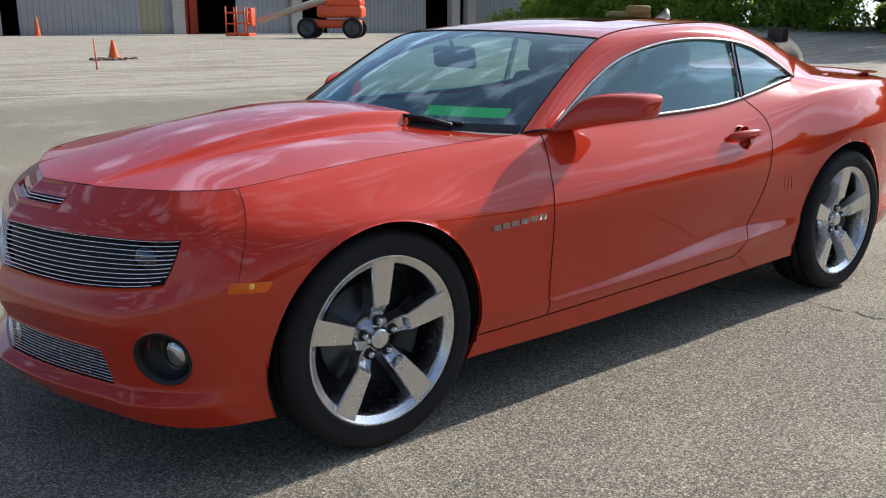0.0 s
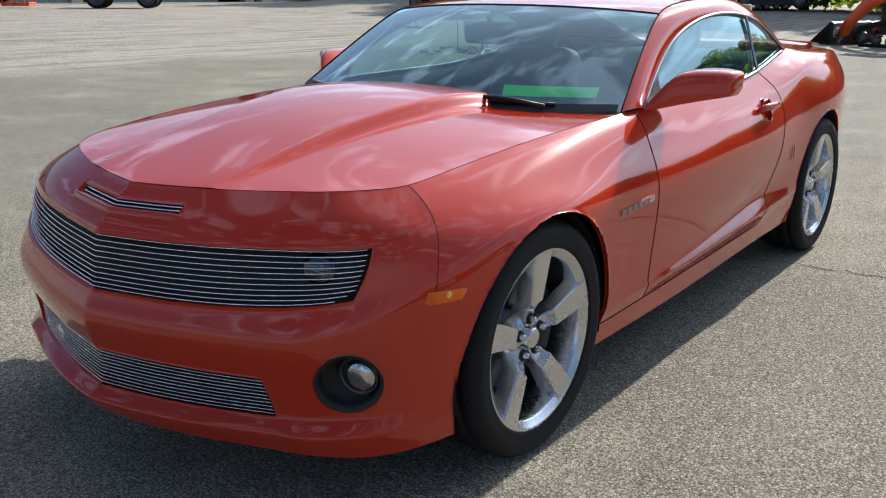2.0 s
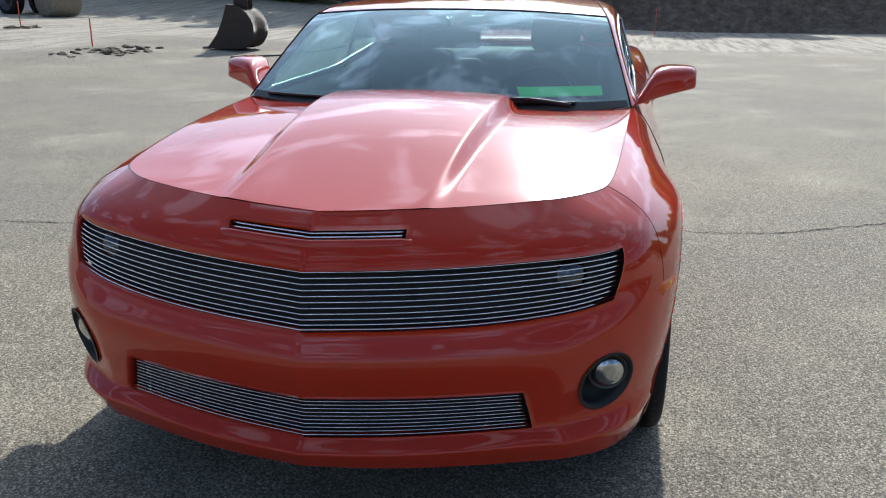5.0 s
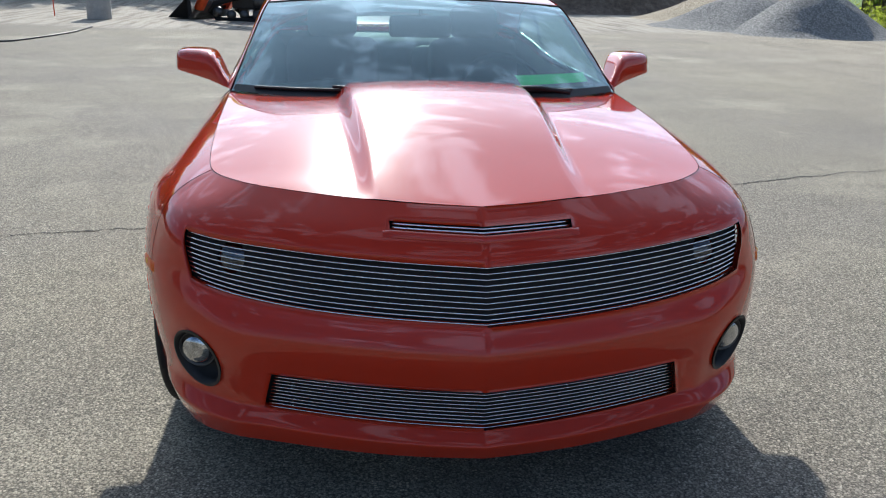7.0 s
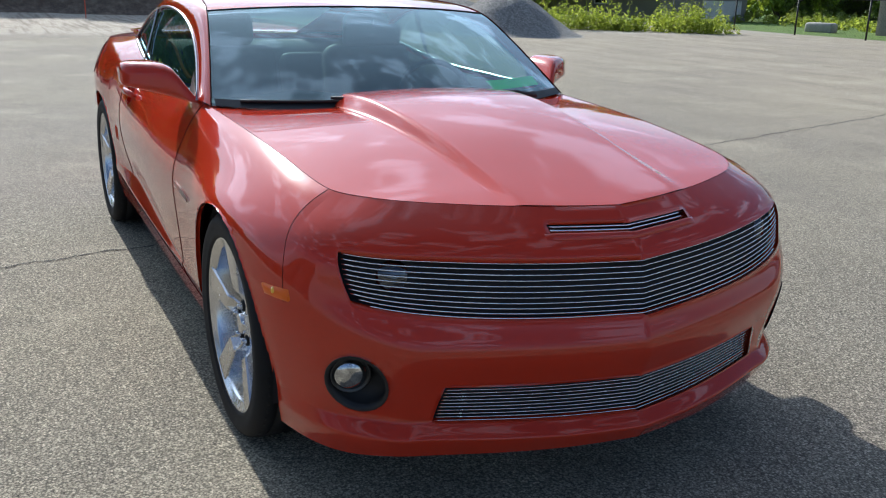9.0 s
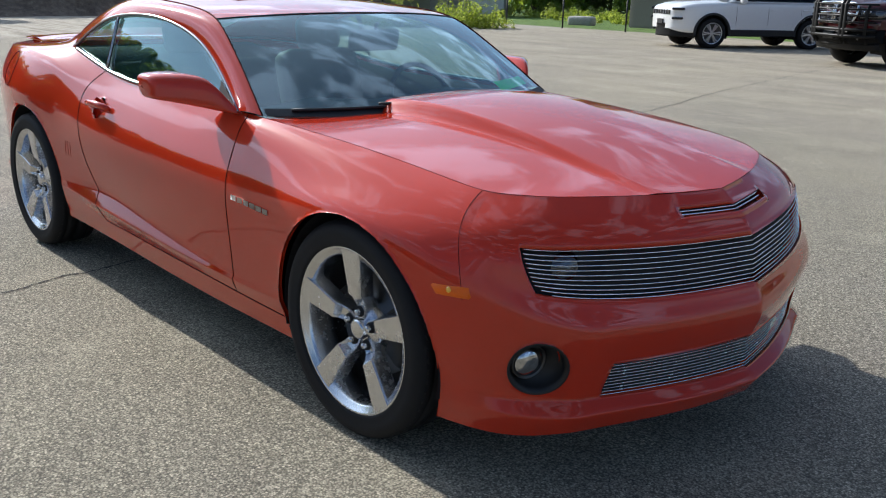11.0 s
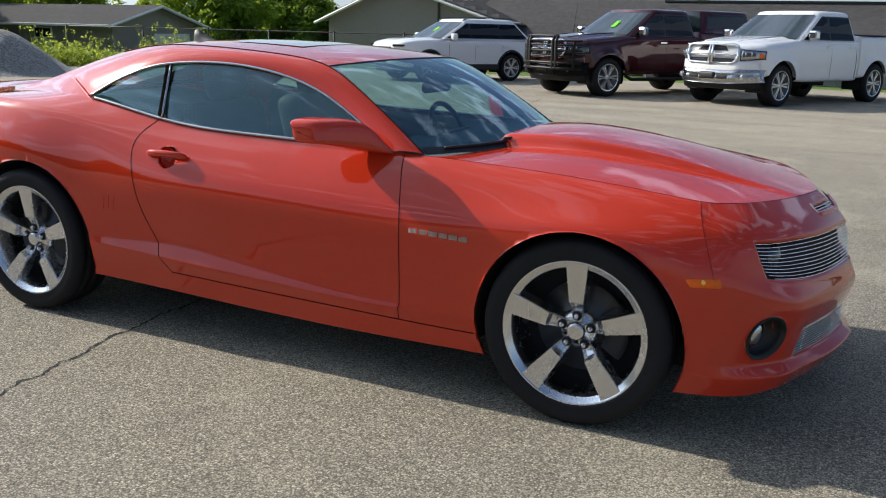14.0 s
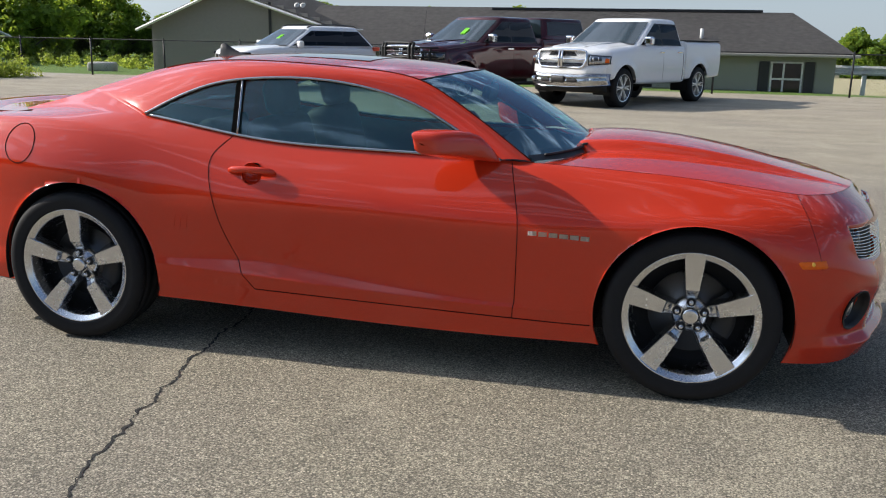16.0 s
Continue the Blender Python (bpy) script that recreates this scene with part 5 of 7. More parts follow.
def build_suv(at):
    car = thing("suv", "white compact SUV with black lower cladding and lime windshield marks", "car", at=at)
    r, base = .365, 2.70
    ar = [(base / 2, r), (-base / 2, r)]
    part("body", hull([(-2.31, .58, .62, .98, 1.08), (-2.27, .70, .52, 1.0, 1.10), (-2.16, .81, .42, 1.02, 1.13), (-1.95, .885, .38, 1.03, 1.15), (-1.3, .925, .36, 1.04, 1.16), (.85, .925, .36, 1.01, 1.13), (1.3, .92, .36, 1.0, 1.115), (1.8, .90, .36, .975, 1.085), (2.08, .83, .38, .94, 1.04), (2.24, .70, .42, .90, .985), (2.31, .52, .46, .87, .935)], ar, .44, .035, .012), WHITE_PAINT, car)
    arch_liners(car, ar, .44, .90)
    for x, z in ar:
        for s in (1, -1):
            bm = bmesh.new()
            prof = [(.435, -.04), (.435, .030), (.455, .038), (.492, .030), (.497, .0)]
            rows = [[Vector((x + rr * math.cos(a), s * (.905 + yy), z + rr * math.sin(a))) for rr, yy in prof] for a in np.linspace(-.12, math.pi + .12, 30)]
            sheet(bm, rows)
            part("arch_cladding", bm, BLACK, car)
    block(car, "sill_cladding", (-.88, -.935, .30), (.88, .935, .47), BLACK, .03)
    bm = bmesh.new()
    sheet(bm, [[Vector((2.335 - .62 * (abs(y) / .9) ** 2.6, y, z)) for y in np.linspace(-.90, .90, 21)] for z in (.26, .30, .46, .58)])
    bmesh.ops.solidify(bm, geom=bm.faces[:], thickness=.05)
    part("bumper_cladding", bm, BLACK, car)
    block(car, "rear_cladding", (-2.34, -.80, .36), (-2.1, .80, .62), BLACK, .08)
    c = (1.08, .22, -1.62, -2.10, .885, .70, 1.12, 1.60)
    part("cab", cabin(*c, bow=.085), WHITE_PAINT, car)
    windows(car, *c, (1.3, .0, -.98, -1.90), lo=.09, hi=.86, gap=.012)
    common(car, .925, 1.06, (-.28, -1.15), .93, WHITE_PAINT, .60, .87, .85)
    door_gaps(car, .925, (.74, -.12, -1.02), .47, 1.0)
    for k in range(7):
        y = -.45 + .15 * k
        block(car, "grille_slot", (2.22, y - .045, .795), (2.332, y + .045, .905), BLACK, .01)
    for s in (1, -1):
        block(car, "headlight", (2.12, min(s * .54, s * .86), .905), (2.25, max(s * .54, s * .86), .965), AUTO_GLASS, .02, turn=s * 36)
        block(car, "fog_lamp", (2.12, min(s * .56, s * .84), .68), (2.255, max(s * .56, s * .84), .74), AUTO_GLASS, .02, turn=s * 36)
        bm = bmesh.new()
        tube(bm, [Vector((.12, s * .60, 1.63)), Vector((-.05, s * .61, 1.70)), Vector((-.8, s * .62, 1.72)), Vector((-1.5, s * .60, 1.70)), Vector((-1.68, s * .59, 1.63))], .018, 6)
        part("roof_rail", bm, STEEL, car)
        block(car, "tail_lamp", (-2.26, min(s * .70, s * .885), 1.02), (-2.02, max(s * .70, s * .885), 1.13), RED_STAKE, .03)
    block(car, "plate", (2.32, -.16, .56), (2.35, .16, .68), BLACK, .005)
    bm = bmesh.new()
    box(bm, (-1.86, -.62, 1.60), (-1.60, .62, 1.635), .012)
    part("roof_spoiler", bm, WHITE_PAINT, car)
    pane(car, "price_mark", [Vector((.74, .02, 1.33)), Vector((.74, .16, 1.33)), Vector((.56, .16, 1.44)), Vector((.56, .02, 1.44))], LIME)
    add_wheels(car, base, 1.66, r, .23)
    return car


def nose(y):
    """How far forward a pickup's front reaches at y."""
    a = abs(y)
    return 2.79 - .05 * (a / .6) ** 2 - (.34 * ((a - .58) / .42) ** 1.7 if a > .58 else 0)


def front_patch(car, name, y0, y1, low, high, out, mat, thick=.02, lean=.0, n=9, label=""):
    """A curved piece that follows the pickup's front between two heights, each a function of y."""
    bm = bmesh.new()
    rows = []
    for t in np.linspace(0, 1, 5):
        rows.append([Vector((nose(y) + out - lean * t - .012 * (2 * t - 1) ** 4, y, low(y) + (high(y) - low(y)) * t)) for y in np.linspace(y0, y1, n)])
    sheet(bm, rows)
    bmesh.ops.recalc_face_normals(bm, faces=bm.faces[:])
    face_out(bm, Vector((1, 0, 0)))
    bmesh.ops.solidify(bm, geom=bm.faces[:], thickness=thick)
    bmesh.ops.recalc_face_normals(bm, faces=bm.faces[:])
    return part(name, bm, mat, car, label)


def pickup_front(car, white, paint):
    """Fascia, bumper, grille and lamps of a pickup."""
    flat = lambda z: lambda y: z
    front_patch(car, "fascia", -.93, .93, flat(.66), lambda y: .855 + .04 * smooth01((abs(y) - .5) / .2), .022, paint, .03, .0, 31)
    bumper_low = lambda y: .44 + .05 * (abs(y) / .99) ** 3
    bumper_high = lambda y: .715 + .02 * smooth01((abs(y) - .45) / .2)
    bm = bmesh.new()
    rows = []
    for t in np.linspace(0, 1, 11):
        bulge = .085 - .055 * abs(2 * t - 1) ** 2.6 - .018 * math.exp(-((t - .62) / .10) ** 2)
        rows.append([Vector((nose(y) + bulge, y * 1.005, bumper_low(y) + (bumper_high(y) - bumper_low(y)) * t)) for y in np.linspace(-1.0, 1.0, 41)])
    sheet(bm, rows)
    bmesh.ops.solidify(bm, geom=bm.faces[:], thickness=.04)
    bmesh.ops.recalc_face_normals(bm, faces=bm.faces[:])
    bumper = part("front_bumper", bm, CHROME if white else GUARD, car)
    for s in (1, -1):
        front_patch(bumper, "bumper_intake", s * .22, s * .46, flat(.53), flat(.61), .090, DARK, .02)
        bm = bmesh.new()
        lathe(bm, [(.0001, .010), (.030, .008), (.038, .0), (.052, .006), (.056, -.02)], 18, pose(nose(.72) + .086, s * .72, .585, 0, 0, -90 + s * -22))
        part("fog_lamp", bm, LENS if white else STEEL, bumper)
    front_patch(car, "air_dam", -.94, .94, flat(.33), flat(.47), -.04, GUARD, .03, -.05, 25)
    front_patch(car, "plate", -.17, .17, flat(.53), flat(.67), .105, BLACK, .02)
    # grille: a bright rounded frame and cross over a fine bright mesh
    half = [(.0, .838), (.50, .845), (.565, .885), (.605, 1.00), (.612, 1.11), (.585, 1.175), (.50, 1.205), (.0, 1.215)]
    loop = half + [(-y, z) for y, z in half[-2:0:-1]]
    at = lambda y, z, out: Vector((nose(y) + out - .10 * (z - .84), y, z))
    bm = bmesh.new()
    pts = [at(y, z, .02) for y, z in loop]
    tube(bm, pts + pts[:2], .030, 8)
    for y in (-.035, .035):
        tube(bm, [at(y, .85, .02), at(y, 1.03, .035), at(y, 1.20, .02)], .030, 8)
    tube(bm, [at(y, 1.025 - .02 * (abs(y) / .6) ** 2, .018) for y in np.linspace(-.60, .60, 13)], .020, 8)
    g = part("grille", bm, CHROME, car)
    bm = bmesh.new()
    bm.faces.new([bm.verts.new(at(y, z, -.012)) for y, z in loop])
    bmesh.ops.solidify(bm, geom=bm.faces[:], thickness=.05)
    bmesh.ops.recalc_face_normals(bm, faces=bm.faces[:])
    part("grille_backing", bm, DARK, g, smooth=False)
    for y0, y1 in ((-.585, -.075), (.075, .585)):
        for z0, z1 in ((.868, 1.000), (1.050, 1.185)):
            bm = bmesh.new()
            for j in range(5):
                for i in range(11):
                    y, z = y0 + (y1 - y0) * (i + .25 + .5 * (j % 2)) / 11.2, z0 + (z1 - z0) * (j + .5) / 5
                    if abs(y) > .565 and (z < .93 or z > 1.16):
                        continue
                    c = at(y, z, .004)
                    a, b = .017, .0085
                    ring = [bm.verts.new(c + Vector((d, p, q))) for d, p, q in ((0, -a, 0), (.004, 0, -b), (0, a, 0), (.004, 0, b))]
                    tip = bm.verts.new(c + Vector((.012, 0, 0)))
                    for k in range(4):
                        bm.faces.new((ring[k], ring[(k + 1) % 4], tip))
            part("grille_mesh", bm, MESH_CHROME if white else MIRROR_CHROME, g, smooth=False)
    for s in (1, -1):
        q = lambda y: (abs(y) - .65) / .34
        lo, hi = (lambda y: .895 + .035 * q(y)), (lambda y: 1.125 - .03 * q(y))
        lamp = front_patch(car, "headlight", s * .655, s * .985, lo, hi, .030, BLACK, .03, .02)
        front_patch(lamp, "reflector", s * .672, s * .975, lambda y: lo(y) + .018, lambda y: hi(y) - .016, .036, MIRROR_CHROME if white else DIM_LENS, .01, .02)
        front_patch(lamp, "lamp_bezel", s * .70, s * .87, lambda y: lo(y) + .075, lambda y: hi(y) - .045, .040, STEEL, .01, .02)
        for y in (.735, .815):
            bm = bmesh.new()
            lathe(bm, [(.0001, .012), (.018, .010), (.026, .0), (.033, .008), (.036, -.01)], 16, pose(nose(y) + .036, s * y, 1.035, 0, 0, -90 + s * -35))
            part("projector", bm, LENS, lamp)
        if white:
            front_patch(lamp, "indicator", s * .915, s * .968, lambda y: lo(y) + .03, lambda y: hi(y) - .03 - .10 * max(0, q(y) - .75), .042, AMBER, .01, .02, label="amber indicator lens")


def build_pickup(at, white):
    label = "white crew-cab pickup with chrome grille and bumper" if white else "maroon crew-cab pickup with black brush guard and bed cap"
    car = thing("pickup_truck", label, "truck", at=at)
    paint = WHITE_PAINT if white else MAROON
    r, base, tail = .42, 3.57, -3.0
    ar = [(base / 2, r), (-base / 2, r)]
    snout = [(nose(y), y, zb, zs, zt) for y, zb, zs, zt in ((1.0, .60, 1.07, 1.245), (.985, .62, 1.065, 1.24), (.95, .64, 1.06, 1.235), (.90, .66, 1.05, 1.23), (.83, .68, 1.04, 1.222), (.74, .69, 1.03, 1.21), (.64, .70, 1.0, 1.18))]
    part("body", hull([(-1.02, .99, .48, 1.22, 1.34), (.95, 1.0, .48, 1.20, 1.34), (1.3, 1.0, .50, 1.16, 1.33), (1.9, 1.005, .56, 1.10, 1.285)] + snout, ar, .50, .06, .035, (.12, .26, .95)), paint, car)
    part("bed", hull([(tail, .97, .62, 1.34, 1.42), (tail + .07, .99, .58, 1.36, 1.45), (-1.06, .99, .54, 1.36, 1.45)], ar, .50, .0, .03), paint, car)
    arch_liners(car, ar, .50, .97)
    c = (1.30, .44, -.84, -1.02, .935, .785, 1.32, 1.87)
    part("cab", cabin(*c, bow=.075), paint, car)
    windows(car, *c, (1.5, .06, -.86), lo=.06, hi=.87, gap=.022)
    common(car, .992, 1.30, (.16, -.72), 1.17, CHROME, .86, .95, .9)
    door_gaps(car, .995, (1.06, .05, -.93), .54, 1.18)
    for y in (-.42, .42):
        bm = bmesh.new()
        tube(bm, [Vector((1.25, y * 1.15, 1.388)), Vector((1.9, y, 1.348)), Vector((2.5, y * .92, 1.278))], .028, 8, flat=.35)
        part("hood_crease", bm, paint, car)
    if not white:
        cc = (-1.05, -1.10, -2.85, -2.98, .94, .83, 1.43, 1.92)
        part("bed_cap", cabin(*cc, bow=.04), paint, car)
        windows(car, *cc, (-.9, -2.95), lo=.22, hi=.85)
        for y in (-.84, -.50, -.40, .40, .50, .84):
            top = 1.30 if abs(y) < .6 else 1.20
            bm = bmesh.new()
            tube(bm, [Vector((nose(y) + .07, y, .46)), Vector((nose(y) + .15, y, .62)), Vector((nose(y) + .15, y, top - .12)), Vector((nose(y) + .10, y, top))], .036 if abs(y) < .6 else .030, 8)
            part("guard_post", bm, GUARD, car)
        for z in (.60, .72, .86, .98, 1.10, 1.19, 1.29):
            w = .95 if z < 1.25 else .50
            bm = bmesh.new()
            tube(bm, [Vector((nose(y) + .145 - (.04 if z > 1.25 else 0), y, z)) for y in np.linspace(-w, w, 15)], .030 if z > 1.25 or z < .8 else .017, 8)
            part("guard_rail", bm, GUARD, car)
        for s in (1, -1):
            bm = bmesh.new()
            tube(bm, [Vector((1.25, s * .95, .46)), Vector((1.15, s * 1.05, .38)), Vector((-.2, s * 1.05, .38)), Vector((-.75, s * 1.05, .38)), Vector((-.85, s * .95, .46))], .04, 8)
            part("step_bar", bm, GUARD, car)
        bm = bmesh.new()
        tube(bm, [Vector((1.35, -.80, 1.30)), Vector((1.25, -.80, 2.05))], .006, 5)
        part("antenna", bm, BLACK, car)
        pane(car, "price_mark", [Vector((1.04, .14, 1.52)), Vector((1.04, .28, 1.52)), Vector((.84, .28, 1.66)), Vector((.84, .14, 1.66))], LIME)
    else:
        block(car, "bed_rail_cap", (tail + .04, -.94, 1.452), (-1.10, .94, 1.470), BLACK, .006)
    block(car, "tow_bumper", (tail - .12, -.92, .60), (tail + .07, .92, .80), CHROME, .03)
    pickup_front(car, white, paint)
    add_wheels(car, base, 1.73, r, .28)
    return car


def parked(front_left, heading, base, track):
    """The pose of a vehicle from its front left wheel's place and its heading in degrees from +x."""
    h = radians(heading)
    fx, fy = math.cos(h), math.sin(h)
    cx = front_left[0] - fx * base / 2 + fy * track / 2
    cy = front_left[1] - fy * base / 2 - fx * track / 2
    return pose(cx, cy, ground_z(cx, cy), 0, 0, heading)


build_suv(parked((-8.6, 17.8), 238, 2.70, 1.72))
build_pickup(parked((-3.1, 15.7), 238, 3.57, 1.95), False)
build_pickup(parked((.50, 15.5), 242, 3.57, 1.90), True)


# ---------------- plants ----------------
def leaves(bm, rnd, centre, radius, count, size, squash=1.0):
    for _ in range(count):
        while True:
            d = Vector((rnd.uniform(-1, 1), rnd.uniform(-1, 1), rnd.uniform(-1, 1)))
            if .05 < d.length < 1:
                break
        d = d * (d.length ** -.55)
        p = centre + Vector((d.x, d.y, d.z * squash)) * radius
        n = (d + Vector((rnd.uniform(-1, 1), rnd.uniform(-1, 1), rnd.uniform(-.3, 1.2)))).normalized()
        a = n.orthogonal().normalized()
        a.rotate(Matrix.Rotation(rnd.uniform(0, 6.28), 3, n))
        b = n.cross(a)
        s = size * rnd.uniform(.6, 1.4)
        bm.faces.new([bm.verts.new(p + q) for q in (a * s, b * s * .5, -a * s, -b * s * .5)])


def tree(height, spread, seed, mat, leaf=.20, many=115):
    rnd = random.Random(seed)
    ob = thing("tree", "broad leafy green tree in full summer leaf", "tree", "trees round the lot")
    bm = bmesh.new()
    lean = Vector((rnd.uniform(-.2, .2), rnd.uniform(-.2, .2), 1))
    trunk = [lean * (height * .62 * t) + Vector((rnd.uniform(-.08, .08), rnd.uniform(-.08, .08), 0)) for t in np.linspace(0, 1, 6)]
    tube(bm, trunk, [height * .026 * (1 - .13 * k) for k in range(6)], 8)
    tips = []
    for k in range(11):
        a = k * 2.4 + rnd.uniform(-.4, .4)
        z0 = height * rnd.uniform(.06, .6)
        start = lean * z0
        tip = start + Vector((math.cos(a) * spread * rnd.uniform(.5, .95), math.sin(a) * spread * rnd.uniform(.5, .95), height * rnd.uniform(.08, .30)))
        tube(bm, [start, start.lerp(tip, .5) + Vector((0, 0, .1)), tip], [height * .010, height * .006, height * .003], 5)
        tips.append(tip)
    part("trunk", bm, BARK, ob)
    bm = bmesh.new()
    for tip in tips + [lean * height * t for t in (.14, .24, .36, .48, .62, .75, .86)]:
        for _ in range(4):
            c = tip + Vector((rnd.uniform(-1, 1), rnd.uniform(-1, 1), rnd.uniform(-.6, .9))) * spread * .34
            leaves(bm, rnd, c, spread * rnd.uniform(.20, .36), many, leaf, .8)
    tagged(part("crown", bm, mat, ob, smooth=False), kind="stuff")
    return ob


TREES = [tree(6.5, 2.6, 11, LEAF), tree(5.0, 2.2, 12, LEAF), tree(7.5, 2.8, 13, LEAF_DARK), tree(4.0, 2.0, 14, LEAF_DARK, .19)]
used = set()


def plant(k, x, y, z, turn=0, s=1.0):
    if abs(y + 11) < 4 and -41 < x < -30:      # the excavator's clearing
        return None
    if k in used:
        ob = copy_thing(TREES[k], pose(x, y, z, 0, 0, turn) @ Matrix.Diagonal((s, s, s, 1)))
    else:
        ob = TREES[k]
        ob.matrix_basis = pose(x, y, z, 0, 0, turn) @ Matrix.Diagonal((s, s, s, 1))
        used.add(k)
    return ob


rnd = random.Random(4)
# wood behind the dirt bank, seen over the tail
for k in range(22):
    x, y = -42 - rnd.uniform(0, 3), -40 + 2.9 * k + rnd.uniform(-1, 1)
    plant(rnd.choice((0, 2, 2, 1)), x, y, ground_z(x, y) - .05, rnd.uniform(0, 360), rnd.uniform(.95, 1.2))
for k in range(20):
    x, y = -37 - rnd.uniform(0, 4), -34 + 3.0 * k + rnd.uniform(-1, 1)
    plant(rnd.choice((0, 2, 3, 1)), x, y, ground_z(x, y) - .05, rnd.uniform(0, 360), rnd.uniform(.8, 1.15))
# trees by the neighbour's house and behind the meadow
for x, y, k, s in ((-31.5, 37, 0, .80), (-33, 40, 1, .85), (-36, 46, 2, .55), (-34, 55, 1, .5), (-31, 62, 0, .65), (-40, 66, 2, .42), (-26, 66, 2, .55), (-22, 70, 1, .7), (-41, 20, 2, .9), (-38, 15, 3, 1.0), (-47, 33, 2, 1.0), (-45, 38, 2, .9), (-47, 50, 0, .7), (-19, 74, 0, .6), (-27, 56, 3, .7), (-46, 28, 0, .9), (-45, 24, 2, .9)):
    plant(k, x, y, -.2, rnd.uniform(0, 360), s)
for k in range(20):
    plant(3, 8 + 2.3 * k + rnd.uniform(-1, 1), 74 + rnd.uniform(0, 8), -1.4, rnd.uniform(0, 360), rnd.uniform(.70, .92))
plant(1, -5.0, 40, -.6, 20, .72)
for k in range(13):
    t = k / 12
    plant(rnd.choice((0, 1, 1, 0, 2)), -40 + 15 * t + rnd.uniform(-1, 1), 47 + 8 * t + rnd.uniform(-2, 2), -.2, rnd.uniform(0, 360), rnd.uniform(.46, .68))


def scrub(name, label, cat, spots, mat, seed, size, stalks=False):
    rnd = random.Random(seed)
    bm = bmesh.new()
    for x, y, z, r, h, n in spots:
        for _ in range(max(2, int(n / 60))):
            c = Vector((x + rnd.uniform(-1, 1) * r, y + rnd.uniform(-1, 1) * r, z + h * rnd.uniform(.15, .75)))
            leaves(bm, rnd, c, h * rnd.uniform(.22, .42), 60, size, 1.1)
        if stalks:
            for _ in range(int(r * 14)):
                b = Vector((x + rnd.uniform(-1, 1) * r, y + rnd.uniform(-1, 1) * r, z))
                t = b + Vector((rnd.uniform(-.2, .2), rnd.uniform(-.2, .2), h * rnd.uniform(.9, 1.6)))
                tube(bm, [b, b.lerp(t, .5) + Vector((.02, 0, 0)), t], [.012, .008, .003], 4, cap=False)
                leaves(bm, rnd, t, .09, 8, size * .7)
    return tagged(part(name, bm, mat, smooth=False), label, cat, kind="stuff")


rnd = random.Random(8)
scrub("weeds", "tall yellow-green weeds along the lot's edge", "plants",
      [(-22.5 + t * .55 + rnd.uniform(-.5, .5), 15.0 + t * .62 + rnd.uniform(-.5, .5), .0, .8, rnd.uniform(.5, .95), 1500) for t in range(9)], WEED, 21, .05, True)
scrub("bush", "dense low green bushes on the bank", "bush",
      [(-35.5 + rnd.uniform(-1, 1), -38 + 1.6 * t, ground_z(-35.5, -38 + 1.6 * t) - .05, 1.1, rnd.uniform(1.2, 2.6), 900) for t in range(22) if not 14 <= t <= 20], LEAF, 22, .12)
scrub("meadow", "overgrown sunlit meadow behind the fence", "plants",
      [(-31 + .95 * (t % 14) + rnd.uniform(-1, 1), 33.5 + 3 * (t // 14) + rnd.uniform(-1, 1) - .15 * (t % 14), -.1, 1.4, rnd.uniform(.4, .8), 260) for t in range(42)], WEED, 23, .07)


# ---------------- heaps and the dirt bank ----------------
def heap(x, y, r, h, mat, label, seed):
    bm = bmesh.new()
    rows = []
    n = 40
    for i in range(15):
        q = i / 14
        ring = []
        for k in range(n + 1):
            a = 2 * math.pi * (k % n) / n
            wob = 1 + .12 * noise.noise(Vector((math.cos(a) * 1.5 + seed, math.sin(a) * 1.5, q)))
            px, py = x + r * q * wob * math.cos(a), y + r * q * wob * math.sin(a)
            hz = h * (.5 + .5 * math.cos(math.pi * min(1, q))) ** .85 + .03 * noise.noise(Vector((px * 3, py * 3, seed)))
            ring.append(Vector((px, py, ground_z(px, py) - .02 + max(hz, 0))))
        rows.append(ring)
    sheet(bm, rows, flip=True)
    bmesh.ops.remove_doubles(bm, verts=bm.verts[:], dist=.001)
    tagged(part("mound", bm, mat), label, "heap", "heaps of stone")


heap(-20.4, 11.2, 2.9, .92, GREY_STONE, "grey crushed stone heap on the gravel", 1)
heap(-17.9, 11.8, 2.3, 1.12, GREY_STONE, "pale grey stone heap beside weeds", 2)
heap(-24.8, 13.6, 4.2, 1.28, TAN_STONE, "tan gravel heap behind the grey one", 3)
heap(-47, -40, 3.4, 1.9, TAN_STONE, "tan sand heap beside the grey building", 4)

bm = bmesh.new()
rows = []
for i in range(70):
    y = -5 + 20 * i / 69
    end = smooth01((y + 5) / 2.5) * smooth01((15 - y) / 4)
    row = []
    for j in range(14):
        q = j / 13
        n1 = noise.noise(Vector((y * .45, q * 3, 2))) * .5 + noise.noise(Vector((y * 1.4, q * 6, 5))) * .22
        x = -27.5 - 5 * q + n1 * .8
        row.append(Vector((x, y, ground_z(x, y) - .05 + end * (2.6 * smooth01(q * 1.35) + n1 * .35 * q))))
    rows.append(row)
sheet(bm, rows, flip=True)
tagged(part("dirt_bank", bm, DIRT), "dark brown bank of bare dug earth", "earth bank", kind="structure")

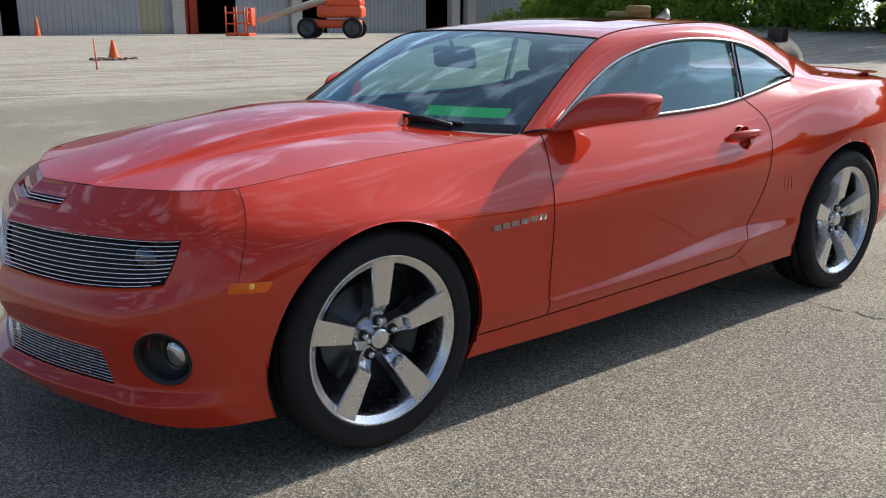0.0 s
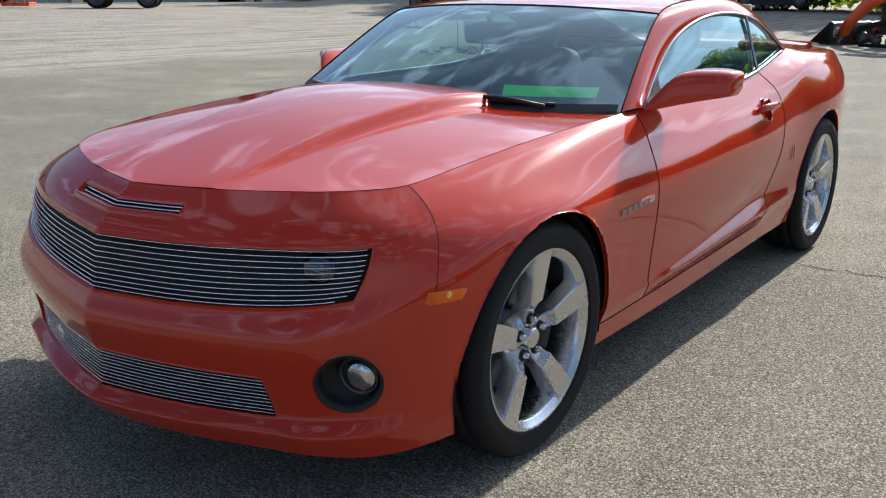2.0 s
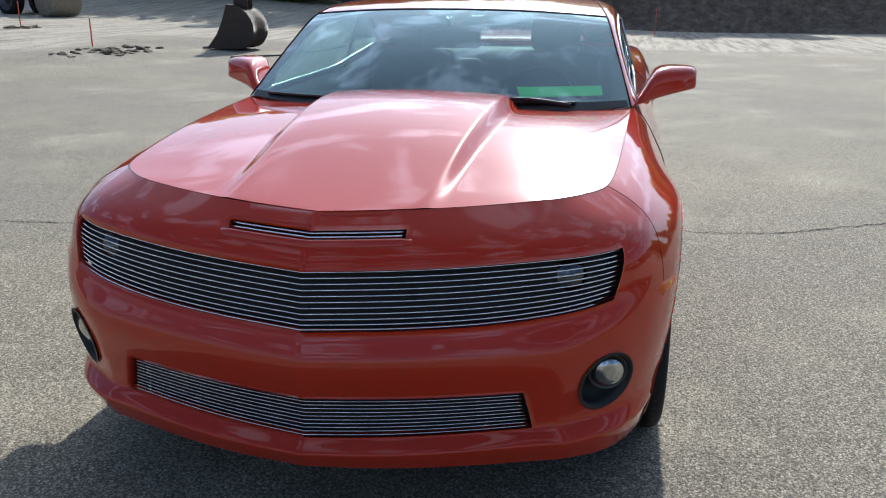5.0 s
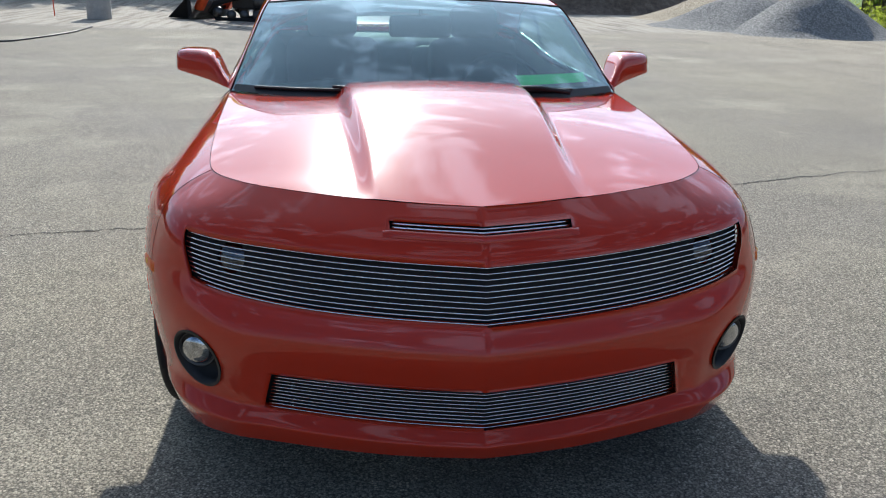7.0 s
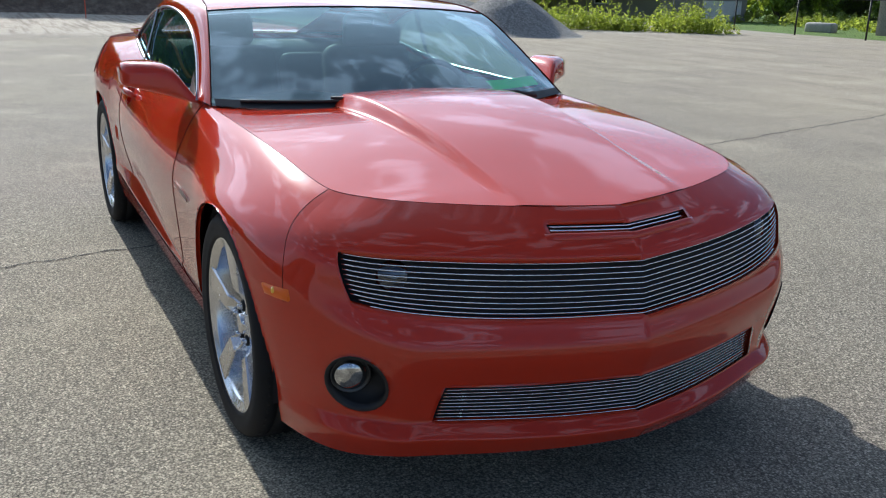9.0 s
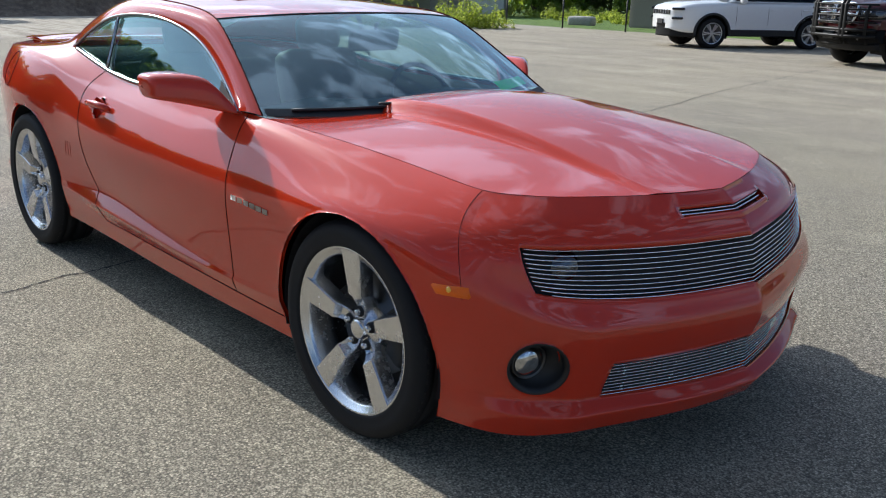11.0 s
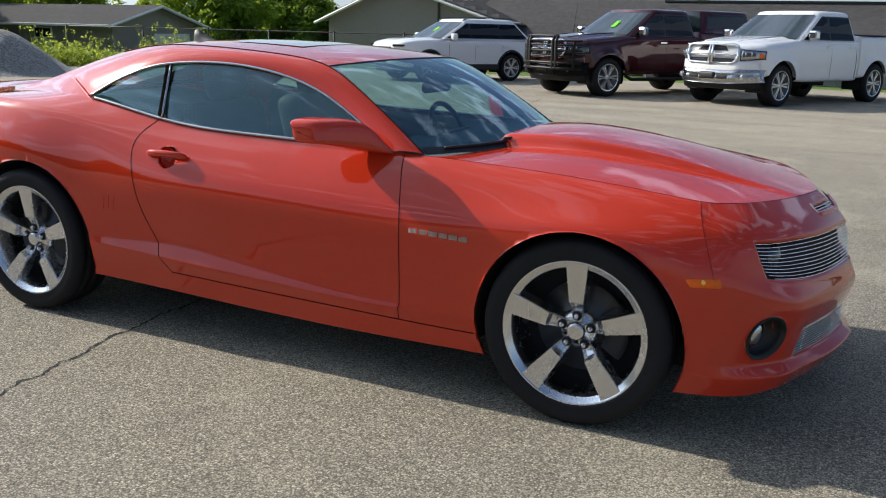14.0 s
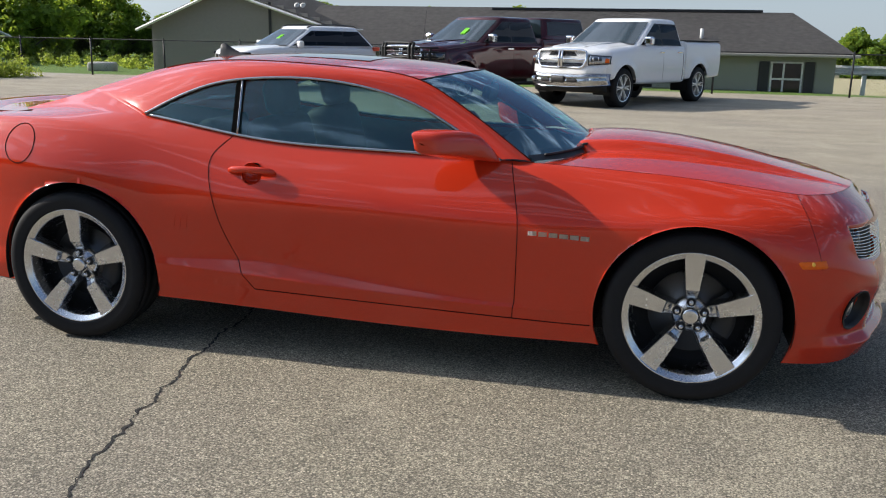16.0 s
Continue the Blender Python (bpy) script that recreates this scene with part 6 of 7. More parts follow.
# ---------------- fence ----------------
fence = thing("fence", "black chain-link fence with thin round posts", "fence")
FY = 22.6
path = [(-26.0, FY - 1.2), (-23.0, FY - .3)] + [(-20.1 + 2.72 * k, FY) for k in range(4)] + [(-9.2 + 3.0 * k, FY) for k in range(5)] + [(6.5, FY), (9.6, FY), (13, FY), (17, FY)]
for x, y in path:
    bm = bmesh.new()
    z = ground_z(x, y)
    tube(bm, [Vector((x, y, z - .1)), Vector((x, y, z + 1.22))], .028, 8)
    tube(bm, [Vector((x, y, z + 1.22)), Vector((x, y, z + 1.27))], [.034, .01], 8)
    part("post", bm, FENCE, fence)
bm = bmesh.new()
tube(bm, [Vector((x, y, ground_z(x, y) + 1.19)) for x, y in path], .020, 6)
part("top_rail", bm, FENCE, fence)
bm = bmesh.new()
for (x0, y0), (x1, y1) in zip(path, path[1:]):
    a, b = Vector((x0, y0, ground_z(x0, y0) + .03)), Vector((x1, y1, ground_z(x1, y1) + .03))
    L = (b - a).length
    d = (b - a) / L
    hgt, gap = 1.14, .11
    k = -hgt
    while k < L:
        for s in (1, -1):
            p0, p1 = (k, 0.0), (k + hgt, hgt)
            if p0[0] < 0:
                p0 = (0.0, -k)
            if p1[0] > L:
                p1 = (L, L - k)
            q0 = a + d * p0[0] + Vector((0, 0, p0[1] if s > 0 else hgt - p0[1]))
            q1 = a + d * p1[0] + Vector((0, 0, p1[1] if s > 0 else hgt - p1[1]))
            w = Vector((0, 0, .0018))
            if (q1 - q0).length > .02:
                bm.faces.new([bm.verts.new(v) for v in (q0 - w, q1 - w, q1 + w, q0 + w)])
        k += gap
tagged(part("wire_mesh", bm, FENCE, fence, smooth=False), kind="stuff")


# ---------------- buildings ----------------
EAVE = plain("beige_eave", (.36, .34, .30), .7)


def siding(parent, x0, x1, y, z0, z1, mat, step=.125, holes=(), gable=None):
    """Lap boards on a wall that looks to -y."""
    z = z0
    while z < z1 - .01:
        spans = [(x0, x1)]
        top = min(z + step, z1)
        if gable:
            gx, gz, ez = gable
            if z > ez:
                f = (gz - z) / (gz - ez)
                spans = [(gx - (gx - x0) * f, gx + (x1 - gx) * f)]
        for ha, hb, hz0, hz1 in holes:
            if top > hz0 and z < hz1:
                spans = [s for a, b in spans for s in ((a, min(b, ha)), (max(a, hb), b)) if s[1] - s[0] > .02]
        for a, b in spans:
            bm = bmesh.new()
            vs = [bm.verts.new(p) for p in ((a, y - .022, z), (b, y - .022, z), (b, y - .004, top + .004), (a, y - .004, top + .004), (a, y, z), (b, y, z))]
            bm.faces.new(vs[:4])
            bm.faces.new((vs[4], vs[5], vs[1], vs[0]))
            part("board", bm, mat, parent, smooth=False)
        z += step


def roof_plane(parent, quad, name="roof", mat=None, thick=.12):
    bm = bmesh.new()
    bm.faces.new([bm.verts.new(p) for p in quad])
    bmesh.ops.solidify(bm, geom=bm.faces[:], thickness=thick)
    bmesh.ops.recalc_face_normals(bm, faces=bm.faces[:])
    return part(name, bm, mat or SHINGLE, parent, smooth=False)


def slab(parent, name, lo, hi, mat, bevel=0.0):
    bm = bmesh.new()
    box(bm, lo, hi, bevel)
    return part(name, bm, mat, parent, smooth=False)


# tan gabled hall behind the SUV
hall = thing("hall", "tan lap-sided hall with a dark shingle gable roof", "building")
X0, X1, GX, Y0 = -17.7, -10.3, -14.6, 27.0
slab(hall, "wall", (X0 + .02, Y0 + .002, -1.0), (X1 - .02, Y0 + 9, 1.85), TAN_SIDING)
siding(hall, X0, X1, Y0, -.8, 3.05, TAN_SIDING, .13, gable=(GX, 3.1, 1.9))
bm = bmesh.new()
vs = [bm.verts.new(p) for p in ((X0, Y0 + .003, 1.84), (X1, Y0 + .003, 1.84), (GX, Y0 + .003, 3.08))]
bm.faces.new(vs)
bmesh.ops.solidify(bm, geom=bm.faces[:], thickness=-.2)
part("gable", bm, TAN_SIDING, hall, smooth=False)
for xa in (X0 - .45, X1 + .45):
    za = 1.86 - .16
    roof_plane(hall, [(GX, Y0 - .35, 3.18), (xa, Y0 - .35, za), (xa, Y0 + 9, za), (GX, Y0 + 9, 3.18)])
    bm = bmesh.new()
    tube(bm, [Vector((GX, Y0 - .37, 3.10)), Vector((xa, Y0 - .37, za - .08))], .055, 4, flat=1.0)
    part("fascia", bm, TRIM_WHITE, hall, smooth=False)
slab(hall, "downpipe", (X1 - 2.55, Y0 - .09, -.8), (X1 - 2.47, Y0 - .02, 2.7), SHUTTER)
# middle wing and the long shingle roof
wing = thing("wing", "low building wing with a plain dark shingle roof", "building")
slab(wing, "wall", (-10.2, 28.0, -1.0), (-5.6, 34, 1.0), TAN_SIDING)
roof_plane(wing, [(-12.4, 26.9, 1.05), (-5.2, 26.9, 1.05), (-5.2, 31.0, 2.75), (-12.4, 31.0, 2.75)])
for k in range(2):
    bm = bmesh.new()
    lathe(bm, [(.0001, 0), (.09, 0), (.11, -.03), (.06, -.06)], 14, m=Matrix.Translation((-12.1 + .24 * k, 27.85, 2.62)) @ Matrix.Rotation(radians(-35), 4, "X"))
    part("roof_vent", bm, TRIM_WHITE, wing)
house = thing("long_house", "sage lap-sided building under a broad dark shingle roof", "building")
HX0, HX1, HY = -4.6, 6.85, 25.4
slab(house, "wall", (HX0, HY + .002, -1.0), (HX1 - .3, HY + 8, 1.20), SAGE_SIDING)
siding(house, HX0, HX1 - .3, HY, -.8, 1.20, SAGE_SIDING, .13, holes=[(4.30, 6.0, -.10, 1.02)])
roof_plane(house, [(HX0 - .4, HY - .4, 1.22), (HX1 + .25, HY - .4, 1.22), (HX1 - 1.2, HY + 3.8, 2.60), (HX0 - .4, HY + 3.8, 2.60)])
roof_plane(house, [(HX1 + .25, HY - .4, 1.22), (HX1 + .25, HY + 8.2, 1.22), (HX1 - 1.2, HY + 3.8, 2.60)])
slab(house, "ridge_vent", (HX0 - .3, HY + 3.7, 2.60), (HX1 - 2.2, HY + 3.95, 2.68), SHUTTER)
slab(house, "gutter", (HX0 - .4, HY - .50, 1.15), (HX1 + .3, HY - .38, 1.24), EAVE, .02)
win = slab(house, "window", (4.66, HY - .03, -.08), (5.62, HY + .02, 1.0), TRIM_WHITE, .01)
for a, b, c, d in ((4.72, 5.02, .50, .95), (5.08, 5.56, .50, .95), (4.72, 5.02, -.02, .44), (5.08, 5.56, -.02, .44)):
    slab(win, "pane", (a, HY - .036, c), (b, HY - .026, d), AUTO_GLASS)
for a, b in ((4.32, 4.62), (5.66, 5.96)):
    slab(house, "shutter", (a, HY - .05, -.08), (b, HY - .01, 1.0), SHUTTER, .01)
bm = bmesh.new()
tube(bm, [Vector((2.55, 26.4, 1.55)), Vector((2.55, 26.4, 1.98))], .055, 12)
lathe(bm, [(.16, -.03), (.06, .03)], 14, m=Matrix.Translation((2.55, 26.4, 1.60)) @ Matrix.Rotation(radians(90), 4, "X"))
part("roof_pipe", bm, TRIM_WHITE, house)

# neighbour's house and shed
home = thing("bungalow", "tan bungalow with a low grey shingle roof", "house")
slab(home, "wall", (-42, 27.62, -1.2), (-30.02, 33.2, 1.42), TAN_SIDING)
siding(home, -42, -30, 27.62, -.6, 1.42, TAN_SIDING, .15, holes=[(-35.2, -33.8, .6, 1.2)])
bm = bmesh.new()
tri_a, tri_b = [[bm.verts.new(p) for p in ((x, 27.5, 1.415), (x, 33.3, 1.415), (x, 30.4, 2.24))] for x in (-30.0, -30.15)]
bm.faces.new(tri_a)
bm.faces.new(tri_b[::-1])
for k in range(3):
    bm.faces.new((tri_a[k], tri_a[(k + 1) % 3], tri_b[(k + 1) % 3], tri_b[k]))
part("gable", bm, TAN_SIDING, home, smooth=False)
for ya, yb in ((26.95, 30.4), (33.85, 30.4)):
    roof_plane(home, [(-29.5, ya, 1.30), (-42.6, ya, 1.30), (-42.6, yb, 2.30), (-29.5, yb, 2.30)])
    bm = bmesh.new()
    tube(bm, [Vector((-29.48, ya, 1.24)), Vector((-29.48, yb, 2.24))], .07, 4)
    part("fascia", bm, TRIM_WHITE, home, smooth=False)
slab(home, "gutter", (-42.6, 26.86, 1.22), (-29.5, 26.96, 1.34), TRIM_WHITE, .02)
hw = slab(home, "window", (-35.1, 27.56, .62), (-33.9, 27.66, 1.16), TRIM_WHITE, .01)
for xa in (-35.02, -34.47):
    slab(hw, "pane", (xa, 27.545, .68), (xa + .49, 27.565, 1.10), AUTO_GLASS)
slab(home, "garage_door", (-30.05, 30.3, -.9), (-29.96, 32.8, .95), TRIM_WHITE, .01)
bm = bmesh.new()
box(bm, (-.5, -.35, -.05), (.5, .35, .34), .10)
tagged(part("boulder", bm, CONCRETE), "squat grey stone block on the lawn", "boulder").matrix_basis = pose(-19.4, 26.2, ground_z(-19.4, 26.2), 0, 0, 20)

# grey metal hall on the gravel side
barn = thing("metal_hall", "grey ribbed metal hall with dark open bays", "building")
BY, BZ = -45.0, .72


def ribbed(x0, x1, y, z0, z1, mat, name="wall_panel"):
    """A sheet-metal wall with raised ribs, one closed piece."""
    x0, x1 = min(x0, x1), max(x0, x1)
    n = max(2, int((x1 - x0) / .3))
    front = [(x0, y)]
    for k in range(n):
        x = x0 + (x1 - x0) * (k + .5) / n
        front += [(x - .04, y), (x - .025, y + .03), (x + .025, y + .03), (x + .04, y)]
    front.append((x1, y))
    bm = bmesh.new()
    sheet(bm, [[Vector((x, yy, z)) for x, yy in pts] for pts, z in ((front, z0), (front, z1), ([(x, y - .07) for x, _ in front], z1), ([(x, y - .07) for x, _ in front], z0), (front, z0))])
    bmesh.ops.remove_doubles(bm, verts=bm.verts[:], dist=.0005)
    part(name, bm, mat, barn, smooth=False)


for x0, x1, mat in ((4, -8.2, GREY_METAL), (-9.0, -15.0, GREY_METAL), (-15.0, -16.3, WOOD_PANEL), (-16.3, -16.9, GREY_METAL), (-20.6, -24.0, GREY_METAL), (-26.6, -34.2, GREY_METAL), (-38.2, -46.0, GREY_METAL)):
    ribbed(x0, x1, BY, BZ - .1, BZ + 5.5, mat)
slab(barn, "roof", (-46.2, BY - 16, BZ + 5.5), (4.2, BY + .4, BZ + 5.8), GREY_METAL)
# The back wall is near black: the bays' shade put into its colour.
slab(barn, "back_wall", (-46.0, BY - 12, BZ - .1), (4.0, BY - 11.8, BZ + 5.5), DARK)
for x in (-46.0, 4.0):
    slab(barn, "side_wall", (x - .1, BY - 12, BZ - .1), (x + .1, BY - .1, BZ + 5.5), GREY_METAL)
slab(barn, "lintel", (-46.0, BY - .2, BZ + 4.2), (4.0, BY - .08, BZ + 5.5), GREY_METAL)
slab(barn, "apron", (-46.0, BY - .1, BZ - .05), (-12, BY + 1.8, BZ + .07), CONCRETE, .01)
for x in (-17.1, -24.4, -36.6, -38.0):
    slab(barn, "pillar", (x - .35, BY - .3, BZ - .1), (x + .35, BY + .25, BZ + 4.8), CONCRETE, .02)
for x in (-18.4, -19.0):
    slab(barn, "racking", (x - .25, BY - 3.0, BZ), (x + .25, BY - 2.2, BZ + 2.4), RED_STAKE, .02)
for x, s in ((-41.5, 1.7), (-45, 1.3)):
    slab(barn, "low_wall", (x - 2.2, BY + 3.0, BZ - .1), (x + 2.0, BY + 3.4, BZ + s), CONCRETE, .02)


# ---------------- site things ----------------
def cone(x, y, h=.70):
    ob = thing("traffic_cone", "faded orange traffic cone on the gravel", "traffic cone", "traffic cones", at=pose(x, y, ground_z(x, y)))
    bm = bmesh.new()
    box(bm, (-.18, -.18, 0), (.18, .18, .035), .012)
    part("base", bm, CONE, ob)
    bm = bmesh.new()
    lathe(bm, [(.14, .03), (.10, h * .35), (.055, h * .75), (.03, h), (.0001, h)], 20, m=Matrix.Rotation(radians(90), 4, "X"))
    part("body", bm, CONE, ob)


def stake(x, y, h):
    bm = bmesh.new()
    z = ground_z(x, y)
    tube(bm, [Vector((x, y, z - .05)), Vector((x + .02, y, z + h * .8))], .015, 5)
    tagged(part("marker_stake", bm, RED_STAKE), "thin red marker stake in the gravel", "stake", "marker stakes")


def mound(x, y, r, h, seed):
    rnd = random.Random(seed)
    bm = bmesh.new()
    for _ in range(44):
        a, q = rnd.uniform(0, 6.28), rnd.uniform(0, 1) ** .6
        s = rnd.uniform(.04, .10)
        px, py = x + r * q * math.cos(a), y + r * .5 * q * math.sin(a)
        m = pose(px, py, ground_z(px, py) + s * .1, rnd.uniform(-18, 18), rnd.uniform(-18, 18), rnd.uniform(0, 90))
        box(bm, (-s, -s * .8, -s * .3), (s, s * .8, s * .3), s * .2, m, 1)
    tagged(part("rubble", bm, DIRT, smooth=False), "dark loose clods of earth", "rubble", kind="stuff")


cone(-4.7, -19.3, .46)
mound(-4.6, -19.2, .55, .08, 1)
stake(-3.4, -16.6, .80)
cone(-9.6, -44.2, .9)
stake(-18.4, -15.8, .9)
mound(-18.3, -15.7, .6, .1, 2)
stake(-13.6, -10.6, .75)
mound(-12.6, -9.6, 1.6, .1, 3)
stake(-25.4, 1.6, 1.0)
stake(-21.2, -7.8, .9)

post_ = bmesh.new()
lathe(post_, [(.0001, .98), (.27, .98), (.30, .95), (.31, 0)], 28, m=Matrix.Rotation(radians(90), 4, "X"))
tagged(part("concrete_post", post_, CONCRETE), "short round concrete post on the gravel", "post").matrix_basis = pose(-20.6, -6.5, ground_z(-20.6, -6.5))


def build_lift(at):
    ob = thing("boom_lift", "orange boom lift with cream arm and basket", "lift", at=at)
    bm = bmesh.new()
    box(bm, (-1.2, -.75, .42), (1.2, .75, .78), .08)
    part("chassis", bm, ORANGE, ob)
    bm = bmesh.new()
    box(bm, (-1.35, -.85, .85), (.55, .85, 1.35), .12)
    box(bm, (-1.30, -.80, 1.30), (.20, -.10, 1.70), .10)
    box(bm, (-1.30, .10, 1.30), (.20, .80, 1.62), .10)
    part("turret", bm, ORANGE, ob)
    bm = bmesh.new()
    tube(bm, [Vector((-.9, 0, 1.72)), Vector((.8, 0, 1.45)), Vector((3.2, 0, .70))], [.16, .16, .12], 4)
    part("boom", bm, CREAM, ob)
    bm = bmesh.new()
    for z in (.18, .60, 1.05):
        tube(bm, [Vector((3.5, -.7, z)), Vector((4.4, -.7, z)), Vector((4.4, .7, z)), Vector((3.5, .7, z)), Vector((3.5, -.7, z))], .035, 6)
    for x in (3.5, 3.95, 4.4):
        for y in (-.7, .7):
            tube(bm, [Vector((x, y, .1)), Vector((x, y, 1.3))], .03, 6)
    box(bm, (3.45, -.72, .08), (4.45, .72, .14), .01)
    box(bm, (3.40, -.3, .5), (3.6, .3, 1.25), .03)
    part("basket", bm, ORANGE, ob)
    for x in (-.95, .95):
        for s in (1, -1):
            hub = new("wheel")
            hub.parent = ob
            hub.matrix_basis = pose(x, s * .85, .42, 0, 0, 0 if s > 0 else 180)
            for name, me in zip(("tyre", "rim"), far_wheel(.42, .30, False)):
                p = new(name, me)
                p.parent = hub


build_lift(pose(-17.9, -30.4, ground_z(-17.9, -30.4), 0, 0, -40))


def build_loader(at):
    ob = thing("track_loader", "orange compact track loader with a lowered bucket", "loader", at=at)
    for s in (1, -1):
        bm = bmesh.new()
        prof = [(-.95, .02), (.75, .02), (.98, .22), (.80, .44), (-.60, .78), (-.92, .62), (-1.12, .26)]
        tube(bm, [Vector((x, s * .68, z)) for x, z in prof + prof[:2]], .075, 6, flat=1.0)
        part("track", bm, RUBBER, ob)
        for x, z, r in ((-.55, .52, .17), (-.5, .16, .12), (-.1, .16, .12), (.3, .16, .12), (.72, .22, .14)):
            bm = bmesh.new()
            lathe(bm, [(.0001, s * .72), (r, s * .72), (r, s * .62)], 20, m=Matrix.Translation((x, 0, z)))
            part("roller", bm, STEEL, ob)
        bm = bmesh.new()
        rows = [[Vector((x, s * y, z)) for y in (.60, .78)] for x, z in ((-1.25, 1.05), (-1.2, 1.42), (-.2, 1.50), (.7, 1.18), (1.25, .62), (1.42, .28), (1.22, .24), (1.0, .58), (.5, .98), (-.3, 1.28), (-1.0, 1.15))]
        rows.append(rows[0])
        sheet(bm, rows)
        bmesh.ops.contextual_create(bm, geom=[e for e in bm.edges if e.is_boundary and abs(e.verts[0].co.y) > .7 and abs(e.verts[1].co.y) > .7])
        part("lift_arm", bm, ORANGE, ob)
    bm = bmesh.new()
    box(bm, (-1.25, -.58, .30), (.35, .58, 1.05), .06)
    part("body", bm, BLACK, ob)
    bm = bmesh.new()
    box(bm, (-1.42, -.60, .45), (-1.15, .60, 1.35), .05)
    part("rear_door", bm, ORANGE, ob)
    for k in range(4):
        block(ob, "grille_slot", (-1.435, -.45, .66 + .14 * k), (-1.41, .45, .74 + .14 * k), BLACK, .004)
    bm = bmesh.new()
    for x in (-.75, .35):
        for y in (-.52, .52):
            tube(bm, [Vector((x, y, 1.0)), Vector((x + (.1 if x < 0 else -.05), y, 2.0))], .045, 6)
    box(bm, (-.75, -.58, 1.98), (.42, .58, 2.08), .03)
    part("cab", bm, BLACK, ob)
    bm = bmesh.new()
    rows = [[Vector((x, y, z)) for y in np.linspace(-.95, .95, 5)] for x, z in ((2.15, .04), (1.50, .03), (1.38, .20), (1.40, .55), (1.50, .60))]
    sheet(bm, rows)
    for s in (1, -1):
        bm.faces.new([bm.verts.new((x, s * .95, z)) for x, z in ((2.15, .04), (1.5, .03), (1.38, .2), (1.40, .55), (1.50, .60))])
    bmesh.ops.solidify(bm, geom=bm.faces[:], thickness=.03)
    part("bucket", bm, STEEL, ob)


build_loader(pose(-21.6, -2.6, ground_z(-21.6, -2.6), 0, 0, 244))


def build_dozer(at):
    ob = thing("excavator", "yellow tracked excavator parked before the trees", "excavator", at=at)
    dusty_track = plain("dusty_track", (.085, .062, .045), .85, vary=.35)
    for s in (1, -1):
        bm = bmesh.new()
        loop = [Vector((1.15 + .32 * math.cos(a), 0, .34 + .32 * math.sin(a))) for a in np.linspace(-math.pi / 2, math.pi / 2, 9)]
        loop += [Vector((.5, 0, .63)), Vector((-.3, 0, .60))]
        loop += [Vector((-1.15 + .32 * math.cos(a), 0, .34 + .32 * math.sin(a))) for a in np.linspace(math.pi / 2, 1.5 * math.pi, 9)]
        sheet(bm, [[p + Vector((0, s * y, 0)) for y in (.68, 1.12)] for p in loop + loop[:1]])
        bmesh.ops.solidify(bm, geom=bm.faces[:], thickness=.05)
        track = part("track", bm, dusty_track, ob, smooth=False)
        for k in range(18):
            bm = bmesh.new()
            box(bm, (-1.1 + .13 * k, s * .9 - .22, .62), (-1.04 + .13 * k, s * .9 + .22, .665))
            part("track_shoe", bm, dusty_track, track, smooth=False)
        for x, r in ((-1.15, .26), (1.15, .26), (-.6, .12), (-.2, .12), (.2, .12), (.6, .12)):
            bm = bmesh.new()
            lathe(bm, [(.0001, s * 1.08), (r * .8, s * 1.08), (r, s * 1.02), (r, s * .75)], 20, m=Matrix.Translation((x, 0, .34 if r > .2 else .16)))
            part("roller", bm, STEEL, ob)
        bm = bmesh.new()
        box(bm, (-1.0, s * .9 - .12, .22), (1.0, s * .9 + .12, .50), .04)
        part("track_frame", bm, BLACK, ob, smooth=False)
    bm = bmesh.new()
    box(bm, (-1.55, -1.05, .78), (.75, 1.05, 1.42), .10)
    part("upper_body", bm, YELLOW, ob)
    bm = bmesh.new()
    box(bm, (-1.65, -1.0, .82), (-1.25, 1.0, 1.55), .14)
    part("counterweight", bm, YELLOW, ob)
    cab = bmesh.new()
    box(cab, (-.15, .12, 1.40), (.95, 1.0, 2.45), .09)
    cab = part("cab", cab, YELLOW, ob)
    block(cab, "window", (.05, .99, 1.62), (.80, 1.012, 2.30), AUTO_GLASS, .004)
    block(cab, "window", (.94, .22, 1.62), (.962, .90, 2.32), AUTO_GLASS, .004)
    block(ob, "panel", (-1.0, 1.04, .92), (-.35, 1.065, 1.32), BLACK, .01)
    bm = bmesh.new()
    tube(bm, [Vector((.6, -.35, 1.3)), Vector((1.6, -.35, 2.9)), Vector((2.9, -.35, 3.2))], [.22, .26, .18], 4)
    part("boom", bm, YELLOW, ob, smooth=False)
    bm = bmesh.new()
    tube(bm, [Vector((2.8, -.35, 3.3)), Vector((3.1, -.35, 1.3))], [.18, .11], 4)
    part("stick", bm, YELLOW, ob, smooth=False)
    bm = bmesh.new()
    sheet(bm, [[Vector((x, y, z)) for y in (-.75, .05)] for x, z in ((3.2, 1.3), (3.45, .9), (3.35, .45), (2.95, .30), (2.65, .45))])
    bmesh.ops.solidify(bm, geom=bm.faces[:], thickness=.04)
    part("bucket", bm, STEEL, ob)


build_dozer(pose(-38.6, -11.5, ground_z(-38.6, -11.5), 0, 0, 108))


DUSTY_YELLOW = plain("dusty_yellow", (.30, .19, .07), .7, vary=.3)
DRUM = plain("dusty_drum", (.26, .22, .17), .7, vary=.3)


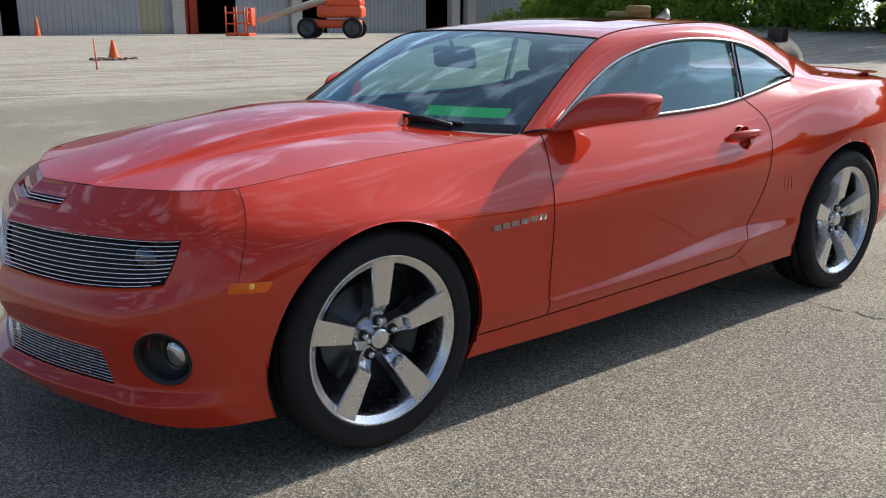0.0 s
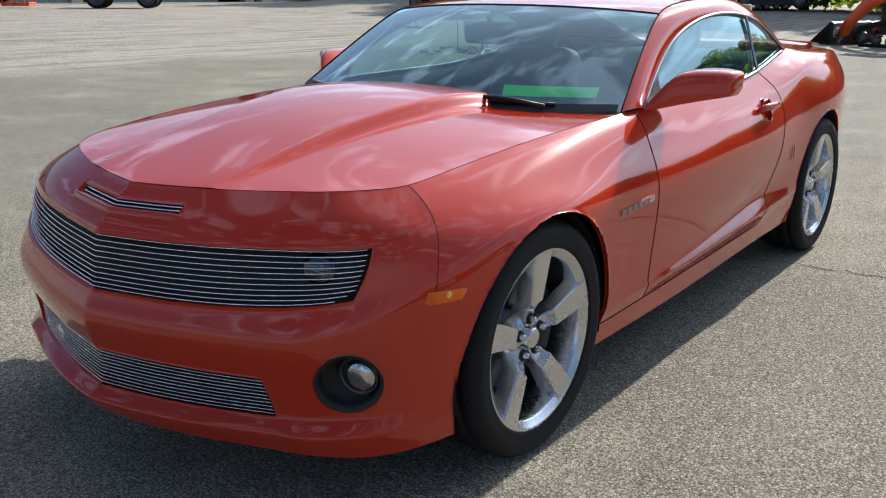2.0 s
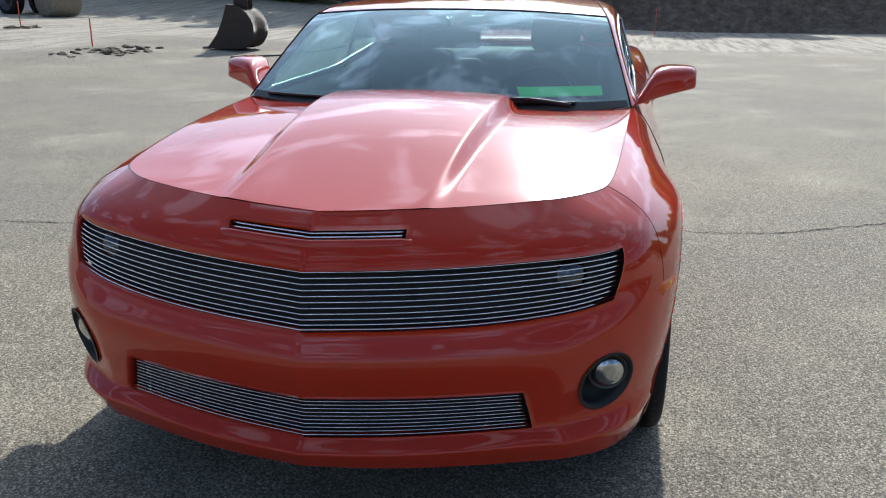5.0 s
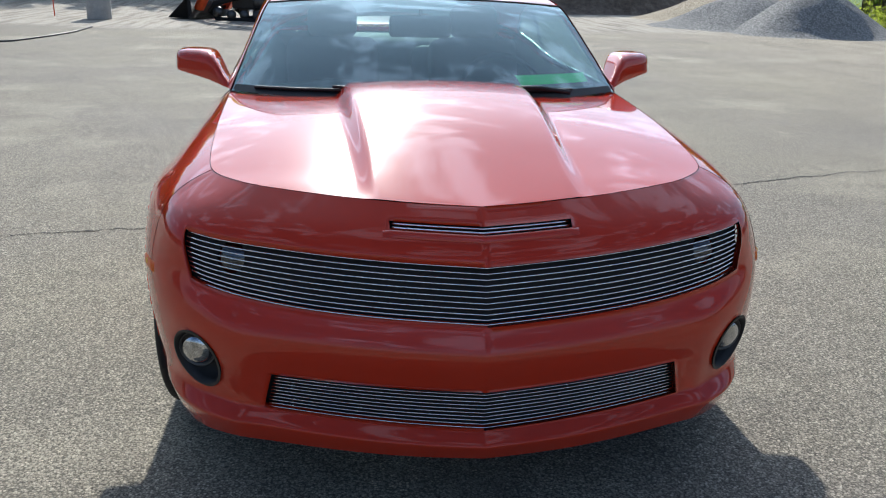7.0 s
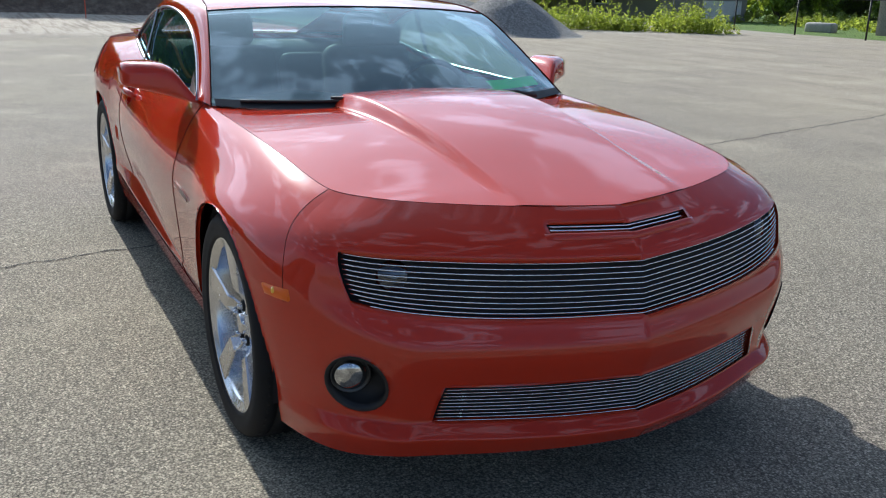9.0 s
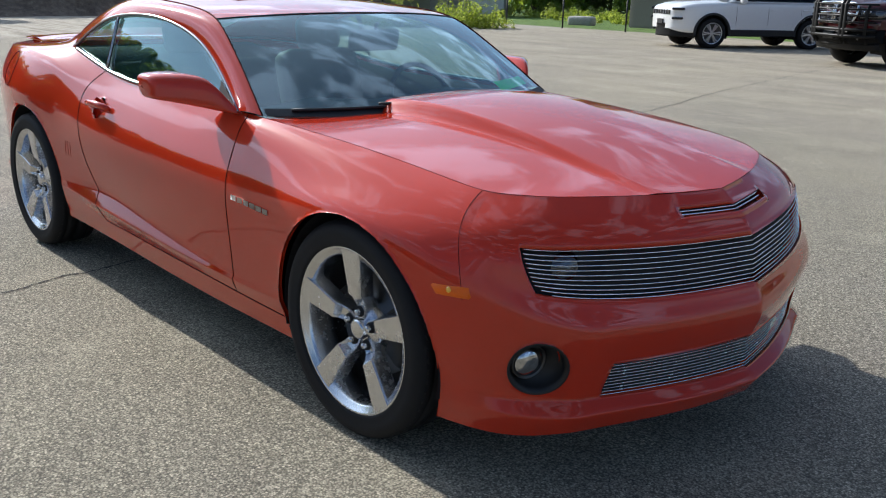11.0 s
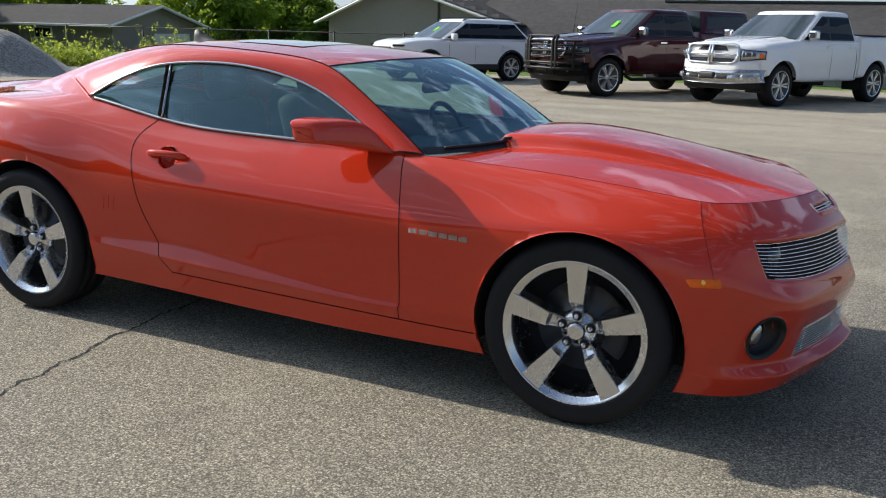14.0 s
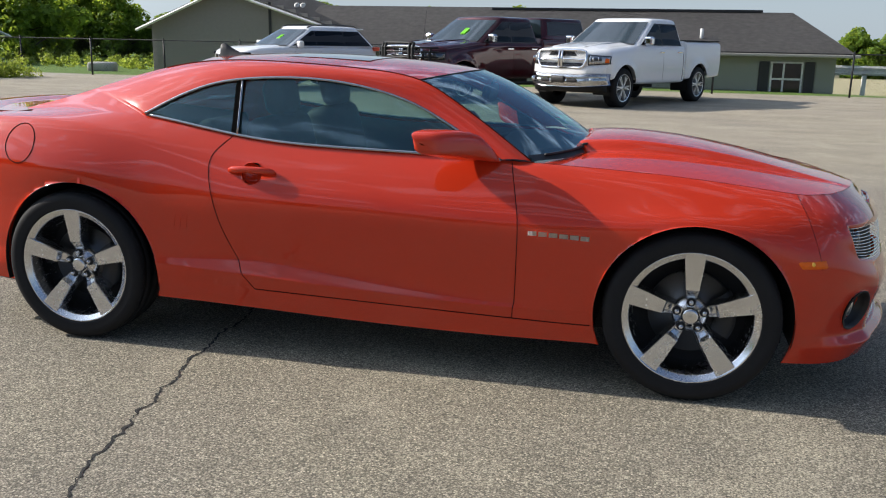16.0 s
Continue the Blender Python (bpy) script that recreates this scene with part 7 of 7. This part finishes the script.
def build_roller(at):
    ob = thing("road_roller", "dusty soil roller with a wide steel drum", "roller", at=at)
    bm = bmesh.new()
    lathe(bm, [(.0001, -.7), (.56, -.7), (.59, -.67), (.59, .67), (.56, .7), (.0001, .7)], 40, m=Matrix.Translation((1.1, 0, .59)))
    part("drum", bm, DRUM, ob)
    bm = bmesh.new()
    box(bm, (-1.8, -.7, .7), (-.1, .7, 1.5), .1)
    box(bm, (-.3, -.5, 1.4), (.2, .5, 1.72), .08)
    tube(bm, [Vector((0, -.8, .75)), Vector((1.8, -.8, .75)), Vector((1.8, .8, .75)), Vector((0, .8, .75))], .08, 4)
    part("body", bm, DUSTY_YELLOW, ob)
    for s in (1, -1):
        hub = new("wheel")
        hub.parent = ob
        hub.matrix_basis = pose(-1.0, s * .75, .66, 0, 0, 0 if s > 0 else 180)
        for name, me in zip(("tyre", "rim"), far_wheel(.66, .45, False)):
            p = new(name, me)
            p.parent = hub


build_roller(pose(-24.6, -19.4, ground_z(-24.6, -19.1), 0, 0, 70) @ Matrix.Diagonal((.85, .85, .9, 1)))


# guard rail along the road beyond the house
rail = thing("guard_rail", "pale metal guard rail along the far road", "guard rail")
RY = 31.0
for k in range(14):
    slab(rail, "post", (6 + 2.5 * k, RY, ground_z(6, RY) - .1), (6.14 + 2.5 * k, RY + .15, ground_z(6, RY) + .95), TRIM_WHITE)
bm = bmesh.new()
prof = [(-.02, .62), (-.09, .68), (-.02, .78), (-.09, .88), (-.02, .96)]
sheet(bm, [[Vector((x, RY + y, ground_z(6, RY) + z)) for y, z in prof] for x in (4.0, 22.0, 44.0)])
bmesh.ops.solidify(bm, geom=bm.faces[:], thickness=.02)
part("beam", bm, TRIM_WHITE, rail, smooth=False)


# steel bucket left standing on the gravel, with a cable lying beside it
RUST = plain("rusty_steel", (.055, .040, .032), .7, metal=.2, vary=.35, scale=6, bump=.3)
bucket_thing = thing("digger_bucket", "dark rusty digger bucket standing on the gravel", "bucket", at=pose(-14.6, -7.65, ground_z(-14.6, -7.65) + .01) @ Matrix.Diagonal((.9, .9, .80, 1)))
BACK = [(-.62, .05), (-.20, .02), (.22, .03), (.44, .14), (.58, .40), (.57, .70), (.44, .95), (.22, 1.12), (-.08, 1.20)]
bm = bmesh.new()
back = curve([(k, y, 0, z) for k, (y, z) in enumerate(BACK)])
sheet(bm, [[Vector((x, p[0], p[2])) for x in (-.45, -.15, .15, .45)] for p in (back(k / 4) for k in range(33))])
bmesh.ops.solidify(bm, geom=bm.faces[:], thickness=.03)
part("shell", bm, RUST, bucket_thing)
for x in (-.45, .42):
    bm = bmesh.new()
    rim = [(p[0], p[2]) for p in (back(k / 2) for k in range(17))] + [(-.20, .80), (-.36, .42), (-.54, .16)]
    a, b_ = [[bm.verts.new((xx, y, z)) for y, z in rim] for xx in (x, x + .03)]
    bm.faces.new(a)
    bm.faces.new(b_[::-1])
    for k in range(len(rim)):
        bm.faces.new((a[k], a[(k + 1) % len(rim)], b_[(k + 1) % len(rim)], b_[k]))
    part("side_plate", bm, RUST, bucket_thing, smooth=False)
for k in range(4):
    bm = bmesh.new()
    box(bm, (-.40 + .25 * k, -.76, .02), (-.32 + .25 * k, -.56, .08), .015)
    part("tooth", bm, STEEL, bucket_thing, smooth=False)
for x in (-.16, .12):
    bm = bmesh.new()
    box(bm, (x, -.02, 1.08), (x + .04, .34, 1.42), .012)
    part("ear", bm, RUST, bucket_thing, smooth=False)
bm = bmesh.new()
cable = [(-12.6, -6.95), (-13.4, -6.3), (-14.8, -6.0), (-15.85, -5.87), (-17.4, -5.9)]
tube(bm, [Vector((x, y, ground_z(x, y) + .015)) for x, y in cable], .02, 6)
tagged(part("cable", bm, BLACK), "thin dark cable lying on the gravel", "cable")
